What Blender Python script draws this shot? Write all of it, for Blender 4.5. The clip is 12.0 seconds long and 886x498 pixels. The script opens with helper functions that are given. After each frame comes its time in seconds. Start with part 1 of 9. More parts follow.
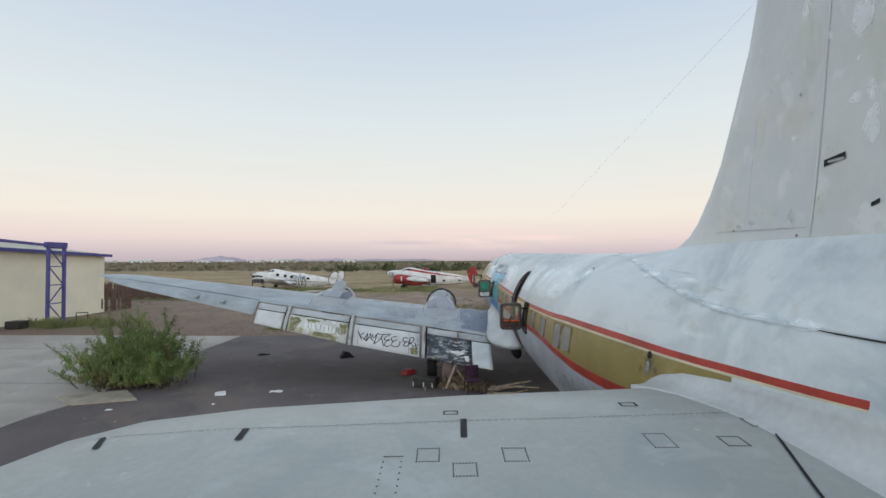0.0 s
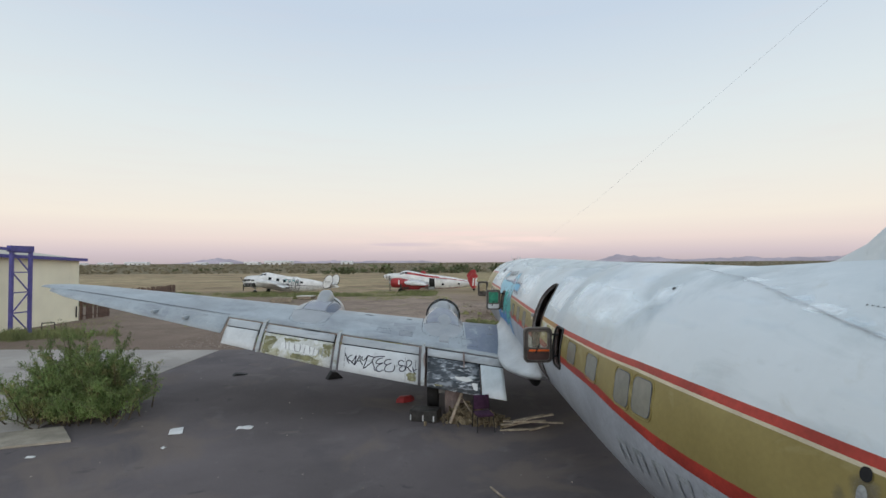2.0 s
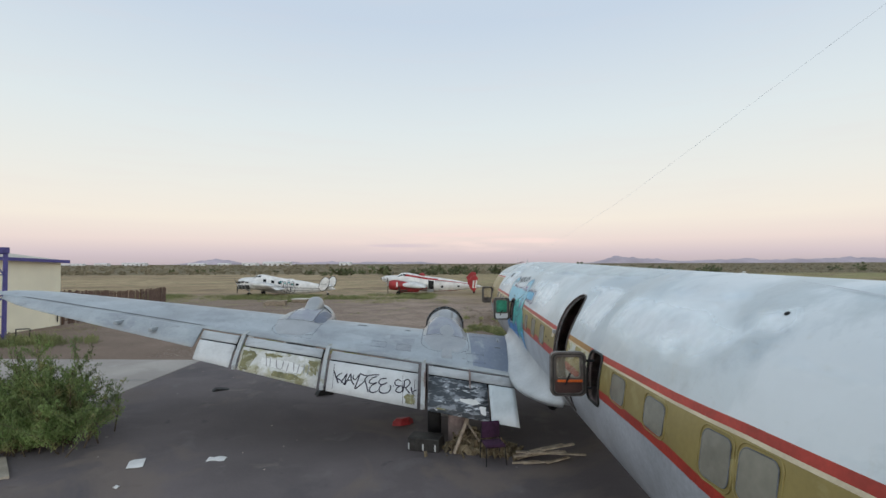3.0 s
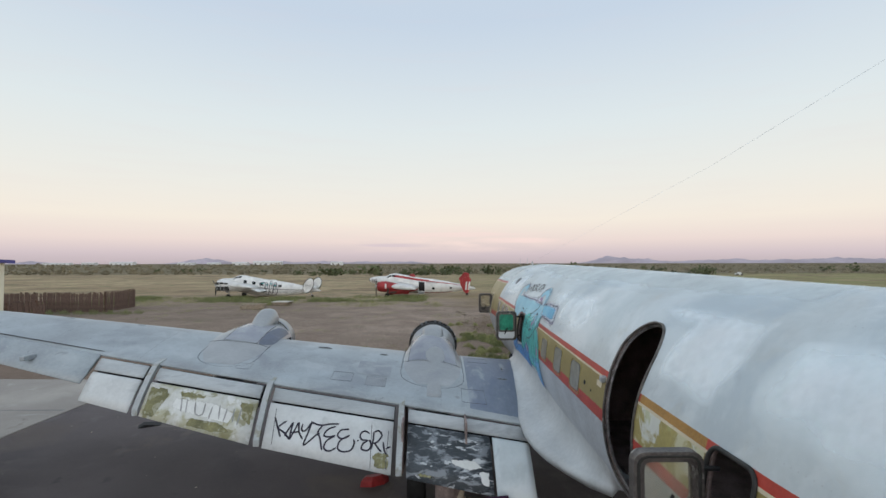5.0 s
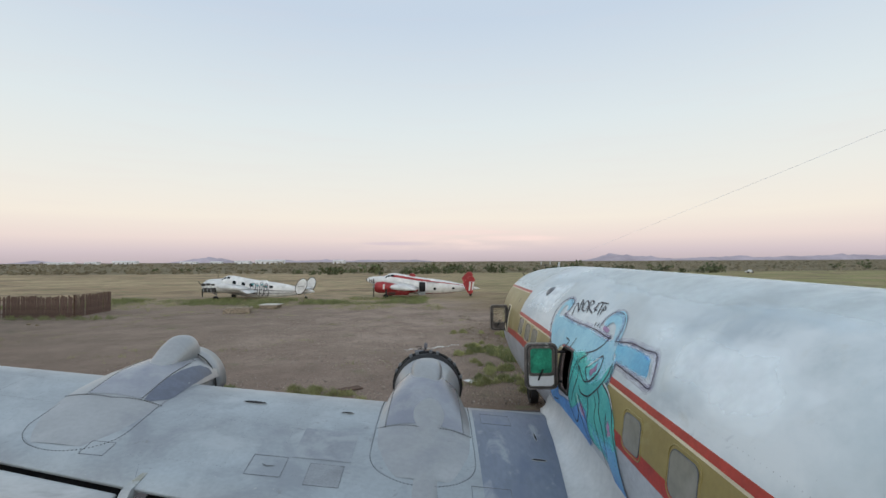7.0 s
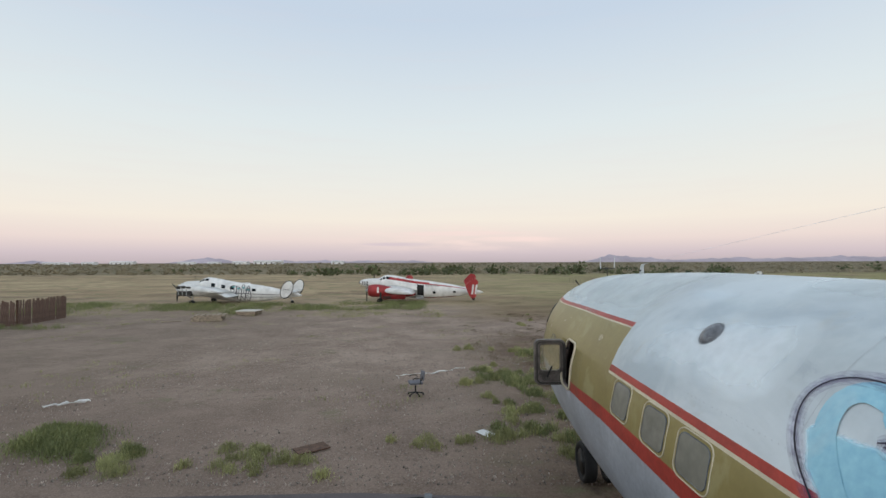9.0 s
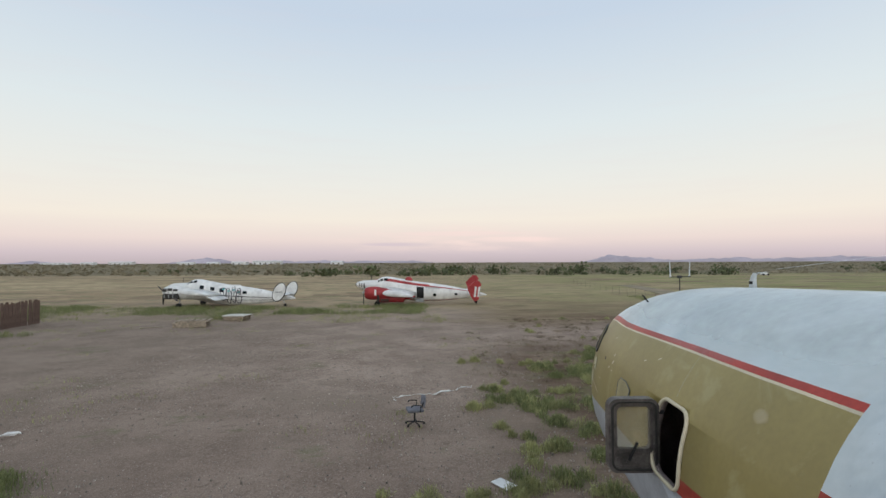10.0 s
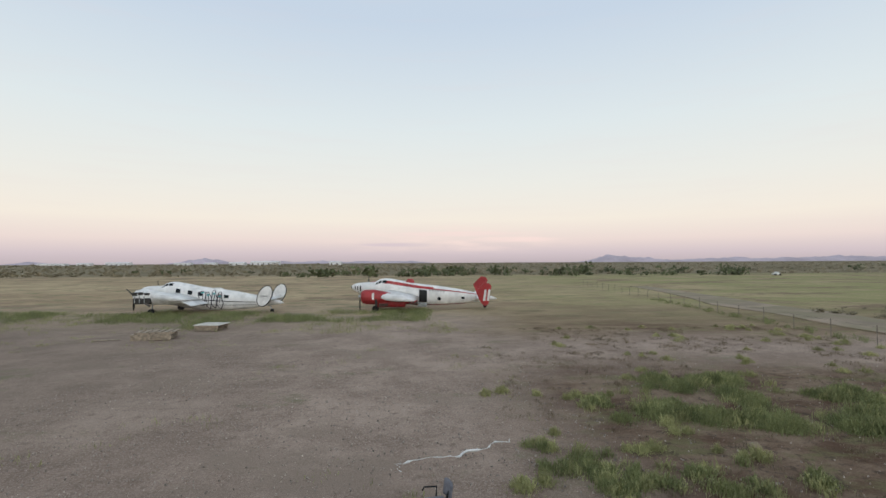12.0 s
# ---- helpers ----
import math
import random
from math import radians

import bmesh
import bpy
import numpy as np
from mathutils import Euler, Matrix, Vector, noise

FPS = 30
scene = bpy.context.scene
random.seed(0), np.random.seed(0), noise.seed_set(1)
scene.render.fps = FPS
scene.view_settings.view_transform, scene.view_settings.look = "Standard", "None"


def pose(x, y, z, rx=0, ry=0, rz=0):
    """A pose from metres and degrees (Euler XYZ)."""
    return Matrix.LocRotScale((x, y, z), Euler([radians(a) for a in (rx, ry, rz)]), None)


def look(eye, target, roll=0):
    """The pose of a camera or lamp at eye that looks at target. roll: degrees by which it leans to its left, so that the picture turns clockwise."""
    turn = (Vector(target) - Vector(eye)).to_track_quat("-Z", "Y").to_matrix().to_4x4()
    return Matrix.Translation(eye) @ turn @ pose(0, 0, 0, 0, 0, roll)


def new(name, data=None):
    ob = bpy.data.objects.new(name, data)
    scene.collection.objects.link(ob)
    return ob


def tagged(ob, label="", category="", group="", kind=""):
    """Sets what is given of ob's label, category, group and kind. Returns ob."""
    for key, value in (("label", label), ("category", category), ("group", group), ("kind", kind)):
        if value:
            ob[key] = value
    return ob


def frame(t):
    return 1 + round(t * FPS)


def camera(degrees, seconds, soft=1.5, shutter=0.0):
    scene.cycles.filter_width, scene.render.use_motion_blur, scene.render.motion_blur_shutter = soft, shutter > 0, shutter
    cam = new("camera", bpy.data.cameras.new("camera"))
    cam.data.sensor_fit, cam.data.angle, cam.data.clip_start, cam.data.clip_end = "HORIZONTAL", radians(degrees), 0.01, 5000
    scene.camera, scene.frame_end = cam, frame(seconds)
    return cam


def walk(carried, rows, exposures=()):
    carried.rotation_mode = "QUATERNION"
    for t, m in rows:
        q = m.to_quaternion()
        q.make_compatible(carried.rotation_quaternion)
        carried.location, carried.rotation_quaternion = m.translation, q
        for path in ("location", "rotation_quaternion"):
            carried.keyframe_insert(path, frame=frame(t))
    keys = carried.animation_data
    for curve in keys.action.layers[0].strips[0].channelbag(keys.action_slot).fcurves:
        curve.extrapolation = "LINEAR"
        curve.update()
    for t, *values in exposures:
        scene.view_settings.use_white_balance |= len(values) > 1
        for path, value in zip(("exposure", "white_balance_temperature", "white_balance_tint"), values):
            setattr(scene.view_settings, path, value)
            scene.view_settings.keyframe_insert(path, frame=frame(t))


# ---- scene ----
cam = camera(85.0, 12.0)
PATH = [
    (0, (0.251, 0.357, 4.519), (0.209, 2.356, 4.566), -0.2),
    (0.5, (0.21, 0.939, 4.572), (0.169, 2.938, 4.619), -0.3),
    (1, (0.136, 1.591, 4.628), (0.099, 3.59, 4.678), -0.3),
    (1.5, (0.086, 2.36, 4.67), (0.051, 4.359, 4.723), -0.2),
    (2, (0.035, 3.204, 4.708), (0.002, 5.203, 4.762), -0.3),
    (2.5, (-0.036, 4.096, 4.77), (-0.065, 6.095, 4.821), -0.3),
    (3, (-0.12, 5.057, 4.811), (-0.147, 7.056, 4.87), -0.2),
    (3.2, (-0.17, 5.46, 4.818), (-0.194, 7.459, 4.881), -0.1),
    (4.8, (-0.117, 8.346, 4.891), (-0.109, 10.346, 4.951), -0.4),
    (5, (-0.044, 8.772, 4.896), (-0.039, 10.771, 4.954), -0.1),
    (5.5, (0.108, 9.726, 4.96), (0.106, 11.726, 5.013), -0.3),
    (6, (0.134, 10.715, 4.990), (0.132, 12.714, 5.041), -0.35),
    (6.5, (0.16, 11.945, 4.969), (0.153, 13.945, 5.023), -0.2),
    (7, (0.04, 13.226, 5.003), (0.035, 15.225, 5.053), -0.3),
    (7.5, (-0.051, 14.616, 4.983), (-0.056, 16.615, 5.038), -0.1),
    (7.7, (-0.08, 15.193, 4.963), (-0.088, 17.192, 5.019), -0.1),
    (9.5, (-0.145, 20.732, 5.046), (-0.145, 22.731, 5.099), -0.2),
    (10, (-0.274, 22.208, 5.099), (-0.274, 24.208, 5.153), -0.2),
    (10.5, (-0.399, 23.714, 5.120), (-0.400, 25.713, 5.175), -0.3),
    (11, (-0.542, 25.274, 5.115), (-0.544, 27.273, 5.169), -0.3),
    (11.5, (-0.771, 26.663, 5.120), (-0.771, 28.663, 5.174), -0.25),
    (12, (-1.012, 28.221, 5.070), (-1.006, 30.220, 5.125), -0.3),
]
walk(cam, [(t, look(eye, target, roll)) for t, eye, target, roll in PATH])

# world: clear dusk sky, the sun just down behind the camera, pink band over the far horizon
world = bpy.data.worlds.new("dusk_sky")
scene.world = world
world.use_nodes = True
wn, wl = world.node_tree.nodes, world.node_tree.links
wn.clear()
w_out, w_bg = wn.new("ShaderNodeOutputWorld"), wn.new("ShaderNodeBackground")
w_tc, w_sep, w_ramp = wn.new("ShaderNodeTexCoord"), wn.new("ShaderNodeSeparateXYZ"), wn.new("ShaderNodeValToRGB")
wl.new(w_tc.outputs["Generated"], w_sep.inputs[0])
wl.new(w_sep.outputs["Z"], w_ramp.inputs[0])
SKY = [(0.0, (0.53, 0.45, 0.48)), (0.018, (0.65, 0.55, 0.58)), (0.045, (0.84, 0.71, 0.665)), (0.085, (0.91, 0.835, 0.735)),
       (0.16, (0.84, 0.84, 0.79)), (0.27, (0.74, 0.81, 0.83)), (0.45, (0.57, 0.67, 0.79)), (1.0, (0.50, 0.59, 0.69))]
el = w_ramp.color_ramp.elements
while len(el) < len(SKY):
    el.new(0.5)
for e, (pos, col) in zip(el, SKY):
    e.position = pos
    e.color = (*col, 1)
w_cl, w_cr, w_mix = wn.new("ShaderNodeTexNoise"), wn.new("ShaderNodeValToRGB"), wn.new("ShaderNodeMixRGB")
w_map = wn.new("ShaderNodeMapping")
w_map.inputs["Scale"].default_value = (3.0, 3.0, 38.0)
wl.new(w_tc.outputs["Generated"], w_map.inputs[0])
wl.new(w_map.outputs[0], w_cl.inputs["Vector"])
w_cl.inputs["Scale"].default_value = 1.6
w_cr.color_ramp.elements[0].position, w_cr.color_ramp.elements[1].position = 0.52, 0.75
w_cr.color_ramp.elements[0].color, w_cr.color_ramp.elements[1].color = (0, 0, 0, 1), (0.07, 0.07, 0.07, 1)
wl.new(w_cl.outputs[0], w_cr.inputs[0])
wl.new(w_cr.outputs[0], w_mix.inputs[0])
wl.new(w_ramp.outputs[0], w_mix.inputs[1])
w_mix.inputs[2].default_value = (0.78, 0.63, 0.64, 1)
w_fade = []
for axis, mid, half in (("X", 0.02, 0.3), ("Z", 0.048, 0.034)):
    w_s, w_a, w_m = wn.new("ShaderNodeMath"), wn.new("ShaderNodeMath"), wn.new("ShaderNodeMapRange")
    w_s.operation, w_a.operation = "SUBTRACT", "ABSOLUTE"
    wl.new(w_sep.outputs[axis], w_s.inputs[0])
    w_s.inputs[1].default_value = mid
    wl.new(w_s.outputs[0], w_a.inputs[0])
    wl.new(w_a.outputs[0], w_m.inputs[0])
    w_m.inputs[1].default_value, w_m.inputs[2].default_value, w_m.inputs[3].default_value, w_m.inputs[4].default_value = half * 0.2, half, 1.0, 0.0
    w_fade.append(w_m.outputs[0])
w_n2, w_r2, w_map2 = wn.new("ShaderNodeTexNoise"), wn.new("ShaderNodeMapRange"), wn.new("ShaderNodeMapping")
w_map2.inputs["Scale"].default_value = (9.0, 9.0, 60.0)
wl.new(w_tc.outputs["Generated"], w_map2.inputs[0])
wl.new(w_map2.outputs[0], w_n2.inputs["Vector"])
w_n2.inputs["Scale"].default_value, w_n2.inputs["Detail"].default_value = 1.0, 6
w_r2.inputs[1].default_value, w_r2.inputs[2].default_value, w_r2.inputs[4].default_value = 0.45, 0.68, 0.75
wl.new(w_n2.outputs[0], w_r2.inputs[0])
w_k = w_r2.outputs[0]
for w_f in w_fade:
    w_p = wn.new("ShaderNodeMath")
    w_p.operation = "MULTIPLY"
    wl.new(w_k, w_p.inputs[0])
    wl.new(w_f, w_p.inputs[1])
    w_k = w_p.outputs[0]
w_pink = wn.new("ShaderNodeMixRGB")
wl.new(w_k, w_pink.inputs[0])
wl.new(w_mix.outputs[0], w_pink.inputs[1])
w_pink.inputs[2].default_value = (0.95, 0.76, 0.7, 1)
# three thin streaks of cloud low in the sky: middle and half size in the direction's x and z, colour, strength
w_last = w_pink.outputs[0]
for cx, cz, hx, hz, tint, much in ((-0.1, 0.0365, 0.075, 0.0042, (0.66, 0.56, 0.62), 0.75), (0.03, 0.0585, 0.13, 0.006, (0.95, 0.74, 0.7), 0.7), (0.15, 0.046, 0.1, 0.006, (0.97, 0.76, 0.71), 0.6)):
    w_sum = None
    for axis, mid, half in (("X", cx, hx), ("Z", cz, hz)):
        w_s, w_q = wn.new("ShaderNodeMath"), wn.new("ShaderNodeMath")
        w_s.operation, w_q.operation = "SUBTRACT", "MULTIPLY_ADD"
        wl.new(w_sep.outputs[axis], w_s.inputs[0])
        w_s.inputs[1].default_value = mid
        w_d = wn.new("ShaderNodeMath")
        w_d.operation = "DIVIDE"
        wl.new(w_s.outputs[0], w_d.inputs[0])
        w_d.inputs[1].default_value = half
        wl.new(w_d.outputs[0], w_q.inputs[0])
        wl.new(w_d.outputs[0], w_q.inputs[1])
        if w_sum is None:
            w_q.inputs[2].default_value = 0.0
        else:
            wl.new(w_sum, w_q.inputs[2])
        w_sum = w_q.outputs[0]
    w_m, w_n, w_x = wn.new("ShaderNodeMapRange"), wn.new("ShaderNodeMath"), wn.new("ShaderNodeMixRGB")
    w_m.interpolation_type = "SMOOTHSTEP"
    w_m.inputs[1].default_value, w_m.inputs[2].default_value, w_m.inputs[3].default_value, w_m.inputs[4].default_value = 0.0, 1.3, much, 0.0
    wl.new(w_sum, w_m.inputs[0])
    w_n.operation = "MULTIPLY"
    wl.new(w_m.outputs[0], w_n.inputs[0])
    wl.new(w_n2.outputs[0], w_n.inputs[1])
    w_k2 = wn.new("ShaderNodeMath")
    w_k2.operation, w_k2.use_clamp = "MULTIPLY", True
    wl.new(w_n.outputs[0], w_k2.inputs[0])
    w_k2.inputs[1].default_value = 1.8
    wl.new(w_k2.outputs[0], w_x.inputs[0])
    wl.new(w_last, w_x.inputs[1])
    w_x.inputs[2].default_value = (*tint, 1)
    w_last = w_x.outputs[0]
# the brighter sky behind, where the sun has gone down
w_west, w_scale = wn.new("ShaderNodeMapRange"), wn.new("ShaderNodeVectorMath")
w_west.interpolation_type = "SMOOTHSTEP"
w_west.inputs[1].default_value, w_west.inputs[2].default_value, w_west.inputs[3].default_value, w_west.inputs[4].default_value = -0.9, 0.0, 1.45, 1.0
wl.new(w_sep.outputs["Y"], w_west.inputs[0])
w_scale.operation = "SCALE"
wl.new(w_last, w_scale.inputs[0])
wl.new(w_west.outputs[0], w_scale.inputs["Scale"])
wl.new(w_scale.outputs[0], w_bg.inputs[0])
w_bg.inputs[1].default_value = 1.0
wl.new(w_bg.outputs[0], w_out.inputs[0])
sun_data = bpy.data.lights.new("evening_sun", "SUN")
sun_data.energy, sun_data.angle, sun_data.color = 0.65, radians(40), (1.0, 0.93, 0.86)
sun = new("evening_sun", sun_data)
sun.matrix_world = look((10, -64, 11), (0, 0, 0))
scene.view_settings.exposure = 0.0


# ---- materials ----
def mat(name, base, rough=0.6, metal=0.0, var=0.12, scale=3.0, fine=40.0, bump=0.1, dark=None, coords="Object", spec=0.4, stain=None, stain_at=0.62, stretch=(1, 1, 1), blots=()):
    """A surface with variation at two scales, fine relief and optional stains of a second colour."""
    m = bpy.data.materials.new(name)
    m.use_nodes = True
    n, l = m.node_tree.nodes, m.node_tree.links
    b = n["Principled BSDF"]
    b.inputs["Roughness"].default_value, b.inputs["Metallic"].default_value = rough, metal
    b.inputs["Specular IOR Level"].default_value = spec
    tc, mp = n.new("ShaderNodeTexCoord"), n.new("ShaderNodeMapping")
    mp.inputs["Scale"].default_value = stretch
    l.new(tc.outputs[coords], mp.inputs[0])
    big, small = n.new("ShaderNodeTexNoise"), n.new("ShaderNodeTexNoise")
    for t, s, d in ((big, scale, 5), (small, fine, 4)):
        t.inputs["Scale"].default_value, t.inputs["Detail"].default_value = s, d
        l.new(mp.outputs[0], t.inputs["Vector"])
    dark = dark or tuple(c * (1 - 2.2 * var) for c in base)
    lite = tuple(min(1, c * (1 + var)) for c in base)
    ramp = n.new("ShaderNodeValToRGB")
    ramp.color_ramp.elements[0].position, ramp.color_ramp.elements[1].position = 0.32, 0.68
    ramp.color_ramp.elements[0].color, ramp.color_ramp.elements[1].color = (*dark, 1), (*lite, 1)
    l.new(big.outputs[0], ramp.inputs[0])
    mul = n.new("ShaderNodeMixRGB")
    mul.blend_type = "OVERLAY"
    mul.inputs[0].default_value = min(1, var * 2.5)
    l.new(ramp.outputs[0], mul.inputs[1])
    l.new(small.outputs[0], mul.inputs[2])
    last = mul.outputs[0]
    if stain:
        st, sr, sm = n.new("ShaderNodeTexNoise"), n.new("ShaderNodeValToRGB"), n.new("ShaderNodeMixRGB")
        st.inputs["Scale"].default_value, st.inputs["Detail"].default_value, st.inputs["Roughness"].default_value = scale * 0.6, 8, 0.65
        st.inputs["Distortion"].default_value = 0.4
        l.new(mp.outputs[0], st.inputs["Vector"])
        sr.color_ramp.elements[0].position, sr.color_ramp.elements[1].position = stain_at, stain_at + 0.06
        l.new(st.outputs[0], sr.inputs[0])
        l.new(sr.outputs[0], sm.inputs[0])
        l.new(last, sm.inputs[1])
        sm.inputs[2].default_value = (*stain, 1)
        last = sm.outputs[0]
    # further coats: colour, threshold, softness, size, swirl, strength
    for col, at, soft, size, swirl, much in blots:
        st, sr, sm = n.new("ShaderNodeTexNoise"), n.new("ShaderNodeMapRange"), n.new("ShaderNodeMixRGB")
        st.inputs["Scale"].default_value, st.inputs["Detail"].default_value, st.inputs["Roughness"].default_value = size, 7, 0.6
        st.inputs["Distortion"].default_value = swirl
        off = n.new("ShaderNodeMapping")
        off.inputs["Location"].default_value = (at * 31, size * 7, much * 13)
        l.new(mp.outputs[0], off.inputs[0])
        l.new(off.outputs[0], st.inputs["Vector"])
        sr.inputs[1].default_value, sr.inputs[2].default_value, sr.inputs[4].default_value = at, at + soft, much
        l.new(st.outputs[0], sr.inputs[0])
        l.new(sr.outputs[0], sm.inputs[0])
        l.new(last, sm.inputs[1])
        sm.inputs[2].default_value = (*col, 1)
        last = sm.outputs[0]
    l.new(last, b.inputs["Base Color"])
    if bump:
        bp = n.new("ShaderNodeBump")
        bp.inputs["Strength"].default_value, bp.inputs["Distance"].default_value = bump, 0.02
        l.new(small.outputs[0], bp.inputs["Height"])
        l.new(bp.outputs[0], b.inputs["Normal"])
    return m


M = {}
M["white"] = mat("weathered_white_paint", (0.550, 0.622, 0.647), 0.4, var=0.05, scale=0.9, fine=14, bump=0.05, dark=(0.515, 0.555, 0.560), blots=[((0.405, 0.480, 0.531), 0.5, 0.1, 0.5, 0.4, 0.6), ((0.647, 0.709, 0.733), 0.49, 0.1, 0.7, 0.5, 0.75), ((0.736, 0.784, 0.801), 0.5, 0.08, 0.4, 0.7, 0.75), ((0.498, 0.505, 0.458), 0.6, 0.12, 2.6, 0.4, 0.4), ((0.410, 0.460, 0.495), 0.64, 0.06, 2.4, 0.8, 0.5), ((0.350, 0.379, 0.403), 0.7, 0.03, 11.0, 0.2, 0.4)])
M["grey"] = mat("bare_dull_aluminium_paint", (0.365, 0.41, 0.435), 0.38, 0.12, var=0.06, scale=0.8, fine=18, bump=0.04, dark=(0.28, 0.305, 0.325), blots=[((0.21, 0.23, 0.26), 0.52, 0.14, 0.9, 0.5, 0.6), ((0.47, 0.51, 0.525), 0.53, 0.16, 1.3, 0.4, 0.5), ((0.2, 0.205, 0.2), 0.64, 0.05, 5.0, 0.4, 0.5), ((0.5, 0.51, 0.5), 0.68, 0.02, 9.0, 0.2, 0.5)])
M["belly"] = mat("dirty_silver_belly", (0.46, 0.49, 0.53), 0.4, 0.15, var=0.1, scale=1.2, fine=18, bump=0.05)
M["metal"] = mat("dull_bare_metal", (0.37, 0.385, 0.395), 0.32, 0.35, var=0.05, scale=1.2, fine=16, bump=0.03, blots=[((0.24, 0.255, 0.29), 0.5, 0.2, 0.9, 0.4, 0.6), ((0.48, 0.5, 0.495), 0.58, 0.14, 1.6, 0.4, 0.5), ((0.2, 0.2, 0.2), 0.66, 0.05, 5.0, 0.4, 0.4)])
M["crest"] = mat("polished_bare_metal", (0.33, 0.345, 0.375), 0.27, 0.5, var=0.06, scale=1.4, fine=16, bump=0.03, blots=[((0.22, 0.235, 0.29), 0.5, 0.14, 1.1, 0.4, 0.6), ((0.44, 0.45, 0.45), 0.57, 0.1, 2.0, 0.4, 0.5)])
M["panel"] = mat("chalky_white_flap", (0.6, 0.62, 0.62), 0.45, var=0.06, scale=1.4, fine=18, bump=0.05, blots=[((0.42, 0.44, 0.44), 0.58, 0.08, 2.4, 0.6, 0.55)])
M["dirty"] = mat("flap_with_green_peeling", (0.55, 0.56, 0.53), 0.5, var=0.07, scale=1.5, fine=18, bump=0.05, blots=[((0.34, 0.33, 0.2), 0.47, 0.12, 2.4, 0.5, 0.75), ((0.22, 0.21, 0.1), 0.55, 0.06, 3.4, 0.4, 0.8), ((0.66, 0.67, 0.66), 0.6, 0.03, 5.0, 0.3, 0.7)])
M["patch"] = mat("flap_scraped_dark", (0.05, 0.06, 0.07), 0.5, var=0.2, scale=2.0, fine=18, bump=0.06, stretch=(1, 3, 1), blots=[((0.3, 0.33, 0.36), 0.5, 0.08, 3.4, 0.4, 0.7), ((0.55, 0.58, 0.6), 0.57, 0.03, 2.6, 0.5, 0.9)])
M["tail"] = mat("grey_white_tailplane", (0.37, 0.397, 0.385), 0.42, 0.05, var=0.05, scale=0.8, fine=16, bump=0.04, blots=[((0.295, 0.325, 0.33), 0.5, 0.16, 1.0, 0.6, 0.6), ((0.45, 0.475, 0.47), 0.55, 0.12, 2.2, 0.5, 0.55), ((0.49, 0.51, 0.51), 0.67, 0.03, 9.0, 0.2, 0.6)])
M["fin"] = mat("blotched_white_fin", (0.68, 0.71, 0.7), 0.4, var=0.04, scale=1.1, fine=12, bump=0.04, blots=[((0.6, 0.6, 0.53), 0.5, 0.2, 0.8, 0.3, 0.5), ((0.58, 0.64, 0.67), 0.5, 0.16, 1.2, 0.3, 0.6), ((0.8, 0.82, 0.82), 0.57, 0.08, 2.6, 0.3, 0.6), ((0.46, 0.48, 0.47), 0.66, 0.06, 4.4, 0.4, 0.5)])
M["gold"] = mat("faded_gold_paint", (0.305, 0.245, 0.088), 0.42, var=0.055, scale=1.1, fine=20, bump=0.04, dark=(0.255, 0.2, 0.068), blots=[((0.41, 0.36, 0.18), 0.56, 0.1, 2.0, 0.6, 0.5)])
M["chipped"] = mat("chipped_gold_nose_paint", (0.36, 0.3, 0.1), 0.45, var=0.1, scale=1.1, fine=20, bump=0.05, blots=[((0.6, 0.58, 0.4), 0.5, 0.06, 3.2, 0.5, 0.85), ((0.64, 0.66, 0.62), 0.56, 0.04, 1.6, 0.8, 0.9), ((0.42, 0.44, 0.2), 0.6, 0.05, 5.0, 0.4, 0.6)])
M["red"] = mat("faded_red_paint", (0.42, 0.045, 0.03), 0.42, var=0.12, scale=2.5, fine=22, bump=0.04)
M["cream"] = mat("cream_pinstripe_paint", (0.66, 0.58, 0.42), 0.45, var=0.08, scale=2)
M["inner"] = mat("dark_cabin_lining", (0.3, 0.235, 0.22), 0.85, var=0.2)
M["black"] = mat("black_rubber", (0.012, 0.012, 0.013), 0.7, var=0.2, scale=8)
M["asphalt"] = mat("old_asphalt", (0.13, 0.11, 0.109), 0.9, var=0.14, scale=0.25, fine=60, bump=0.25, coords="Object", blots=[((0.085, 0.075, 0.078), 0.55, 0.14, 0.35, 0.7, 0.6), ((0.165, 0.146, 0.143), 0.58, 0.1, 0.9, 0.5, 0.5), ((0.055, 0.05, 0.052), 0.64, 0.05, 1.4, 0.4, 0.6), ((0.17, 0.135, 0.113), 0.55, 0.08, 0.18, 0.8, 0.7), ((0.2, 0.17, 0.15), 0.63, 0.05, 0.5, 0.6, 0.5)])
M["concrete"] = mat("old_concrete", (0.38, 0.345, 0.31), 0.9, var=0.1, scale=0.3, fine=30, bump=0.15, blots=[((0.29, 0.26, 0.23), 0.54, 0.14, 0.4, 0.6, 0.6), ((0.45, 0.42, 0.385), 0.57, 0.1, 1.2, 0.4, 0.5), ((0.18, 0.155, 0.13), 0.65, 0.04, 0.9, 1.2, 0.55)])
M["hangar"] = mat("pale_yellow_sheet_wall", (0.9, 0.85, 0.66), 0.6, var=0.04, scale=0.4, blots=[((0.78, 0.7, 0.5), 0.6, 0.14, 0.8, 0.5, 0.4)])
M["purple"] = mat("purple_blue_steel_paint", (0.10, 0.09, 0.30), 0.5, var=0.1)
M["leaf"] = mat("creosote_leaves", (0.155, 0.225, 0.068), 0.7, var=0.35, scale=1.3, dark=(0.1, 0.125, 0.045), blots=[((0.27, 0.24, 0.1), 0.54, 0.08, 1.6, 0.5, 0.8), ((0.085, 0.13, 0.045), 0.55, 0.08, 2.2, 0.4, 0.8)])
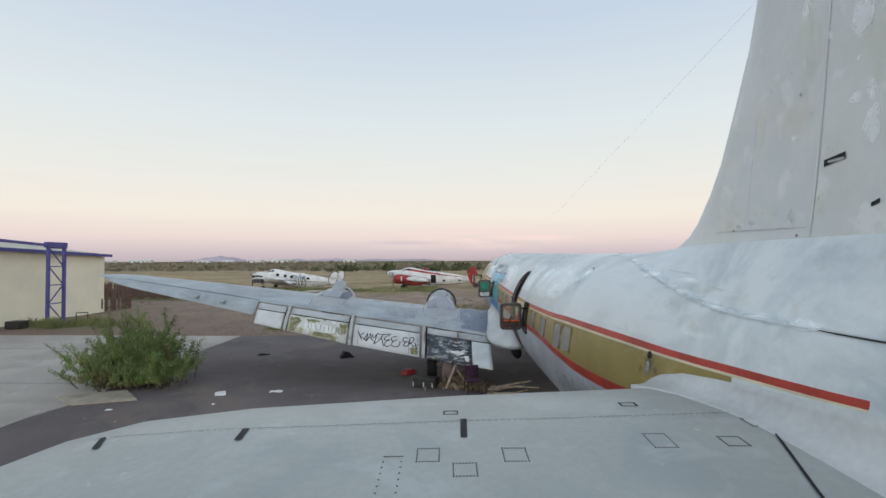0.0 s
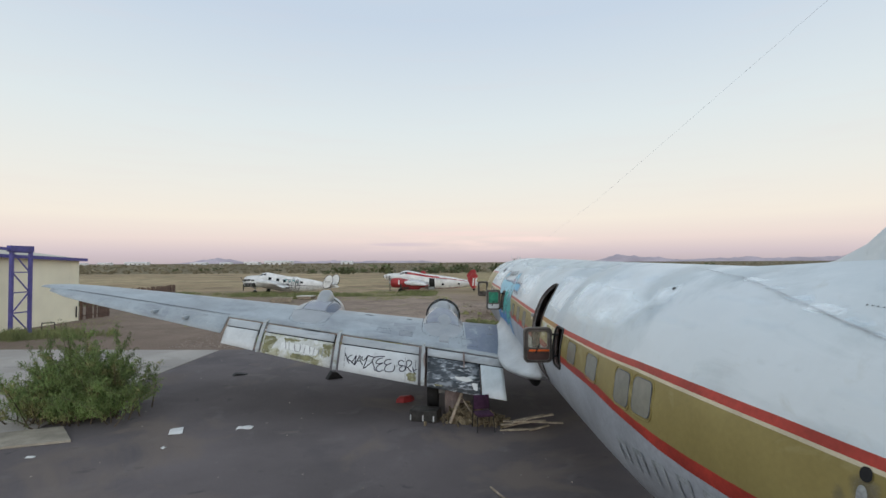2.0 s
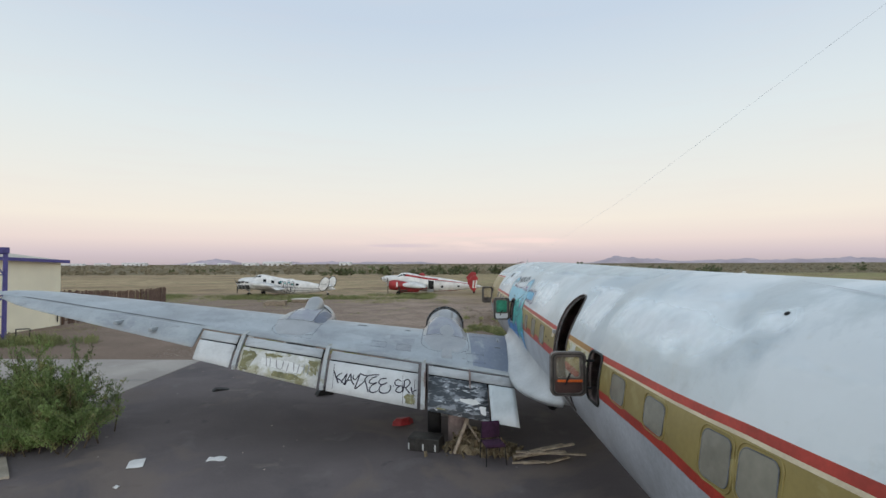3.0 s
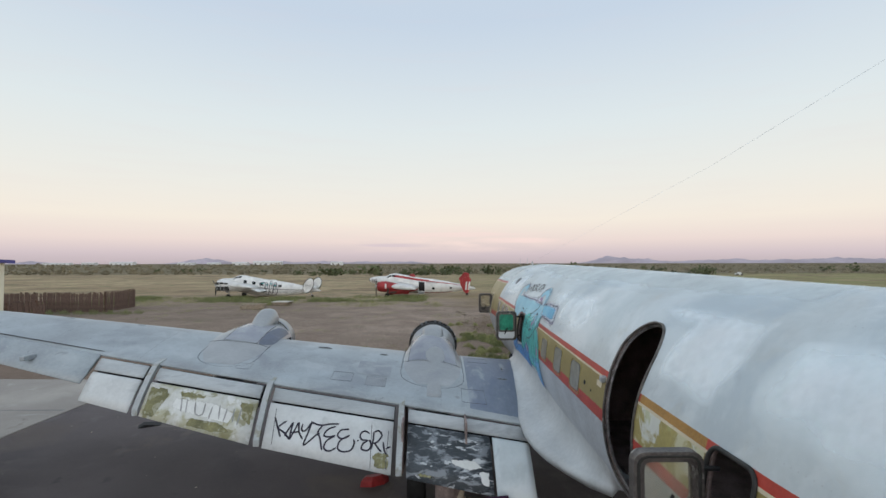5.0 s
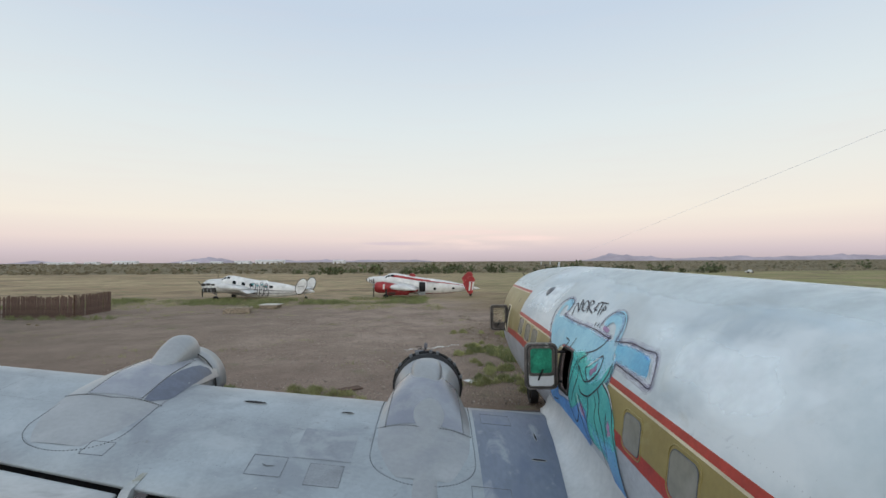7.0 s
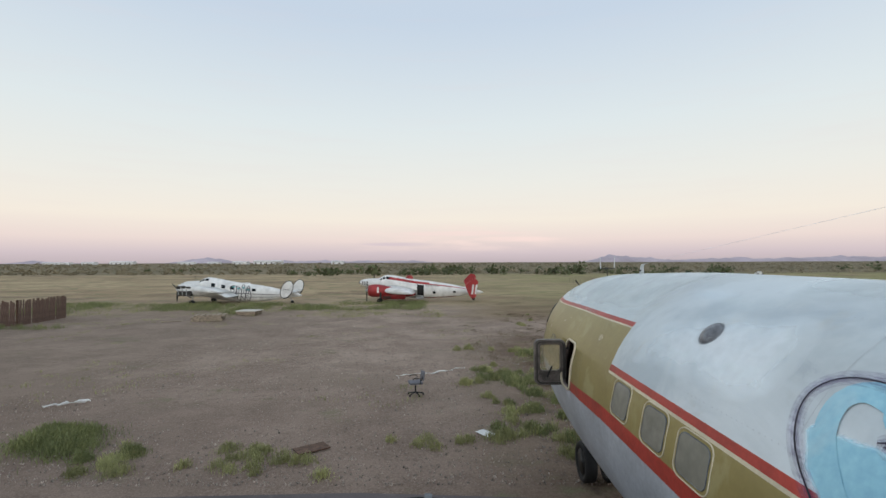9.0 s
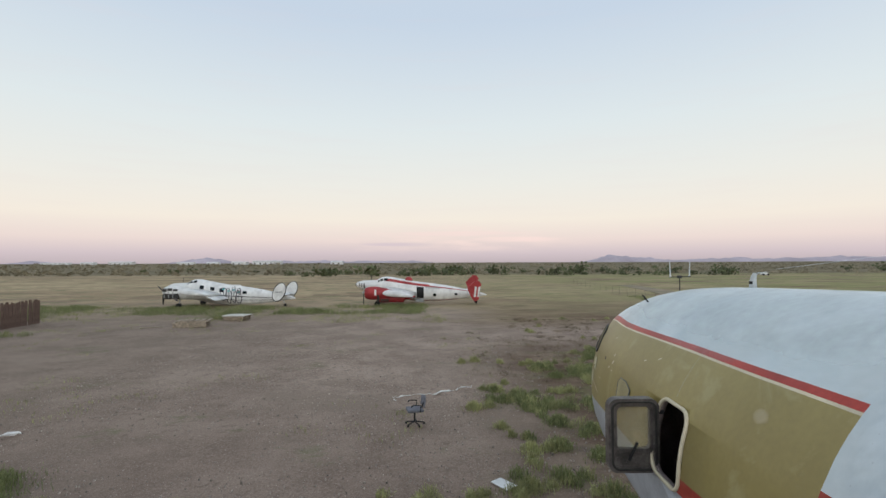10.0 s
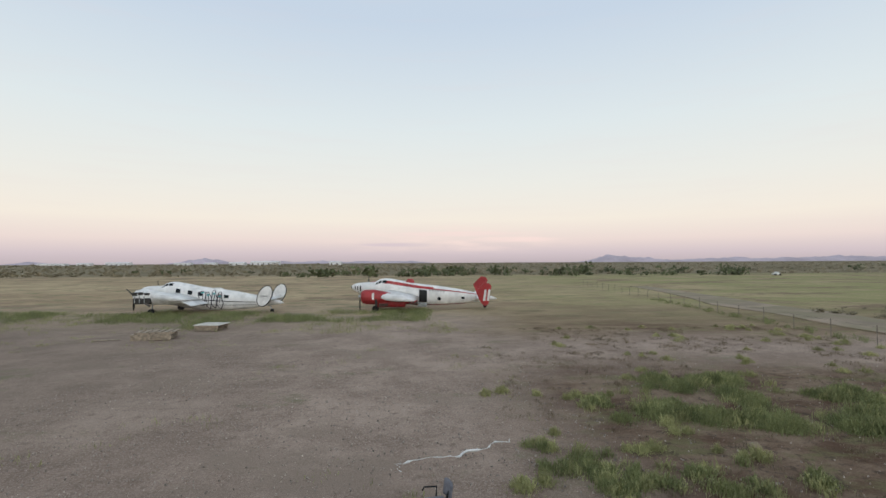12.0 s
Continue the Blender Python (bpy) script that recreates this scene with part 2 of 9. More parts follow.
M["wood"] = mat("grey_brown_boards", (0.13, 0.075, 0.05), 0.85, var=0.2, scale=6)


M["pane"] = mat("clouded_plastic_pane", (0.25, 0.24, 0.195), 0.22, var=0.07, scale=1.5, fine=12, bump=0.01, blots=[((0.34, 0.33, 0.29), 0.5, 0.2, 1.6, 0.3, 0.6)])
M["gasket"] = mat("dark_gasket", (0.035, 0.033, 0.03), 0.6, var=0.2, scale=8)
M["seam"] = mat("dirt_filled_seam", (0.16, 0.17, 0.18), 0.7, var=0.2, scale=6)
M["joint"] = mat("faint_lap_joint", (0.52, 0.55, 0.57), 0.5, var=0.1, scale=4)
M["touchup"] = mat("brighter_white_overspray", (0.7, 0.72, 0.72), 0.45, var=0.05, scale=2)
M["wing_joint"] = mat("shallow_wing_joint", (0.2, 0.215, 0.235), 0.6, var=0.2, scale=6)
M["plate"] = mat("darker_access_plate", (0.27, 0.29, 0.31), 0.45, 0.1, var=0.1, scale=3)
M["stained"] = mat("stained_grey_sheet", (0.28, 0.305, 0.335), 0.4, 0.1, var=0.07, scale=1.4, fine=18, bump=0.03, blots=[((0.36, 0.39, 0.41), 0.5, 0.12, 1.6, 0.5, 0.7)])
M["wire"] = mat("pale_steel_wire", (0.82, 0.84, 0.88), 0.5, 0.0, var=0.1)
M["navy"] = mat("blue_stained_bare_metal", (0.2, 0.235, 0.3), 0.42, 0.15, var=0.08, scale=1.4, fine=16, bump=0.03, stretch=(1, 0.4, 1), blots=[((0.15, 0.18, 0.26), 0.5, 0.12, 1.6, 0.5, 0.65), ((0.4, 0.43, 0.46), 0.57, 0.08, 2.4, 0.5, 0.6)])
M["amber"] = mat("amber_primer_stripe", (0.42, 0.22, 0.05), 0.45, var=0.12, scale=2)
M["bracket"] = mat("dirty_bracket", (0.4, 0.425, 0.43), 0.5, var=0.08, scale=3, blots=[((0.22, 0.21, 0.13), 0.55, 0.1, 5.0, 0.4, 0.6)])
M["tan"] = mat("filled_in_window", (0.33, 0.28, 0.14), 0.5, var=0.1)
M["rim"] = mat("dark_bronze_frame", (0.14, 0.125, 0.115), 0.45, 0.4, var=0.25, scale=7, stain=(0.3, 0.29, 0.27), stain_at=0.62)
M["jamb"] = mat("worn_grey_jamb", (0.2, 0.19, 0.19), 0.45, 0.3, var=0.25, scale=7, blots=[((0.06, 0.055, 0.05), 0.56, 0.05, 12.0, 0.4, 0.8)])
M["maroon"] = mat("maroon_panel", (0.07, 0.035, 0.03), 0.55, var=0.2)
M["orange"] = mat("orange_strip_paint", (0.75, 0.14, 0.02), 0.5, var=0.1)
M["green_pane"] = mat("green_painted_pane", (0.03, 0.28, 0.17), 0.3, var=0.25, scale=5, fine=25)
# mottled grey dome; the pale blots paint in its bright highlights
M["dome"] = mat("mottled_acrylic_with_highlights", (0.2, 0.21, 0.23), 0.25, var=0.2, scale=5, fine=20, blots=[((0.5, 0.52, 0.53), 0.54, 0.1, 6.0, 0.4, 0.7), ((0.08, 0.085, 0.09), 0.57, 0.08, 5.0, 0.4, 0.7)])
M["smear"] = mat("grey_smear", (0.3, 0.31, 0.3), 0.6, var=0.2, scale=5)
M["faded_bar"] = mat("faded_grey_lettering", (0.42, 0.45, 0.47), 0.55, var=0.15, scale=5)
M["fairing"] = mat("smooth_white_fairing", (0.52, 0.545, 0.555), 0.4, var=0.07, scale=1.2, fine=14, bump=0.03, blots=[((0.42, 0.445, 0.46), 0.54, 0.14, 1.3, 0.4, 0.5)])
M["vane"] = mat("dull_grey_vane_paint", (0.42, 0.45, 0.465), 0.42, var=0.07, scale=1.2, fine=18, bump=0.04, stretch=(0.5, 2, 2), blots=[((0.26, 0.28, 0.3), 0.56, 0.1, 2.2, 0.5, 0.6), ((0.52, 0.55, 0.56), 0.56, 0.1, 1.6, 0.4, 0.5)])
M["slate"] = mat("blue_grey_bare_patch", (0.13, 0.15, 0.2), 0.5, var=0.1)
M["spray_blue"] = mat("pale_blue_spray", (0.32, 0.59, 0.69), 0.5, var=0.12, scale=1.6, fine=20, dark=(0.25, 0.52, 0.66), blots=[((0.5, 0.66, 0.71), 0.54, 0.14, 1.4, 0.6, 0.6)])
M["spray_teal"] = mat("teal_spray", (0.085, 0.44, 0.39), 0.5, var=0.15, scale=2.0, dark=(0.05, 0.31, 0.33))
M["spray_pink"] = mat("mauve_spray", (0.36, 0.2, 0.36), 0.5, var=0.15)
M["spray_dark"] = mat("black_violet_spray", (0.022, 0.018, 0.035), 0.5, var=0.3, scale=5)

M["pale_dirt"] = mat("pale_packed_dirt", (0.29, 0.225, 0.16), 0.95, var=0.14, scale=0.25, fine=12, bump=0.2, blots=[((0.2, 0.17, 0.1), 0.46, 0.1, 0.22, 0.6, 0.85)])
M["board"] = mat("bleached_board", (0.34, 0.3, 0.24), 0.85, var=0.12, scale=2, fine=30)
M["roofing"] = mat("pale_roof_sheet", (0.5, 0.47, 0.4), 0.6, var=0.1, scale=0.6)
M["slat"] = mat("weathered_fence_board", (0.155, 0.1, 0.078), 0.9, var=0.3, scale=3, fine=30, bump=0.2, stretch=(6, 6, 0.6))
M["white2"] = mat("sunbleached_white_paint", (0.72, 0.72, 0.7), 0.45, var=0.1, scale=1.2, fine=12, blots=[((0.5, 0.5, 0.49), 0.56, 0.08, 0.7, 0.4, 0.6), ((0.42, 0.38, 0.34), 0.64, 0.05, 2.2, 0.3, 0.5)])
M["red2"] = mat("sunbleached_red_paint", (0.33, 0.032, 0.034), 0.5, var=0.16, scale=1.2, fine=12, blots=[((0.45, 0.2, 0.18), 0.58, 0.08, 0.8, 0.4, 0.7), ((0.2, 0.03, 0.028), 0.6, 0.08, 1.3, 0.4, 0.6)])
M["grey_cloth"] = mat("grey_worn_cloth", (0.16, 0.16, 0.18), 0.9, var=0.15, scale=6)
M["plum"] = mat("dusty_plum_cloth", (0.055, 0.02, 0.05), 0.9, var=0.2, scale=6)
M["lumber"] = mat("splintered_lumber", (0.36, 0.295, 0.22), 0.85, var=0.2, scale=5, fine=40)
M["straw"] = mat("dirty_straw_and_insulation", (0.2, 0.16, 0.1), 0.95, var=0.3, scale=6)
M["twig"] = mat("dry_twigs", (0.1, 0.075, 0.05), 0.9, var=0.2, scale=5)
M["weed"] = mat("green_weed_blades", (0.18, 0.195, 0.08), 0.8, var=0.35, scale=0.9, fine=14, bump=0, dark=(0.13, 0.15, 0.06))
M["dry"] = mat("dry_brown_tufts", (0.2, 0.155, 0.1), 0.9, var=0.25, scale=0.8, fine=9, bump=0)
M["straw_grass"] = mat("yellow_green_grass", (0.34, 0.34, 0.15), 0.85, var=0.22, scale=0.8, fine=9, bump=0)
M["scrub"] = mat("grey_green_scrub", (0.22, 0.185, 0.12), 0.9, var=0.35, scale=0.02, fine=0.4, bump=0, dark=(0.14, 0.122, 0.075))
M["mesquite"] = mat("mesquite_green", (0.1, 0.112, 0.05), 0.9, var=0.25, scale=0.05, fine=0.5, bump=0)
M["post"] = mat("weathered_steel_post", (0.2, 0.17, 0.14), 0.8, var=0.15, scale=4)
M["pale_sheet"] = mat("pale_plywood_sheet", (0.56, 0.53, 0.47), 0.8, var=0.1, scale=2, fine=20)
M["pebble"] = mat("loose_stone", (0.4, 0.34, 0.29), 0.9, var=0.35, scale=6, fine=30, bump=0)
# the air's haze over the far hills is put into their base colour
M["hill"] = mat("haze_tinted_hill", (0.45, 0.385, 0.43), 0.95, var=0.08, scale=0.004, fine=0.03, bump=0)
M["shed"] = mat("pale_shed_paint", (0.7, 0.7, 0.7), 0.6, var=0.05, scale=0.1)


def glass(name, colour, rough, clear):
    m = mat(name, colour, rough, var=0.1, bump=0)
    b = m.node_tree.nodes["Principled BSDF"]
    b.inputs["Transmission Weight"].default_value = clear
    b.inputs["IOR"].default_value = 1.3
    return m


def lay_over(n, l, cover):
    """Thin paint on the coat below, which shows by what is not covered: light crosses the film on its way in and again on its way out."""
    inv, root, tr, mx, ad = n.new("ShaderNodeMath"), n.new("ShaderNodeMath"), n.new("ShaderNodeBsdfTransparent"), n.new("ShaderNodeMixShader"), n.new("ShaderNodeAddShader")
    inv.operation, root.operation = "SUBTRACT", "SQRT"
    inv.inputs[0].default_value = 1.0
    l.new(cover, inv.inputs[1])
    l.new(inv.outputs[0], root.inputs[0])
    l.new(root.outputs[0], tr.inputs[0])
    l.new(cover, mx.inputs[0])
    l.new(n["Principled BSDF"].outputs[0], mx.inputs[2])
    l.new(tr.outputs[0], ad.inputs[0])
    l.new(mx.outputs[0], ad.inputs[1])
    l.new(ad.outputs[0], n["Material Output"].inputs[0])


def feathered(name, m, low=0.15, high=0.75, grain=9.0, much=1.0):
    """The same paint thinning out into nothing at the edges of its patch, in a speckled way."""
    k = m.copy()
    k.name = name
    n, l = k.node_tree.nodes, k.node_tree.links
    at, ns, ad, mr = n.new("ShaderNodeAttribute"), n.new("ShaderNodeTexNoise"), n.new("ShaderNodeMath"), n.new("ShaderNodeMapRange")
    at.attribute_name = "cover"
    tc = n.new("ShaderNodeTexCoord")
    l.new(tc.outputs["Object"], ns.inputs["Vector"])
    ns.inputs["Scale"].default_value, ns.inputs["Detail"].default_value = grain, 6
    ad.operation = "MULTIPLY_ADD"
    l.new(ns.outputs[0], ad.inputs[0])
    ad.inputs[1].default_value = 0.9
    l.new(at.outputs["Fac"], ad.inputs[2])
    mr.inputs[1].default_value, mr.inputs[2].default_value, mr.inputs[4].default_value = 0.45 + low, 0.45 + high, much
    l.new(ad.outputs[0], mr.inputs[0])
    lay_over(n, l, mr.outputs[0])
    return k


def hazy(name, m, much):
    """A thin mist of the paint that lets the coat below show."""
    k = m.copy()
    k.name = name
    n, l = k.node_tree.nodes, k.node_tree.links
    ns, mr = n.new("ShaderNodeTexNoise"), n.new("ShaderNodeMapRange")
    ns.inputs["Scale"].default_value, ns.inputs["Detail"].default_value = 30.0, 5
    mr.inputs[1].default_value, mr.inputs[2].default_value, mr.inputs[4].default_value = 0.3, 0.7, much
    l.new(ns.outputs[0], mr.inputs[0])
    lay_over(n, l, mr.outputs[0])
    return k


M["soft_blue"] = feathered("soft_pale_blue_spray", M["spray_blue"])
M["soft_deep"] = feathered("soft_deep_blue_spray", mat("deep_blue_spray", (0.09, 0.27, 0.56), 0.5, var=0.2, scale=2.5, fine=20, dark=(0.07, 0.2, 0.48), blots=[((0.16, 0.4, 0.6), 0.5, 0.14, 2.0, 0.5, 0.7)]))
M["soft_sky"] = feathered("soft_sky_blue_spray", mat("sky_blue_spray", (0.15, 0.43, 0.6), 0.5, var=0.14, scale=1.4, fine=20, dark=(0.1, 0.33, 0.53), blots=[((0.26, 0.54, 0.68), 0.52, 0.14, 1.1, 0.4, 0.7)]))
M["soft_teal"] = feathered("soft_teal_spray", M["spray_teal"])
M["soft_pink"] = feathered("soft_mauve_spray", M["spray_pink"])
M["soft_white"] = feathered("soft_white_overspray", mat("fresh_white_overspray", (0.73, 0.765, 0.78), 0.42, var=0.04, scale=1.5, fine=14, bump=0.03, blots=[((0.66, 0.7, 0.72), 0.56, 0.12, 1.1, 0.4, 0.5)]), 0.0, 1.1, 3.0, 0.95)
M["soft_beige"] = feathered("soft_beige_primer", mat("beige_primer", (0.6, 0.52, 0.4), 0.5, var=0.08, scale=3, fine=20), 0.1, 1.2, 4.0, 0.4)
M["soft_grey"] = feathered("soft_grey_stain", mat("grey_stain", (0.4, 0.43, 0.42), 0.5, var=0.12, scale=4, fine=20), 0.15, 1.1, 7.0, 0.75)
# grey that paints in the roof's weaker light
M["soft_dull"] = feathered("soft_roof_shade", mat("roof_shade_grey", (0.43, 0.465, 0.465), 0.42, var=0.08, scale=1.2, fine=14, bump=0.03, blots=[((0.56, 0.6, 0.6), 0.54, 0.12, 1.0, 0.4, 0.6)]), 0.1, 1.3, 2.0, 0.85)
M["soft_soot"] = feathered("soft_dark_smudge", mat("dark_smudge", (0.1, 0.095, 0.085), 0.55, var=0.15, scale=6, fine=24), 0.1, 1.1, 9.0, 0.75)
M["soft_haze"] = feathered("soft_blue_grey_wear", mat("blue_grey_wear", (0.44, 0.51, 0.56), 0.42, var=0.08, scale=2, fine=14, bump=0.03), 0.1, 1.3, 2.6, 0.65)
M["soft_moss"] = feathered("soft_olive_stain", mat("olive_stain", (0.5, 0.51, 0.42), 0.5, var=0.12, scale=3, fine=20), 0.1, 1.2, 5.0, 0.5)
M["soft_olive"] = feathered("peeling_olive_primer", mat("olive_primer", (0.2, 0.19, 0.09), 0.55, var=0.2, scale=4, fine=26, blots=[((0.36, 0.36, 0.28), 0.55, 0.05, 7.0, 0.5, 0.7)]), 0.5, 0.66, 12.0)
M["soft_bare"] = feathered("peeled_bare_white", mat("bare_chalk_white", (0.66, 0.67, 0.65), 0.5, var=0.06, scale=3, fine=24), 0.5, 0.62, 12.0)
M["violet_haze"] = hazy("violet_spray_mist", mat("violet_spray", (0.12, 0.08, 0.2), 0.5, var=0.2, scale=4), 0.5)
M["glass_clear"] = glass("yellowed_clear_pane", (0.85, 0.8, 0.66), 0.08, 0.85)
M["glass"] = glass("dark_cockpit_glass", (0.01, 0.012, 0.014), 0.08, 0.0)


# ---- helpers ----
def part(name, bm, material, parent=None, label="", smooth=False, m=None):
    me = bpy.data.meshes.new(name)
    bm.to_mesh(me)
    bm.free()
    for mt in (material if isinstance(material, (list, tuple)) else [material]):
        me.materials.append(mt)
    if smooth:
        me.polygons.foreach_set("use_smooth", [True] * len(me.polygons))
    ob = new(name, me)
    if parent is not None:
        ob.parent = parent
    if m is not None:
        ob.matrix_basis = m
    if label:
        ob["label"] = label
    return ob


def empty(name, m, label, category, group=""):
    ob = new(name)
    ob.matrix_basis = m
    return tagged(ob, label, category, group)


def box(bm, x0, x1, y0, y1, z0, z1, bevel=0.0, m=None):
    r = bmesh.ops.create_cube(bm, size=1, matrix=Matrix.Translation(((x0 + x1) / 2, (y0 + y1) / 2, (z0 + z1) / 2)) @ Matrix.Diagonal((x1 - x0, y1 - y0, z1 - z0, 1)))
    vs = r["verts"]
    if bevel:
        es = list({e for v in vs for e in v.link_edges})
        g = bmesh.ops.bevel(bm, geom=es, offset=bevel, segments=2, affect="EDGES", profile=0.5)
        vs = list({v for f in g["faces"] for v in f.verts} | {v for v in vs if v.is_valid})
    if m is not None:
        bmesh.ops.transform(bm, matrix=m, verts=[v for v in vs if v.is_valid])
    return vs


def boxm(x0, x1, y0, y1, z0, z1, bevel=0.0):
    bm = bmesh.new()
    box(bm, x0, x1, y0, y1, z0, z1, bevel)
    return bm


def tube(bm, pts, r, sides=8, taper=None, closed=False):
    """A round bar along points; taper gives the radius at each point."""
    pts = [Vector(p) for p in pts]
    rings, n = [], len(pts)
    for i, p in enumerate(pts):
        a = pts[(i - 1) % n] if (closed or i) else p
        b = pts[(i + 1) % n] if (closed or i < n - 1) else p
        d = (b - a).normalized()
        s = d.orthogonal().normalized() if i == 0 else (s - d * s.dot(d)).normalized()
        t = d.cross(s)
        rr = taper[i] if taper else r
        rings.append([bm.verts.new(p + (s * math.cos(k) + t * math.sin(k)) * rr) for k in (2 * math.pi * j / sides for j in range(sides))])
    for i in range(n if closed else n - 1):
        A, B = rings[i], rings[(i + 1) % n]
        for j in range(sides):
            bm.faces.new((A[j], A[(j + 1) % sides], B[(j + 1) % sides], B[j]))
    if not closed:
        bm.faces.new(rings[0][::-1])
        bm.faces.new(rings[-1])


def loft(bm, rings, cap=True, closed=True):
    vs = [[bm.verts.new(p) for p in r] for r in rings]
    n = len(vs[0])
    fs = []
    for A, B in zip(vs, vs[1:]):
        for j in range(n if closed else n - 1):
            fs.append(bm.faces.new((A[j], B[j], B[(j + 1) % n], A[(j + 1) % n])))
    if cap:
        for r, back in ((vs[0], False), (vs[-1], True)):
            try:
                bm.faces.new(r[::-1] if back else r)
            except ValueError:
                pass
    return vs, fs


def lerp_table(table, v):
    """Smooth values out of a table of rows (v, a, b, ...)."""
    if v <= table[0][0]:
        return table[0][1:]
    for a, b in zip(table, table[1:]):
        if v <= b[0]:
            k = (v - a[0]) / (b[0] - a[0])
            return tuple(p + (q - p) * k for p, q in zip(a[1:], b[1:]))
    return table[-1][1:]


def smooth_table(table, v):
    """Catmull-Rom through the rows of a table."""
    i = max(0, min(len(table) - 2, next((j for j in range(len(table) - 1) if v <= table[j + 1][0]), len(table) - 2)))
    p1, p2 = table[i], table[i + 1]
    p0, p3 = table[max(0, i - 1)], table[min(len(table) - 1, i + 2)]
    k = max(0.0, min(1.0, (v - p1[0]) / (p2[0] - p1[0])))
    h = p2[0] - p1[0]
    out = []
    for c in range(1, len(p1)):
        m1 = (p2[c] - p0[c]) / (p2[0] - p0[0]) * h if p2[0] != p0[0] else 0
        m2 = (p3[c] - p1[c]) / (p3[0] - p1[0]) * h if p3[0] != p1[0] else 0
        out.append((2 * k**3 - 3 * k**2 + 1) * p1[c] + (k**3 - 2 * k**2 + k) * m1 + (-2 * k**3 + 3 * k**2) * p2[c] + (k**3 - k**2) * m2)
    return tuple(out)


# ---- the airliner: axis along +v, left wing at negative u ----
airliner = empty("airliner", pose(3.907, 0, 0, 0, 0, 0.782), "derelict four-engine white airliner with gold and red stripes, engines gone", "airplane")
# fuselage stations: v, centre height, half width, half height above, half height below
BODY = [(-1.6, 3.75, 0.05, 0.05, 0.05), (-1.2, 3.72, 0.22, 0.25, 0.25), (0.5, 3.62, 0.42, 0.6, 0.55), (2.5, 3.42, 0.66, 0.95, 0.85), (4.5, 3.2, 0.92, 1.25, 1.12), (6.3, 3.04, 1.2, 1.5, 1.32),
        (8.0, 2.94, 1.5, 1.68, 1.5), (9.4, 2.9, 1.68, 1.74, 1.66), (11.0, 2.92, 1.73, 1.74, 1.73), (14.0, 2.958, 1.738, 1.738, 1.738), (20.0, 3.06, 1.738, 1.738, 1.738), (25.2, 3.115, 1.735, 1.735, 1.735),
        (27.35, 3.12, 1.67, 1.68, 1.68), (28.85, 3.11, 1.53, 1.62, 1.56), (29.65, 3.07, 1.39, 1.55, 1.44), (30.15, 3.03, 1.275, 1.47, 1.37), (30.55, 2.99, 1.15, 1.38, 1.29), (30.85, 2.95, 1.05, 1.12, 1.2), (31.15, 2.91, 0.96, 0.86, 1.12), (31.45, 2.88, 0.86, 0.77, 1.03), (31.95, 2.83, 0.68, 0.62, 0.84), (32.45, 2.78, 0.45, 0.42, 0.58), (32.8, 2.75, 0.23, 0.21, 0.3), (32.91, 2.74, 0.1, 0.09, 0.13), (32.95, 2.73, 0.02, 0.02, 0.02)]

# how square the upper half is, by v (2 is an ellipse)
SQUARE = [(25.0, 2.0), (28.85, 2.1), (30.55, 2.25), (31.35, 2.1)]


# sideways set of the hull's middle line, by v
LEAN = [(20.0, 0.0), (25.2, -0.07), (33.0, -0.09)]


def skin(v, th, off=0.0):
    """A point of the hull: th in degrees above the left side's middle (90 is the top)."""
    zc, hw, up, dn = smooth_table(BODY, v)
    a = radians(th)
    c, s = math.cos(a), math.sin(a)
    if s > 0:
        e = 2 / lerp_table(SQUARE, v)[0]
        c, s = math.copysign(abs(c) ** e, c), s**e
    p = Vector((lerp_table(LEAN, v)[0] - hw * c, v, zc + (up if s > 0 else dn) * s))
    if off:
        n = Vector((-c / max(hw, 0.02), 0, s / max(up if s > 0 else dn, 0.02))).normalized()
        p += n * off
    return p


# painted bands: edges in degrees above the side's middle, by v
BAND = [(0.0, -16.0, -12.0, 8.0, 9.0, 12.0), (3.9, -16.0, -11.0, 9.8, 10.8, 14.0), (5.0, -15.5, -10.5, 11.4, 12.6, 15.8), (5.8, -15.0, -9.5, 12.4, 13.6, 16.6), (7.1, -13.2, -7.0, 14.8, 16.0, 19.2), (8.3, -9.5, -4.0, 16.2, 17.5, 20.5), (9.1, -4.5, -0.8, 17.0, 18.2, 21.0),
        (10.2, -1.0, 3.0, 16.0, 17.0, 19.8), (12.0, -1.6, 2.3, 14.6, 15.6, 18.4), (15.0, -2.5, 2.6, 14.8, 15.7, 18.5), (18.0, -2.6, 2.8, 15.8, 16.7, 19.2), (25.15, 0.0, 5.5, 19.0, 20.0, 22.5), (26.25, -1.5, 3.2, 19.4, 20.4, 22.8), (28.85, -1.0, 1.0, 22.0, 23.0, 25.0), (30.85, -5.0, -4.0, 24.0, 25.0, 27.0), (32.95, -6.0, -5.0, 24.0, 25.0, 27.0)]


# upper stripe on the nose: cream from, red from, red to
CREST = [(24.85, 38.7, 39.5, 41.6), (26.15, 38.7, 39.5, 41.7), (27.15, 39.6, 40.4, 42.6), (28.45, 39.6, 40.4, 42.8), (29.05, 40.5, 41.3, 44.0), (29.45, 42.4, 43.3, 46.3), (30.05, 46.4, 47.4, 51.0), (30.45, 49.5, 50.5, 54.5), (32.95, 54.0, 55.0, 59.0)]


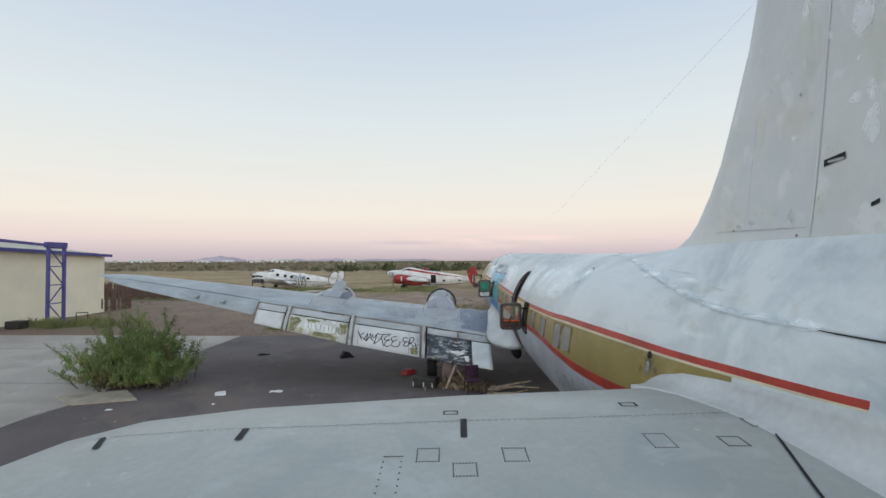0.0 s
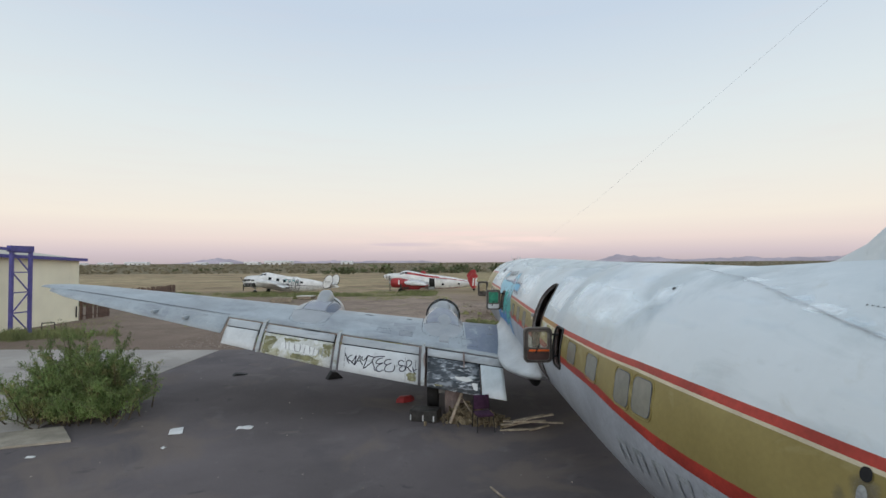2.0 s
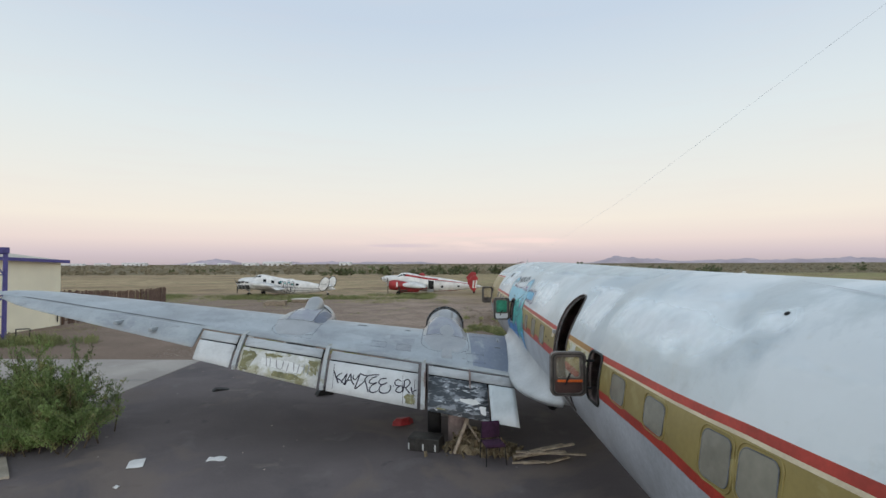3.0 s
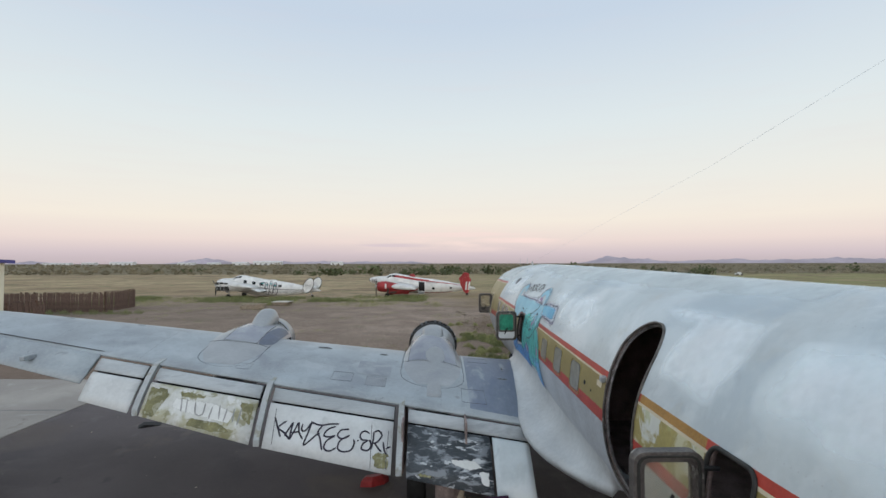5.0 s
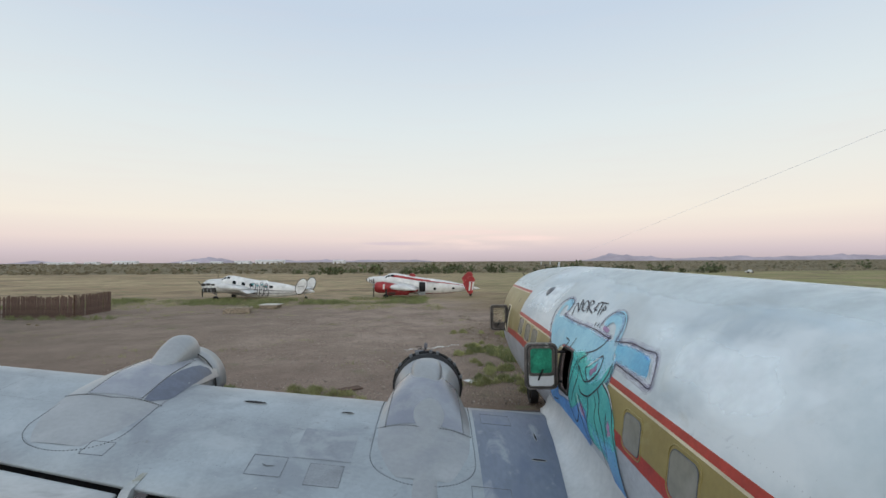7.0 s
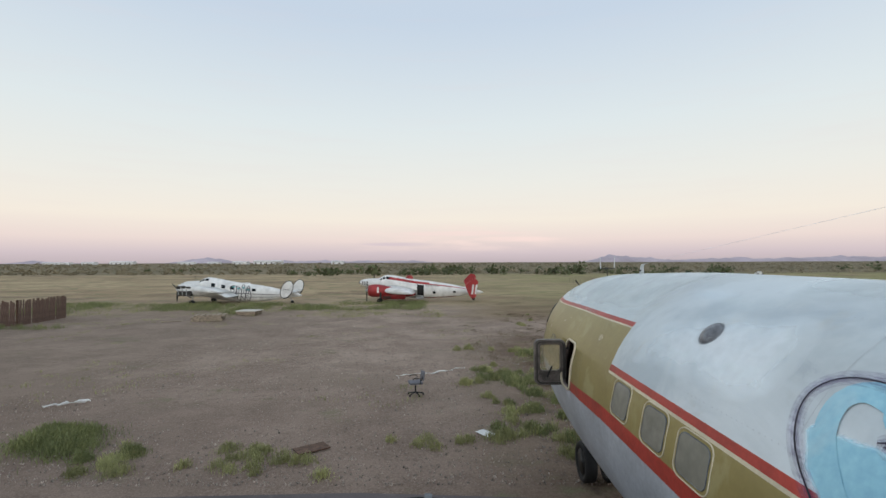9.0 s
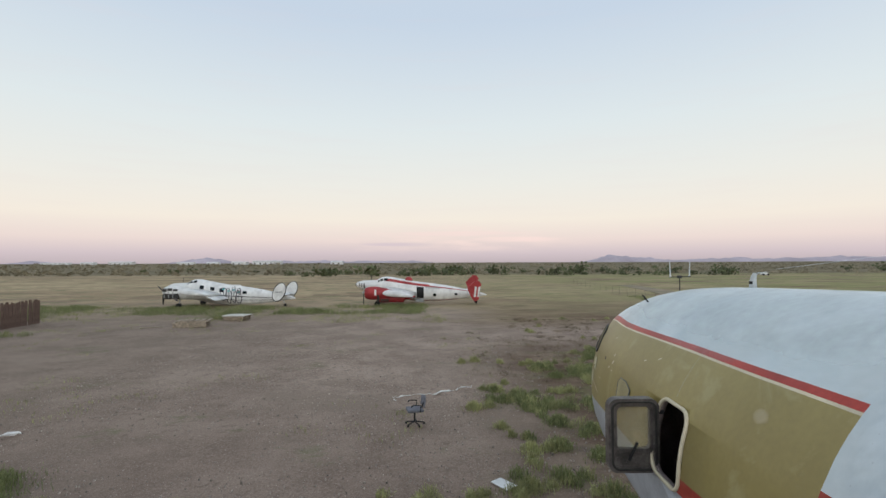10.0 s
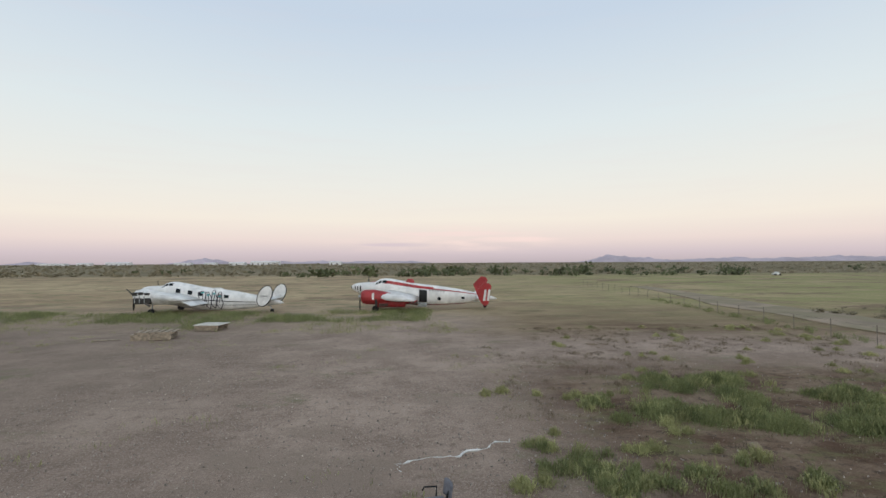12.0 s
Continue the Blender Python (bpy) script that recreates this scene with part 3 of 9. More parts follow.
def hull():
    bm = bmesh.new()
    vs_list = sorted(set([3.72, -1.6, -1.4, -1.2, -0.6, 25.05, 32.95, 32.91, 32.8, 32.65, 32.45, 30.2, 30.45, 30.57, 30.67, 30.8, 30.95, 31.2, 31.6, 32.1, 26.65, 12.7, 13.94] + [x * 0.5 for x in range(0, 64)] + [29.25, 29.75, 30.1, 30.25, 30.35, 31.25, 31.75]))
    rings, tags = [], []
    for v in vs_list:
        b, c = lerp_table(BAND, v), lerp_table(CREST, v)
        half = [-90, -75, -60, -48, -36, -25, b[0] - (b[0] + 25) * 0.6, b[0] - (b[0] + 25) * 0.25] + [b[0], b[1], (b[1] + b[2]) / 2, b[2], b[3], b[4]] + [29, 34] + list(c) + [c[2] + (90 - c[2]) * f for f in (0.15, 0.32, 0.5, 0.66, 0.83, 1)]
        ths = half + [180 - t for t in half[-2:0:-1]]
        rings.append([skin(v, t) for t in ths])
    vs, fs = loft(bm, rings, cap=True)
    nh, nr = 25, len(rings[0])
    per = nr
    for i, f in enumerate(fs):
        st, j = divmod(i, per)
        v = (vs_list[st] + vs_list[st + 1]) / 2
        k = j if j < nh - 1 else nr - 1 - j
        mi = 0
        if k < 8:
            mi = 1
        elif k == 8:
            mi = 2
        elif k in (9, 10):
            mi = 3
        elif k == 11:
            mi = 4
        elif k == 12:
            mi = 2
        if v > 25.05:
            if k in (12, 13, 14, 15):
                mi = 3
            elif k == 16:
                mi = 4
            elif k == 17:
                mi = 2
            if k == 11:
                mi = 3
            if v > 26.65 and k == 8:
                mi = 3
        if v > 30.75 and k >= 8:
            mi = 5
        if 12.7 < v < 13.95:
            mi = 6 if k == 12 else 5 if k in (9, 10) else mi
        if v < 5.1 and 8 <= k <= 10:
            mi = 0
        if v < 3.72:
            mi = 0 if k >= 8 else 1
        f.material_index = mi
    bmesh.ops.recalc_face_normals(bm, faces=bm.faces)
    return bm




def rounded(w0, w1, z0, z1, r, n=5):
    """Outline points of a rounded rectangle."""
    out = []
    for cx, cz, a0 in ((w1 - r, z1 - r, 0), (w0 + r, z1 - r, 90), (w0 + r, z0 + r, 180), (w1 - r, z0 + r, 270)):
        for i in range(n + 1):
            a = radians(a0 + 90 * i / n)
            out.append((cx + r * math.cos(a), cz + r * math.sin(a)))
    return out


# openings in the left side: v from, v to, z from, z to, corner radius
DOORWAY = (13.99, 14.86, 2.02, 4.19, 0.4)
HATCHES = [(12.08, 12.64, 2.74, 3.47, 0.11), (20.5, 21.06, 2.98, 3.63, 0.11), (26.48, 27.05, 3.07, 3.75, 0.13)]


def cut_hull():
    """The hull as a thin shell with the doorway and the three hatches cut through it."""
    ob = part("fuselage", hull(), [M["white"], M["belly"], M["red"], M["gold"], M["cream"], M["chipped"], M["amber"], M["inner"]], airliner, smooth=True)
    so = ob.modifiers.new("shell", "SOLIDIFY")
    so.thickness, so.offset, so.material_offset, so.material_offset_rim = 0.06, -1, 7, 7
    bm = bmesh.new()
    for v0, v1, z0, z1, r in [DOORWAY] + HATCHES:
        pts = rounded(v0, v1, z0, z1, r)
        loft(bm, [[(u, v, z) for v, z in pts] for u in (-3.0, -0.6)])
    for v0 in (17.0, 18.1, 19.05):
        loft(bm, [[(u, v, z) for v, z in rounded(v0, v0 + 0.36, 2.74, 3.12, 0.1)] for u in (0.6, 3.0)])
    bmesh.ops.recalc_face_normals(bm, faces=bm.faces)
    cutter = part("cutter", bm, M["inner"], airliner)
    bo = ob.modifiers.new("openings", "BOOLEAN")
    bo.operation, bo.object, bo.solver = "DIFFERENCE", cutter, "EXACT"
    deps = bpy.context.evaluated_depsgraph_get()
    deps.update()
    me = bpy.data.meshes.new_from_object(ob.evaluated_get(deps))
    ob.modifiers.clear()
    ob.data = me
    old = [v.normal.copy() for v in me.vertices]
    nrm = []
    for v, n in zip(me.vertices, old):
        u, y, z = v.co
        u -= lerp_table(LEAN, y)[0]
        zc, hw, up, dn = smooth_table(BODY, y)
        h = up if z > zc else dn
        if 9.5 < y < 25.2 and abs((u / hw) ** 2 + ((z - zc) / h) ** 2 - 1) < 0.015:
            n = Vector((u / hw**2, 0, (z - zc) / h**2)).normalized()
        nrm.append(n)
    me.normals_split_custom_set_from_vertices(nrm)
    bpy.data.objects.remove(cutter)
    return ob


fuselage = cut_hull()


def side_u(v, z):
    """How far left the hull lies at that v and height."""
    zc, hw, up, dn = smooth_table(BODY, v)
    d = (z - zc) / (up if z > zc else dn)
    return lerp_table(LEAN, v)[0] - hw * math.sqrt(max(0.0, 1 - d * d))


def decal(name, outline, material, parent, off=0.006, label="", grid=7):
    """A patch that follows the hull: a closed outline in (v, degrees), laid on as a fan of rings."""
    bm = bmesh.new()
    cv, ct = sum(p[0] for p in outline) / len(outline), sum(p[1] for p in outline) / len(outline)
    rings = [[bm.verts.new(skin(cv + (v - cv) * k / grid, ct + (t - ct) * k / grid, off)) for v, t in outline] for k in range(1, grid + 1)]
    c = bm.verts.new(skin(cv, ct, off))
    n = len(outline)
    for j in range(n):
        bm.faces.new((c, rings[0][j], rings[0][(j + 1) % n]))
        for a, b in zip(rings, rings[1:]):
            bm.faces.new((a[j], b[j], b[(j + 1) % n], a[(j + 1) % n]))
    bmesh.ops.recalc_face_normals(bm, faces=bm.faces)
    return part(name, bm, material, parent, label, smooth=True)


def stroke(bm, pts, width, off=0.007, step=0.05, place=None):
    """A sprayed line on the hull through (v, degrees) points, or on another surface through place(a, b, off)."""
    place = place or skin
    fine = []
    for i in range(len(pts) - 1):
        p0, p1, p2, p3 = pts[max(0, i - 1)], pts[i], pts[i + 1], pts[min(len(pts) - 1, i + 2)]
        n = max(2, int((place(*p1, off) - place(*p2, off)).length / step))
        for k in range(n):
            t = k / n
            fine.append(tuple(0.5 * (2 * b + (c - a) * t + (2 * a - 5 * b + 4 * c - d) * t * t + (3 * b - a - 3 * c + d) * t**3) for a, b, c, d in zip(p0, p1, p2, p3)))
    fine.append(pts[-1])
    w = [place(a, b, off) for a, b in fine]
    left, right = [], []
    for i, p in enumerate(w):
        d = (w[min(i + 1, len(w) - 1)] - w[max(i - 1, 0)]).normalized()
        a, b = fine[i]
        nrm = (place(a, b, off + 0.05) - p).normalized()
        s = d.cross(nrm).normalized() * width * 0.5 * (0.6 if i in (0, len(w) - 1) else 1)
        left.append(bm.verts.new(p + s))
        right.append(bm.verts.new(p - s))
    for i in range(len(w) - 1):
        bm.faces.new((left[i], left[i + 1], right[i + 1], right[i]))


def fill(name, outline, material, parent, off=0.005, label="", soft=0.05, place=None, unit=(1.0, 0.0303), step=0.07):
    """A painted patch of any outline in (v, degrees), or in a place's own two numbers; cover runs from 0 at its edge to 1 inside."""
    place = place or skin
    bm = bmesh.new()
    flat = [Vector((a * unit[0], b * unit[1], 0)) for a, b in outline]
    bm.faces.new([bm.verts.new(p) for p in flat])
    bmesh.ops.triangulate(bm, faces=bm.faces[:])
    for k in range(7):
        long_edges = [e for e in bm.edges if e.calc_length() > step * 1.4]
        if not long_edges:
            break
        bmesh.ops.subdivide_edges(bm, edges=long_edges, cuts=1)
        bmesh.ops.triangulate(bm, faces=[f for f in bm.faces if len(f.verts) > 3])
    cover = []
    for v in bm.verts:
        best = 9.0
        for a, b in zip(flat, flat[1:] + flat[:1]):
            d = b - a
            t = max(0.0, min(1.0, (v.co - a).dot(d) / max(d.length_squared, 1e-9)))
            best = min(best, (v.co - a - d * t).length)
        cover.append(min(1.0, best / soft))
        v.co = place(v.co.x / unit[0], v.co.y / unit[1], off)
    bmesh.ops.recalc_face_normals(bm, faces=bm.faces)
    ob = part(name, bm, material, parent, label, smooth=True)
    att = ob.data.attributes.new("cover", "FLOAT", "POINT")
    att.data.foreach_set("value", cover)
    return ob


# ---- wing ----
# u, leading edge v, leading edge z, rear edge v, rear edge z, bulge
WING = [(-0.6, 22.3, 2.05, 18.2, 1.62, 0.36), (-2.1, 22.2, 2.16, 18.38, 1.72, 0.34), (-4.5, 22.06, 2.4, 18.6, 2.06, 0.31), (-7.2, 21.9, 2.72, 18.9, 2.42, 0.27), (-11.0, 21.66, 3.2, 19.42, 2.92, 0.2),
        (-14.0, 21.46, 3.56, 19.74, 3.36, 0.15), (-16.6, 21.26, 3.86, 19.98, 3.74, 0.1), (-17.2, 21.0, 3.93, 20.0, 3.83, 0.08), (-17.6, 20.65, 3.97, 20.02, 3.9, 0.05), (-17.85, 20.3, 3.98, 20.04, 3.94, 0.02)]
ROWS = [(-r[0], *r[1:]) for r in WING]


def bulge(x):
    return 2.55 * math.sqrt(max(x, 0)) * max(0.0, 1 - x) ** 1.15 * 0.82 + 0.10 * x


def wtop(u, v, off=0.0):
    """A point on the wing's upper side."""
    lv, lz, rv, rz, b = lerp_table(ROWS, abs(u))
    x = max(0.0, min(1.0, (lv - v) / (lv - rv)))
    return Vector((u, v, lz + (rz - lz) * x + b * bulge(x) + off))


def wing(side):
    bm = bmesh.new()
    xs = [0, 0.01, 0.03, 0.06, 0.1, 0.16, 0.24, 0.34, 0.46, 0.6, 0.75, 0.88, 1.0]
    us = sorted({r[0] for r in ROWS} | {3.2, 5.8, 8.5, 9.8, 12.5, 15.4, 17.0, 17.45, 17.75})
    rings = []
    for u in us:
        lv, lz, rv, rz, b = lerp_table(ROWS, u)
        up = [(side * u, lv + (rv - lv) * x, lz + (rz - lz) * x + b * bulge(x)) for x in xs]
        lo = [(side * u, lv + (rv - lv) * x, lz + (rz - lz) * x - 0.75 * b * bulge(x)) for x in xs[1:]]
        rings.append(up[::-1] + lo)
    loft(bm, rings)
    bmesh.ops.recalc_face_normals(bm, faces=bm.faces)
    return part("wing", bm, M["grey"], airliner, "dull silver wing", smooth=True)


def edge_strip(u0, u1, table, thick, n=6, slump=0.0):
    """A panel behind the wing: table rows (u, front v, front z, rear v, rear z)."""
    bm = bmesh.new()
    rings = []
    for i in range(n + 1):
        u = u0 + (u1 - u0) * i / n
        fv, fz, rv, rz = lerp_table(table, abs(u))
        d = Vector((0, rv - fv, rz - fz))
        nn = Vector((0, -d.z, d.y)).normalized()
        if nn.z < 0:
            nn = -nn
        f, r = Vector((u, fv, fz)), Vector((u, rv, rz))
        ring = []
        for k, t in ((0, 0.5), (0.04, 0.9), (0.15, 1.15), (0.4, 1.0), (0.7, 0.6), (1.0, 0.12)):
            ring.append(f + d * k + nn * thick * t)
        for k, t in ((1.0, -0.12), (0.6, -0.6), (0.15, -0.9), (0.0, -0.5)):
            ring.append(f + d * k + nn * thick * t)
        rings.append(ring)
    loft(bm, rings)
    bmesh.ops.recalc_face_normals(bm, faces=bm.faces)
    return bm


VANE = [(2.0, 18.33, 1.66, 18.14, 1.47), (4.5, 18.55, 2.0, 18.32, 1.83), (7.2, 18.84, 2.36, 18.6, 2.18), (11.0, 19.36, 2.87, 19.1, 2.69)]
FLAP = [(1.9, 18.12, 1.42, 17.2, 0.7), (4.5, 18.3, 1.79, 17.62, 1.06), (7.2, 18.57, 2.14, 18.02, 1.47), (11.0, 19.07, 2.65, 18.62, 2.2)]
AIL = [(11.0, 19.39, 2.92, 18.78, 2.47), (14.0, 19.71, 3.37, 19.2, 3.05), (16.6, 19.95, 3.74, 19.62, 3.56), (17.4, 19.98, 3.85, 19.86, 3.79)]
PANELS = [(2.06, 2.75, "white"), (2.8, 4.36, "patch"), (4.64, 7.08, "panel"), (7.34, 9.6, "dirty"), (9.85, 10.92, "panel")]
for side in (-1, 1):
    wing(side)
    for a, b in ((2.05, 4.36), (4.64, 7.08), (7.34, 9.6), (9.85, 10.95)):
        part("flap_vane", edge_strip(side * a, side * b, VANE, 0.035), M["vane"], airliner, smooth=True)
    for a, b, key in PANELS:
        part("flap_panel", edge_strip(side * a, side * b, FLAP, 0.05), M[key if side < 0 else "panel"], airliner, "peeling flap panel" if key in ("patch", "dirty") and side < 0 else "", smooth=True)
    for c in (4.5, 7.21, 9.72):
        bm = bmesh.new()
        fv, fz, rv, rz = lerp_table(FLAP, c)
        wv, wz = lerp_table(VANE, c)[:2]
        loft(bm, [[(side * (c + du), v, z + dz) for du in (-0.055, 0.055)] + [(side * (c + du), v, z + dz - 0.12) for du in (0.055, -0.055)] for v, z, dz in ((wv + 0.3, wz + 0.06, 0.08), (wv - 0.02, wz, 0.08), (fv, fz, 0.08), (fv * 0.4 + rv * 0.6, fz * 0.4 + rz * 0.6, 0.07), (fv * 0.1 + rv * 0.9, fz * 0.1 + rz * 0.9, 0.03))])
        bmesh.ops.recalc_face_normals(bm, faces=bm.faces)
        part("flap_bracket", bm, M["bracket"], airliner)
    # black sheets that stand for the shadow between the wing and its flaps
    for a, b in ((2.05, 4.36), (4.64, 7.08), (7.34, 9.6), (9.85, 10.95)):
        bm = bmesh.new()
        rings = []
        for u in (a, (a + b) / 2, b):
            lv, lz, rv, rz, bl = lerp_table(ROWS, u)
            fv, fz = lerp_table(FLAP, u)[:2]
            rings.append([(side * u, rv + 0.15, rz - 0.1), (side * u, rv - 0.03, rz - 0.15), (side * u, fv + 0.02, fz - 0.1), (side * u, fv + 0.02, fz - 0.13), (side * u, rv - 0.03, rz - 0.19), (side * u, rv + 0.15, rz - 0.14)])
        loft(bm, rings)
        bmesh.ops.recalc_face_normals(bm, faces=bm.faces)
        part("cove_shade", bm, M["black"], airliner)
    part("aileron", edge_strip(side * 11.02, side * 17.4, AIL, 0.045, 10), M["grey"], airliner, smooth=True)
    for c in (12.3, 13.4):
        p = lerp_table(AIL, c)
        bm = bmesh.new()
        box(bm, side * c - 0.05, side * c + 0.05, p[2] - 0.05, p[2] + 0.28, (p[1] + p[3]) / 2 - 0.02, (p[1] + p[3]) / 2 + 0.08, 0.02)
        part("aileron_hinge", bm, M["grey"], airliner)


# fairing over the wing: v, height over the wing, half width; then scoop hump: v, height over the fairing's crest, half width
INNER_MOUND = [(19.5, 0.0, 0.5), (20.0, 0.03, 0.68), (20.5, 0.09, 0.72), (20.9, 0.17, 0.72), (21.4, 0.34, 0.7), (21.9, 0.49, 0.67), (22.3, 0.57, 0.62), (22.6, 0.57, 0.57), (22.9, 0.53, 0.5)]
OUTER_MOUND = [(19.5, 0.0, 0.5), (20.0, 0.03, 0.68), (20.5, 0.07, 0.73), (20.9, 0.12, 0.74), (21.4, 0.21, 0.73), (21.9, 0.3, 0.7), (22.3, 0.34, 0.66), (22.6, 0.36, 0.63), (22.9, 0.36, 0.61)]
INNER_SCOOP = [(21.7, -0.04, 0.2), (21.95, 0.06, 0.26), (22.25, 0.14, 0.29), (22.6, 0.17, 0.29), (22.8, 0.13, 0.26)]
OUTER_SCOOP = [(21.3, -0.06, 0.12), (21.6, -0.01, 0.19), (21.9, 0.1, 0.24), (22.15, 0.24, 0.27), (22.45, 0.35, 0.29), (22.66, 0.33, 0.28), (22.76, 0.2, 0.24)]


def mound(uc, v, x, off=0.0):
    """A point on the fairing that rounds a nacelle into the wing; x from -1 to 1 across it."""
    h, w = smooth_table(INNER_MOUND if abs(uc) < 6 else OUTER_MOUND, v)
    base = wtop(uc + x * w, min(v, 21.6), -0.012).z - 0.1 * max(0.0, v - 21.6)
    round_ = 1.1 - (0.46 if abs(uc) < 6 else 0.58) * max(0.0, min(1.0, (v - 20.3) / 1.7))
    return Vector((uc + x * w, v, base + h * max(0.0, 1 - x * x) ** round_ + 0.02 * (1 - x * x) + off))


def nacelle(u, zc, rr, side):
    """An empty engine mounting: a round body under the wing, a fairing over it, a scoop hump on top, open in front."""
    rows = [(19.0, -0.75, 0.36), (20.2, -0.55, 0.44), (20.9, -0.34, 0.5), (21.6, -0.2, 0.54), (22.2, -0.1, 0.57), (22.55, -0.04, 0.6), (22.75, 0.0, rr), (22.95, 0.0, rr)]
    bm = bmesh.new()
    rings = []
    for i in range(28):
        v = 19.0 + (22.95 - 19.0) * i / 27
        dz, r = smooth_table(rows, v)
        rings.append([(side * u + r * math.cos(a), v, zc + dz + r * math.sin(a)) for a in (2 * math.pi * k / 40 for k in range(40))])
    # the open front: lip, then back to a dark firewall
    for k, dv in ((0.9, 0.0), (0.78, -0.3)):
        rings.append([(side * u + (x - side * u) * k, v + dv, zc + (z - zc) * k) for x, v, z in rings[27]])
    vs, fs = loft(bm, rings, cap=True)
    bmesh.ops.recalc_face_normals(bm, faces=bm.faces)
    bm.faces.ensure_lookup_table()
    bay = [f for f in fs if u < 5 and f.calc_center_median().y > 22.6]
    for f in fs[28 * 40:] + [bm.faces[-1]] + bay:
        f.material_index = 1
    ob = part("nacelle", bm, [M["metal"], M["black"]], airliner, "empty engine nacelle with scoop hump", smooth=True)
    ring = bmesh.new()
    tube(ring, [(side * u + rr * math.cos(a), 22.97, zc + rr * math.sin(a)) for a in (2 * math.pi * i / 36 for i in range(36))], 0.045 if u < 5 else 0.025, 6, closed=True)
    part("cowl_ring", ring, M["black"] if u < 5 else M["metal"], ob)
    if u < 5:
        # bare black firewall bearers standing up behind the ring
        for a0, a1 in ((22, 52), (128, 158)):
            seg = bmesh.new()
            loft(seg, [[(side * u + k * math.cos(a), v, zc + k * math.sin(a)) for k, v in ((rr - 0.13, 22.86), (rr + 0.02, 22.86), (rr + 0.02, 22.99), (rr - 0.13, 22.99))] for a in (radians(a0 + (a1 - a0) * i / 6) for i in range(7))])
            bmesh.ops.recalc_face_normals(seg, faces=seg.faces)
            part("engine_bearer", seg, M["black"], ob)
    else:
        # a torn band of cowling left on the outer side
        band = bmesh.new()
        loft(band, [[(side * u + k * math.cos(a), v, zc + k * math.sin(a)) for k, v in ((rr + 0.0, 22.55), (rr + 0.035, 22.56), (rr + 0.05, 22.98), (rr + 0.02, 22.98))] for a in (radians(-10 + 100 * i / 14) for i in range(15))])
        bmesh.ops.recalc_face_normals(band, faces=band.faces)
        part("cowl_band", band, M["metal"], ob, "torn band of cowling", smooth=True)
        seam = bmesh.new()
        tube(seam, [(side * u + (rr + 0.038) * math.cos(a), 22.55, zc + (rr + 0.038) * math.sin(a)) for a in (radians(-8 + 90 * i / 14) for i in range(15))], 0.012, 5)
        part("cowl_gap", seam, M["black"], ob)
    flange = bmesh.new()
    for i in range(14):
        a = radians(15 + i * 150 / 13)
        m = Matrix.Translation((side * u + (rr + 0.03) * math.cos(a), 22.9 + 0.05 * random.random(), zc + (rr + 0.03) * math.sin(a))) @ Matrix.Rotation(-a, 4, "Y")
        if i % 3 != 1 and u < 5:
            box(flange, -0.03, 0.03, -0.04, 0.06, -0.03, 0.03, 0.008, m)
        elif u > 5:
            box(flange, -0.012, 0.016, -0.3, -0.27, -0.012, 0.012, 0.004, m)
    tagged(part("cowl_clip", flange, M["seam"] if u < 5 else M["metal"], ob), kind="stuff")
    # the round fairing over the wing behind the cowl
    bm = bmesh.new()
    rings = []
    for i in range(27):
        v = 19.5 + 3.4 * i / 26
        rings.append([mound(side * u, v, -1 + k / 14) for k in range(29)])
    loft(bm, rings, cap=False, closed=False)
    bmesh.ops.recalc_face_normals(bm, faces=bm.faces)
    part("nacelle_fairing", bm, M["metal"], ob, smooth=True)
    # the scoop hump on its crest, blunt in front
    scoop = INNER_SCOOP if u < 6 else OUTER_SCOOP
    bm = bmesh.new()
    rings = []
    for i in range(19):
        v = scoop[0][0] + (scoop[-1][0] - scoop[0][0]) * (i / 18) ** 0.85
        top, w = smooth_table(scoop, v)
        foot = mound(side * u, v, 0.0).z - 0.16
        crest = mound(side * u, v, 0.0).z + top
        rings.append([(side * u + w * math.copysign(abs(math.cos(a)) ** 0.75, math.cos(a)), v, foot + (crest - foot) * math.sin(a) ** 0.6) for a in (math.pi * k / 18 for k in range(19))])
    loft(bm, rings, cap=True, closed=True)
    bmesh.ops.recalc_face_normals(bm, faces=bm.faces)
    part("air_scoop", bm, M["metal"], ob, smooth=True)
    # bare panel over the crest, riveted to the fairing behind it
    bm = bmesh.new()
    loft(bm, [[mound(side * u, 20.62 + (1.9 if u < 6 else 1.75) * i / 16, (-0.8 + 1.6 * k / 16) * (1.0 if u < 6 else 0.66), 0.004) for k in range(17)] for i in range(17)], cap=False, closed=False)
    bmesh.ops.recalc_face_normals(bm, faces=bm.faces)
    part("crest_panel", bm, M["crest"], ob, "polished bare crest panel", smooth=True)
    bm = bmesh.new()
    line = [mound(side * u, 20.6 - 0.1 * (0.8 - abs(x)) ** 2, x, 0.005) for x in (-0.96 + 1.92 * k / 34 for k in range(35))]
    line += [mound(side * u, 20.6 + 1.5 * k / 26, q, 0.005) for q in ((-0.81, 0.81) if u < 6 else (-0.545, 0.545)) for k in range(27)]
    for c in line:
        box(bm, -0.009, 0.009, -0.009, 0.009, -0.004, 0.005, 0.002, Matrix.Translation(c))
    tagged(part("crest_rivets", bm, M["gasket"], ob), kind="stuff")
    return ob


for side in (-1, 1):
    nacelle(3.9, 2.53, 0.65, side)
    nacelle(8.53, 2.7, 0.59, side)


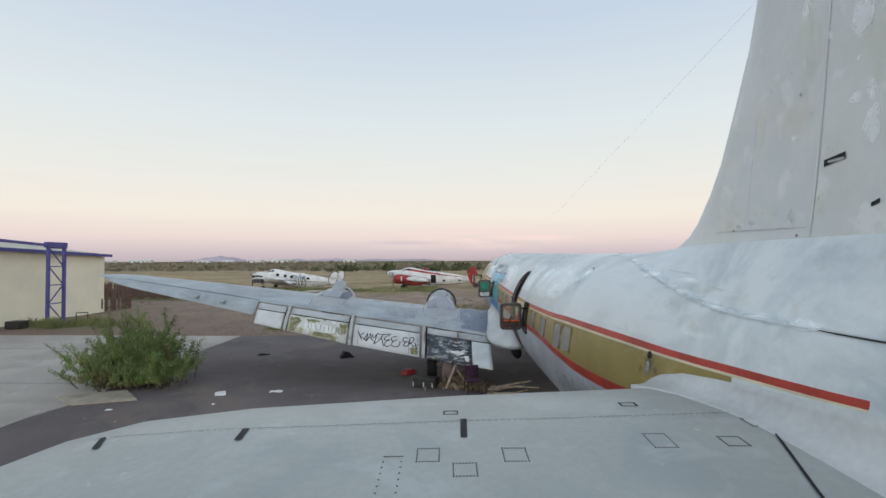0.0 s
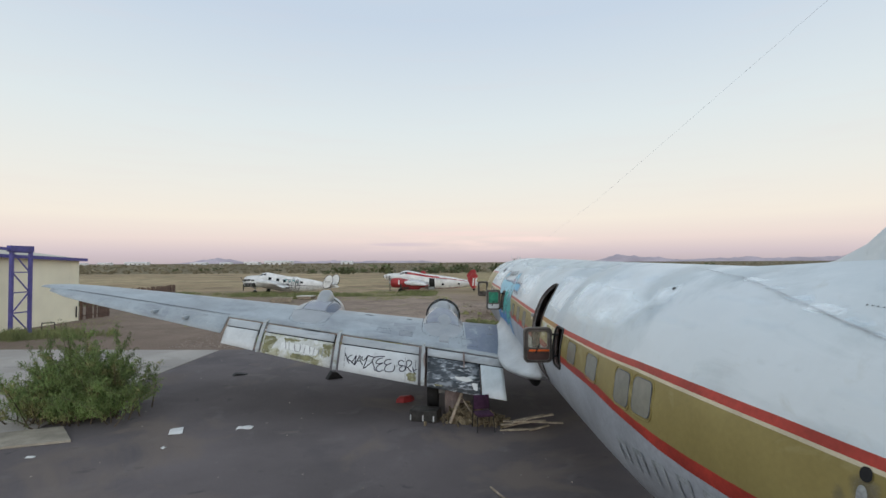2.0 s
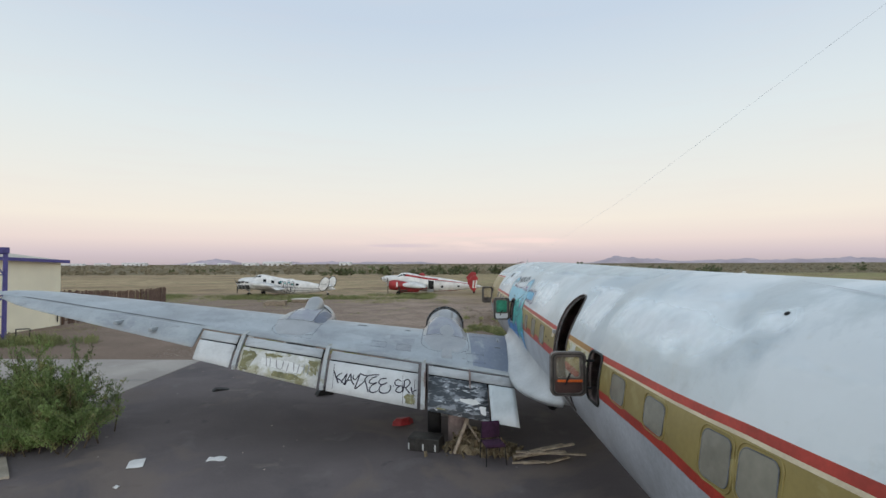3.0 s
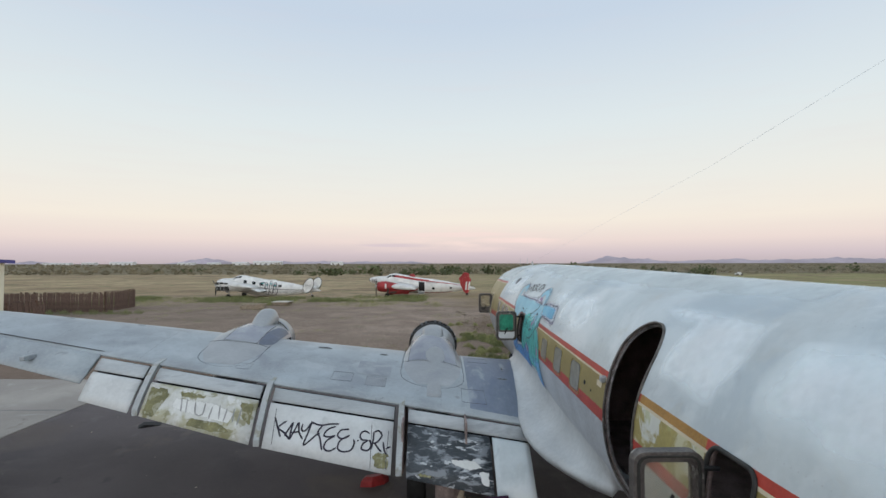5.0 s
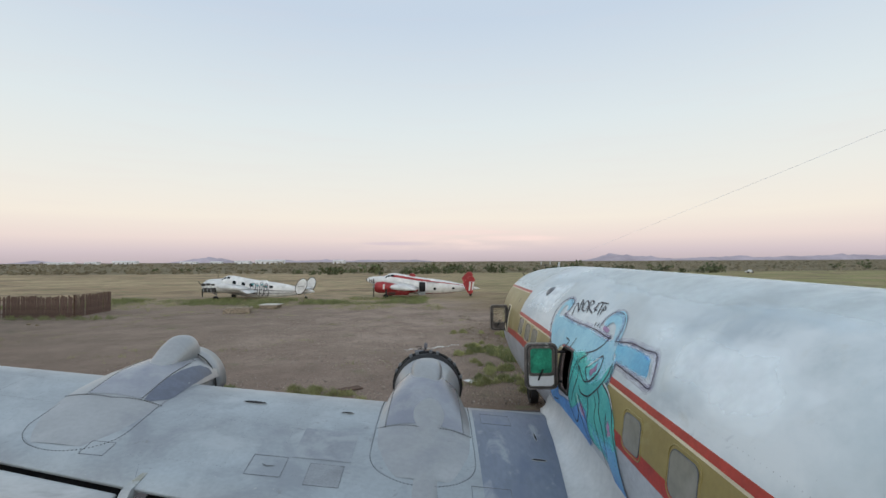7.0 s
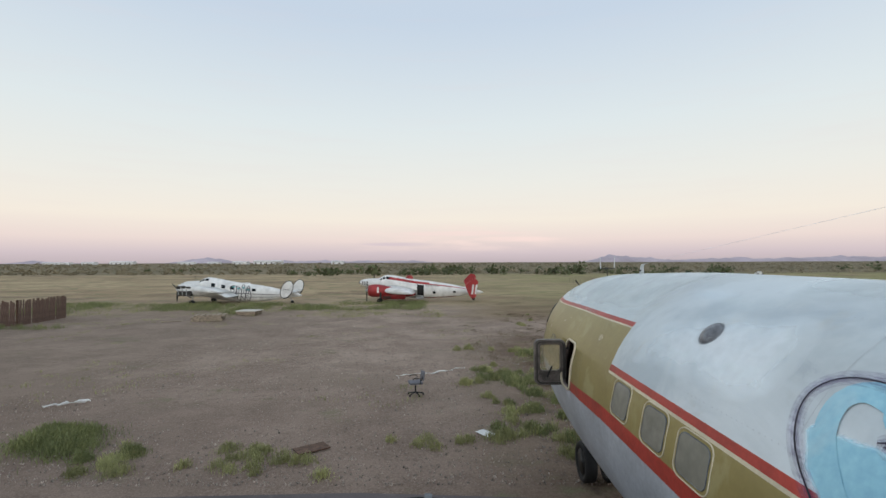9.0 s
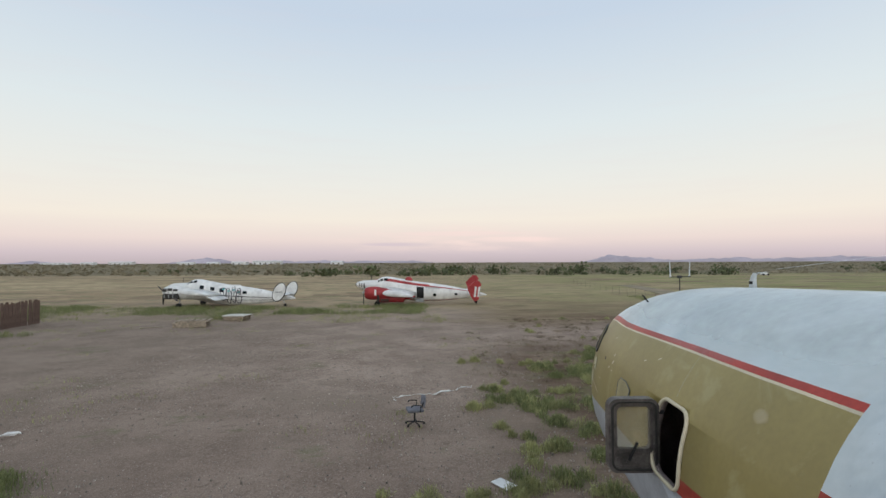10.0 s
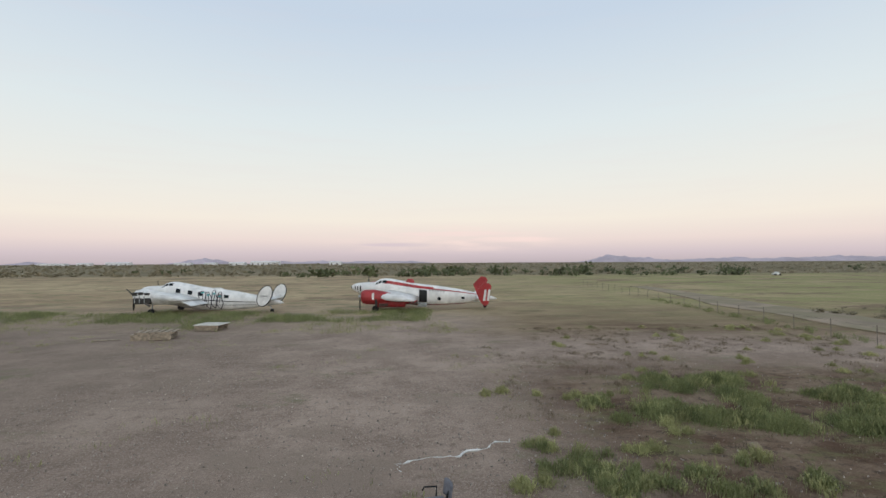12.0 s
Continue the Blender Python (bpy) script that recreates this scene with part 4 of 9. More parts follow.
# ---- tail ----
def panel_wing(stations):
    bm = bmesh.new()
    rings = []
    for u, v, z, c, th in stations:
        rings.append([(u, v - dx, z + dz) for dx, dz in foil(c, th)])
    loft(bm, rings)
    bmesh.ops.recalc_face_normals(bm, faces=bm.faces)
    return bm


def foil(chord, thick, n=10):
    up, lo = [], []
    for i in range(n + 1):
        x = (1 - math.cos(math.pi * i / n)) / 2
        t = 5 * thick * (0.2969 * math.sqrt(x) - 0.126 * x - 0.3516 * x * x + 0.2843 * x**3 - 0.1030 * x**4)
        up.append((x * chord, t * chord))
        lo.append((x * chord, -t * chord))
    return up[::-1] + lo[1:-1]


TAIL = [(-0.4, 6.15, 2.99, 3.6, 0.1), (-1.2, 6.05, 2.99, 3.5, 0.1), (-3.5, 5.72, 3.0, 2.97, 0.1), (-5.6, 5.4, 2.97, 2.5, 0.1), (-6.5, 5.15, 2.935, 2.1, 0.1), (-6.95, 4.75, 2.91, 1.5, 0.09), (-7.15, 4.2, 2.9, 0.7, 0.08), (-7.2, 3.9, 2.9, 0.3, 0.08)]


def ttop(u, v, off=0.0):
    """A point on the tailplane's upper side."""
    lv, z, c, th = lerp_table([(-r[0], *r[1:]) for r in TAIL], abs(u))
    x = max(0.0, min(1.0, (lv - v) / c))
    t = 5 * th * (0.2969 * math.sqrt(x) - 0.126 * x - 0.3516 * x * x + 0.2843 * x**3 - 0.1030 * x**4)
    return Vector((u, v, z + t * c + off))


for side in (-1, 1):
    part("tailplane", panel_wing([(-side * u if side > 0 else u, v, z, c, t) for u, v, z, c, t in TAIL]), M["tail"], airliner, "pale grey tailplane", smooth=True)
    bm = bmesh.new()
    rings = []
    for v, deg, uo, zo in ((6.6, -6, -1.2, 2.9), (6.45, -2, -1.34, 2.97), (6.28, 2, -1.44, 3.02), (6.08, 5, -1.5, 3.06), (5.7, 8.0, -1.46, None), (5.2, 9.0, -1.3, None), (4.6, 9.5, -1.12, None), (4.0, 9, -1.06, None), (3.3, 9, -1.0, None), (2.6, 9, -0.9, None)):
        p0 = skin(v, deg, 0.0)
        p2 = Vector((uo, v, zo)) if zo else ttop(uo, v, 0.004)
        pm = Vector((p0.x - 0.02, v, p0.z * 0.08 + p2.z * 0.92))
        ring = [p0 * (1 - t) ** 2 + pm * 2 * t * (1 - t) + p2 * t * t for t in (k / 8 for k in range(9))]
        ring += [p2 + Vector((0, 0, -0.12)), Vector((-0.4, v, p2.z - 0.15)), Vector((-0.4, v, p0.z))]
        rings.append([(side * -q.x, q.y, q.z) for q in ring])
    loft(bm, rings)
    bmesh.ops.recalc_face_normals(bm, faces=bm.faces)
    part("tail_root_fairing", bm, M["fairing"], airliner, smooth=True)

# fin: height, leading edge v, trailing edge v, half thickness
FIN = [(4.2, 9.9, -0.6, 0.34), (4.5, 9.2, -0.7, 0.29), (4.62, 8.55, -0.7, 0.27), (4.7, 8.0, -0.75, 0.255), (4.85, 7.64, -0.78, 0.24), (5.03, 7.4, -0.8, 0.23), (5.4, 7.06, -0.85, 0.22), (5.75, 6.81, -0.9, 0.21), (6.4, 6.47, -0.95, 0.2), (7.0, 6.18, -0.9, 0.19), (7.7, 5.95, -0.8, 0.17), (9.0, 5.3, -0.4, 0.13), (9.6, 4.7, 0.2, 0.1), (9.9, 3.9, 1.0, 0.06), (10.0, 3.2, 1.6, 0.03)]
FTAB = [(z, le, te, th) for z, le, te, th in FIN]


def fin_side(v, z, off=0.0):
    """A point on the fin's left side."""
    le, te, th = lerp_table(FTAB, z)
    x = max(0.001, min(0.999, (le - v) / (le - te)))
    return Vector((-th * math.sin(math.pi * x**0.62) ** 0.75 - off, v, z))


def fin():
    bm = bmesh.new()
    rings = []
    for z, le, te, th in FIN:
        c = le - te
        xs = [(1 - math.cos(math.pi * i / 16)) / 2 for i in range(17)]
        half = [(th * math.sin(math.pi * x**0.62) ** 0.75 if 0 < x < 1 else 0.003, le - x * c) for x in xs]
        rings.append([(-d, v, z) for d, v in half] + [(d, v, z) for d, v in half[-2:0:-1]])
    loft(bm, rings)
    bmesh.ops.recalc_face_normals(bm, faces=bm.faces)
    return bm


part("fin", fin(), M["fin"], airliner, "tall blotched white fin", smooth=True)
# fillet between the fin and the hull
for side in (-1, 1):
    bm = bmesh.new()
    rings = []
    for v, a0, z1 in ((9.6, 84, 4.62), (8.6, 70, 4.66), (7.6, 58, 4.7), (6.9, 52, 4.72), (6.0, 44, 4.72), (5.0, 40, 4.72), (4.0, 37, 4.72), (3.0, 35, 4.7), (1.5, 33, 4.66), (0.0, 33, 4.6)):
        p0, p2 = skin(v, a0, 0.004), fin_side(v, z1, 0.004)
        along = skin(v, a0 + 2, 0.004) - p0
        mid = p0 + along * min(6.0, max(1.0, (p2.x - 0.02 - p0.x) / max(along.x, 1e-4)))
        mid.z = min(mid.z, p2.z - 0.02)
        ring = []
        for k in range(9):
            t = k / 8
            q = p0 * (1 - t) ** 2 + mid * 2 * t * (1 - t) + p2 * t * t
            ring.append((side * -q.x, v, q.z))
        rings.append(ring)
    loft(bm, rings, cap=False, closed=False)
    bmesh.ops.recalc_face_normals(bm, faces=bm.faces)
    part("fin_fillet", bm, M["white"], airliner, smooth=True)


# ---- airliner: small parts ----
def ring_plate(bm, outer, inner, v0, v1):
    """A flat frame between two outlines of (u, z), from v0 to v1."""
    n = len(outer)
    layers = [[bm.verts.new((u, v, z)) for u, z in pts] for pts, v in ((outer, v0), (outer, v1), (inner, v1), (inner, v0))]
    for a, b in zip(layers, layers[1:] + layers[:1]):
        for j in range(n):
            bm.faces.new((a[j], a[(j + 1) % n], b[(j + 1) % n], b[j]))
    bmesh.ops.recalc_face_normals(bm, faces=bm.faces)


def plate(outline, v0, v1):
    bm = bmesh.new()
    loft(bm, [[(u, v, z) for u, z in outline] for v in (v0, v1)])
    bmesh.ops.recalc_face_normals(bm, faces=bm.faces)
    return bm


def round_patch(v0, v1, t0, t1, n=5, r=0.2):
    """A rounded outline in (v, degrees)."""
    return [(v0 + (v1 - v0) * a, t0 + (t1 - t0) * b) for a, b in rounded(0, 1, 0, 1, r, n)]


def hull_ring(pts, width, material, parent, name, off=0.012, label="", flat=0.5):
    """A bead that runs round an outline on the hull."""
    bm = bmesh.new()
    tube(bm, [skin(v, t, off) for v, t in pts], width, 6, closed=True)
    return part(name, bm, material, parent, label, smooth=True)


# cabin windows: v from, v to, degrees from, degrees to
WINDOWS = [(8.62, 9.0, 1.6, 15.2), (9.1, 9.47, 1.4, 15.0), (10.14, 10.58, 3.2, 14.0), (11.18, 11.62, 3.0, 13.6), (15.94, 16.38, 0.2, 13.2), (16.98, 17.42, 0.4, 13.2), (18.02, 18.42, 0.8, 12.4), (22.87, 23.31, 5.6, 16.6), (23.55, 23.97, 6.2, 17.2), (24.35, 24.75, 6.8, 18.0)]
for v0, v1, t0, t1 in WINDOWS:
    pane = decal("window", round_patch(v0, v1, t0, t1), M["pane"], airliner, 0.004, "clouded cabin window", 4)
    hull_ring(round_patch(v0, v1, t0, t1), 0.006, M["seam"], pane, "window_gasket", 0.002)
    hull_ring(round_patch(v0 - 0.035, v1 + 0.035, t0 - 1.1, t1 + 1.1), 0.007, M["cream"] if v0 > 20 else M["gold"], pane, "window_frame", 0.0)

# the same row on the far side, seen from nowhere on the walk but part of the hull
for v0, v1, t0, t1 in WINDOWS[:4] + WINDOWS[7:]:
    decal("window", round_patch(v0, v1, 180 - t1, 180 - t0), M["pane"], airliner, 0.004, "", 3)

# cockpit glass
def quad_patch(a, b, c, e, n=4, r=0.2):
    """A rounded outline between four corners in (v, degrees): rear low, front low, front high, rear high."""
    return [tuple((a[k] * (1 - x) + b[k] * x) * (1 - y) + (e[k] * (1 - x) + c[k] * x) * y for k in (0, 1)) for x, y in rounded(0, 1, 0, 1, r, n)]


for a, b, c, e in (((29.97, 22.0), (30.35, 24.0), (30.49, 45.0), (30.02, 37.0)), ((30.63, 52.0), (30.77, 56.0), (30.71, 70.0), (30.61, 64.0)), ((30.65, 72.0), (30.79, 72.0), (30.75, 87.0), (30.65, 87.0))):
    for mirror in (0, 1):
        o = [(v, 180 - t if mirror else t) for v, t in quad_patch(a, b, c, e)]
        w = decal("windscreen", o, M["glass"], airliner, 0.012, "dark cockpit window", 4)
        hull_ring(o, 0.014, M["gasket"], w, "window_gasket", 0.008)
SIDE = [(27.85, 16.2), (27.93, 8), (28.29, 6.6), (28.31, 16.4), (28.25, 18.2), (28.05, 18.4)]
sidepane = decal("cockpit_side_window", SIDE, M["tan"], airliner, 0.006, "filled-in small cockpit side window", 3)
hull_ring(SIDE, 0.005, M["seam"], sidepane, "window_gasket", 0.006)

# doorway: rim bead and jamb
for v0 in (17.0, 18.1, 19.05):
    part("far_window", boxm(1.66, 1.68, v0 - 0.03, v0 + 0.39, 2.71, 3.15), M["glass_clear"], airliner, "yellowed clear cabin window")


def dense(pts, n=7):
    """The outline with its long straights cut up, so that it follows the curve of the hull."""
    out = []
    for a, b in zip(pts, pts[1:] + pts[:1]):
        k = n if math.hypot(a[0] - b[0], a[1] - b[1]) > 0.2 else 1
        out += [(a[0] + (b[0] - a[0]) * i / k, a[1] + (b[1] - a[1]) * i / k) for i in range(k)]
    return out


rim = bmesh.new()
rp = [(v, math.degrees(math.asin(max(-1, min(1, (z - smooth_table(BODY, v)[0]) / 1.738))))) for v, z in dense(rounded(*DOORWAY, 12), 12)]
tube(rim, [skin(v, t, 0.004) for v, t in rp], 0.016, 8, closed=True)
doorway = part("doorway_rim", rim, M["rim"], airliner, "dark worn metal rim round an open doorway", smooth=True)
inner = bmesh.new()
tube(inner, [skin(v, t, -0.045) for v, t in rp], 0.02, 6, closed=True)
part("door_jamb", inner, M["jamb"], doorway, "worn grey metal jamb")
bolts = bmesh.new()
for i in range(0, len(rp), 3):
    if rp[i][0] > 14.3:
        bmesh.ops.create_icosphere(bolts, subdivisions=1, radius=0.009, matrix=Matrix.Translation(skin(*rp[i], -0.018)))
tagged(part("rim_bolt", bolts, M["metal"], doorway), kind="stuff")
part("door_latch", boxm(-1.74, -1.62, 14.93, 15.02, 3.38, 3.46, 0.015), M["metal"], doorway)
# dark bulkheads and floor inside
for v in (11.4, 17.5, 25.4, 28.6):
    part("bulkhead", plate([(1.5 * math.cos(a), 2.98 + 0.0191 * (v - 15) + 1.5 * math.sin(a)) for a in (2 * math.pi * k / 24 for k in range(24))], v, v + 0.04), M["inner"], airliner)
part("cabin_floor", boxm(-1.25, 1.25, 10.0, 28.3, 2.02, 2.08), M["inner"], airliner)


def hatch(v, u0, u1, z0, z1, pane_mat, low_mat, sill, label, band=None):
    """An emergency hatch swung open on its front edge: frame, pane above, solid panel below, lever."""
    bm = bmesh.new()
    ring_plate(bm, rounded(u0, u1, z0, z1, 0.09), rounded(u0 + 0.06, u1 - 0.06, z0 + 0.05, z1 - 0.055, 0.06), v - 0.05, v + 0.05)
    ob = part("hatch", bm, M["rim"], airliner, label)
    bm = bmesh.new()
    ring_plate(bm, rounded(u0 + 0.025, u1 - 0.025, z0 + 0.025, z1 - 0.025, 0.08), rounded(u0 + 0.045, u1 - 0.045, z0 + 0.04, z1 - 0.04, 0.07), v - 0.062, v - 0.045)
    part("hatch_seal", bm, M["gasket"], ob)
    zs = z0 + (z1 - z0) * sill
    pn = part("pane", plate(rounded(u0 + 0.05, u1 - 0.05, zs, z1 - 0.045, 0.06), v - 0.008, v + 0.008), pane_mat, ob)
    bm = bmesh.new()
    ring_plate(bm, rounded(u0 + 0.045, u1 - 0.045, zs - 0.03, z1 - 0.04, 0.07), rounded(u0 + 0.085, u1 - 0.085, zs + 0.012, z1 - 0.08, 0.05), v - 0.04, v + 0.03)
    part("pane_frame", bm, M["rim"], ob)
    part("lower_panel", plate(rounded(u0 + 0.05, u1 - 0.05, z0 + 0.04, zs - 0.02, 0.03), v - 0.03, v + 0.03), low_mat, ob)
    bm = bmesh.new()
    um = (u0 + u1) / 2 - 0.02
    tube(bm, [(um - 0.03, v - 0.05, zs - 0.09), (um, v - 0.07, zs), (um + 0.045, v - 0.06, zs + 0.085)], 0.014, 6)
    part("lever", bm, M["black"], ob)
    if band:
        part("warning_strip", boxm(u0 + 0.1, u1 - 0.06, v - 0.062, v - 0.05, zs - 0.05, zs - 0.015), band, ob, "bright orange strip")
    for zz in (z0 + 0.12, z1 - 0.14):
        bm = bmesh.new()
        tube(bm, [(u1 - 0.03, v, zz), (side_u(v, zz) + 0.05, v - 0.02, zz)], 0.022, 6)
        part("hinge_arm", bm, M["black"], ob)
    return ob


hatch(12.58, -2.32, -1.78, 2.78, 3.45, M["glass_clear"], M["maroon"], 0.4, "open hatch with a clear pane and orange strip", M["orange"])
hatch(21.06, -2.3, -1.78, 2.95, 3.68, M["green_pane"], M["panel"], 0.33, "open hatch with a green painted pane")
hatch(27.07, -2.195, -1.695, 3.03, 3.75, M["glass_clear"], M["rim"], 0.3, "open hatch with a pane and dark frame")
for v0, v1, z0, z1, r in HATCHES:
    bm = bmesh.new()
    pts = [(v, math.degrees(math.asin(max(-1, min(1, (z - smooth_table(BODY, v)[0]) / smooth_table(BODY, v)[2]))))) for v, z in dense(rounded(v0, v1, z0, z1, r))]
    tube(bm, [skin(v, t, 0.006) for v, t in pts], 0.02, 6, closed=True)
    part("hatch_rim", bm, M["cream"] if v0 > 26 else M["gasket"], airliner, smooth=True)

# aerials on the roof
bm = bmesh.new()
base = skin(28.26, 95, 0.0)
loft(bm, [[(base.x + w * math.cos(a), base.y + dy + 1.9 * w * math.sin(a), base.z - 0.02 + h) for a in (2 * math.pi * i / 10 for i in range(10))] for w, dy, h in ((0.036, 0, 0), (0.03, 0.0, 0.1), (0.024, -0.02, 0.17), (0.02, -0.05, 0.21))])
mast = part("aerial_mast", bm, M["panel"], airliner, "pale blade aerial with a black band", smooth=True)
bm = bmesh.new()
loft(bm, [[(base.x + 0.012 * math.cos(a), base.y + dy + 0.03 * math.sin(a), base.z + h) for a in (2 * math.pi * i / 8 for i in range(8))] for dy, h in ((-0.06, 0.18), (-0.15, 0.2), (-0.3, 0.21))])
part("mast_tip", bm, M["panel"], mast, smooth=True)
bm = bmesh.new()
tube(bm, [base + Vector((0, 0, 0.05)), base + Vector((0, 0, 0.085))], 0.042, 10)
part("mast_band", bm, M["black"], mast)
p = skin(30.05, 95, 0)
bm = bmesh.new()
tube(bm, [p, p + Vector((0, 0, 0.32))], 0.008, 8)
tube(bm, [p + Vector((-0.16, 0.03, 0.32)), p + Vector((0.17, -0.03, 0.33))], 0.008, 6)
box(bm, -0.04, 0.03, -0.02, 0.02, 0.3, 0.345, 0.01, Matrix.Translation(p))
twin = part("twin_aerial", bm, M["gasket"], airliner)
for sx in (-0.15, 0.16):
    bm = bmesh.new()
    tube(bm, [p + Vector((sx, 0, 0.32)), p + Vector((sx * 1.06, 0, 0.58))], 0.01, 6, taper=[0.012, 0.005])
    part("aerial_blade", bm, M["panel"], twin)
bm = bmesh.new()
p = skin(29.25, 61.8, 0)
tube(bm, [p, p + Vector((-0.05, 0.08, 0.1))], 0.012, 6)
part("probe", bm, M["black"], airliner)
bm = bmesh.new()
tube(bm, [fin_side(6.1, 7.7) + Vector((0.17, 0, 0)), (0.05, 15.5, 6.26), (0.15, 27.95, 5.0)], 0.0014, 5)
part("aerial_wire", bm, M["wire"], airliner, "thin aerial wire from the fin")
# astrodome
bm = bmesh.new()
c, nrm = skin(23.63, 45.6, -0.02), (skin(23.63, 45.6, 0.1) - skin(23.63, 45.6, 0.0)).normalized()
q = nrm.to_track_quat("Z", "Y").to_matrix().to_4x4()
loft(bm, [[Matrix.Translation(c) @ q @ Vector((0.13 * math.cos(f) * math.cos(a), 0.13 * math.cos(f) * math.sin(a), 0.07 * math.sin(f))) for a in (2 * math.pi * i / 20 for i in range(20))] for f in (0.0, 0.3, 0.6, 0.9, 1.2, 1.45)])
bmesh.ops.recalc_face_normals(bm, faces=bm.faces)
dome = part("sighting_dome", bm, M["dome"], airliner, "mottled dark plastic dome with painted highlights", smooth=True)
bm = bmesh.new()
tube(bm, [Matrix.Translation(c) @ q @ Vector((0.132 * math.cos(a), 0.132 * math.sin(a), 0.02)) for a in (2 * math.pi * i / 20 for i in range(20))], 0.005, 6, closed=True)
part("dome_ring", bm, M["plate"], dome)
bm = bmesh.new()
bmesh.ops.create_icosphere(bm, subdivisions=2, radius=0.032, matrix=Matrix.Translation(skin(9.39, 56.7, -0.012)))
part("drain_hole", bm, M["black"], airliner)
decal("plug_hole", round_patch(6.3, 6.38, 10.5, 14.2, 4, 0.45), M["black"], airliner, 0.008, "", 2)
decal("plug_smear", round_patch(6.32, 6.39, 3.0, 9.5, 4, 0.4), M["smear"], airliner, 0.006, "", 2)

# wing root fillet: hollow over the wing, full and drooping behind it
for side in (-1, 1):
    bm = bmesh.new()
    rings = []
    for v, rise, out, zw, zb in ((22.5, 0.2, 1.76, 2.2, 2.0), (22.0, 0.34, 1.84, None, 1.7), (21.2, 0.45, 1.9, None, 1.6), (20.2, 0.6, 1.98, None, 1.5), (19.2, 0.76, 2.08, None, 1.45), (18.5, 0.86, 2.18, None, 1.45), (18.0, 0.84, 2.16, 1.72, 1.46), (17.5, 0.8, 2.1, 1.7, 1.48), (17.0, 0.74, 2.0, 1.7, 1.52), (16.4, 0.66, 1.84, 1.74, 1.6), (15.8, 0.5, 1.66, 1.8, 1.7), (15.3, 0.3, 1.5, 1.9, 1.85)):
        zw = zw or wtop(-out, v).z + 0.01
        p0 = Vector((side_u(v, zw + rise) + 0.01, v, zw + rise))
        pm = Vector((max(p0.x, side_u(v, zw + 0.1)) - 0.05, v, zw + rise * 0.25))
        p1 = Vector((-out, v, zw))
        ring = [p0 * (1 - t) ** 2 + pm * 2 * t * (1 - t) + p1 * t * t for t in (k / 8 for k in range(9))]
        ring += [Vector((-out + 0.02, v, zw - 0.12)), Vector((-out + 0.1, v, (zw + zb) / 2)), Vector((-out + 0.3, v, zb)), Vector((-1.1, v, zb - 0.02)), Vector((-0.9, v, zw))]
        rings.append([(side * -q.x, q.y, q.z) for q in ring])
    loft(bm, rings)
    bmesh.ops.recalc_face_normals(bm, faces=bm.faces)
    part("wing_root_fillet", bm, M["fairing"], airliner, "smooth white wing root fillet", smooth=True)

# tailplane: seam, slots, covers
bm = bmesh.new()
stroke(bm, [(-6.7, 4.49), (-3.61, 4.58), (-0.95, 4.76)], 0.008, 0.003, 0.4, ttop)
part("deicer_seam", bm, M["seam"], airliner)
bm = bmesh.new()
for i in range(96):
    u = -6.5 + i * 0.054
    v = lerp_table([(0.95, 4.76), (3.61, 4.58), (6.7, 4.49)], -u)[0]
    bmesh.ops.create_icosphere(bm, subdivisions=1, radius=0.006, matrix=Matrix.Translation(ttop(u, v - 0.02, 0.002)))
tagged(part("tail_rivet", bm, M["touchup"], airliner), kind="stuff")
for (u0, v0), (u1, v1) in (((-6.54, 4.49), (-6.43, 4.23)), ((-5.35, 4.52), (-5.32, 4.27)), ((-3.51, 4.62), (-3.52, 4.23))):
    bm = bmesh.new()
    loft(bm, [[ttop(u0 + (u1 - u0) * k + sx, v0 + (v1 - v0) * k, off) for k in (0, 0.5, 1)] for sx, off in ((-0.027, 0.006), (0.027, 0.006))], cap=False, closed=False)
    part("hinge_slot", bm, M["black"], airliner)
COVERS = [(-3.79, 3.95, 0.16, 0.2), (-3.53, 3.73, 0.16, 0.17), (-3.16, 3.94, 0.17, 0.2), (-2.02, 4.16, 0.17, 0.24), (-1.47, 4.14, 0.16, 0.16), (-1.07, 4.51, 0.15, 0.17), (-4.04, 3.66, 0.13, 0.55), (-3.62, 4.8, 0.12, 0.09), (-1.95, 5.0, 0.14, 0.1)]
for u, v, a, b in COVERS:
    bm = bmesh.new()
    for i in range(8):
        for e in ((u - a / 2 + a * i / 7, v + b / 2), (u - a / 2 + a * i / 7, v - b / 2), (u - a / 2, v - b / 2 + b * i / 7), (u + a / 2, v - b / 2 + b * i / 7)):
            bmesh.ops.create_icosphere(bm, subdivisions=1, radius=0.007, matrix=Matrix.Translation(ttop(*e, 0.0)))
    tagged(part("cover_screws", bm, M["gasket"], airliner), kind="stuff")
    bm = bmesh.new()
    for w in ([(u - a / 2, v - b / 2), (u + a / 2, v - b / 2)], [(u + a / 2, v - b / 2), (u + a / 2, v + b / 2)], [(u + a / 2, v + b / 2), (u - a / 2, v + b / 2)], [(u - a / 2, v + b / 2), (u - a / 2, v - b / 2)]):
        stroke(bm, w, 0.004, 0.002, 0.2, ttop)
    part("inspection_cover", bm, M["joint"], airliner)
bm = bmesh.new()
stroke(bm, [(-1.07, 4.26), (-1.2, 3.9), (-1.37, 3.43), (-1.5, 3.0)], 0.022, 0.008, 0.2, ttop)
part("root_gap", bm, M["black"], airliner)
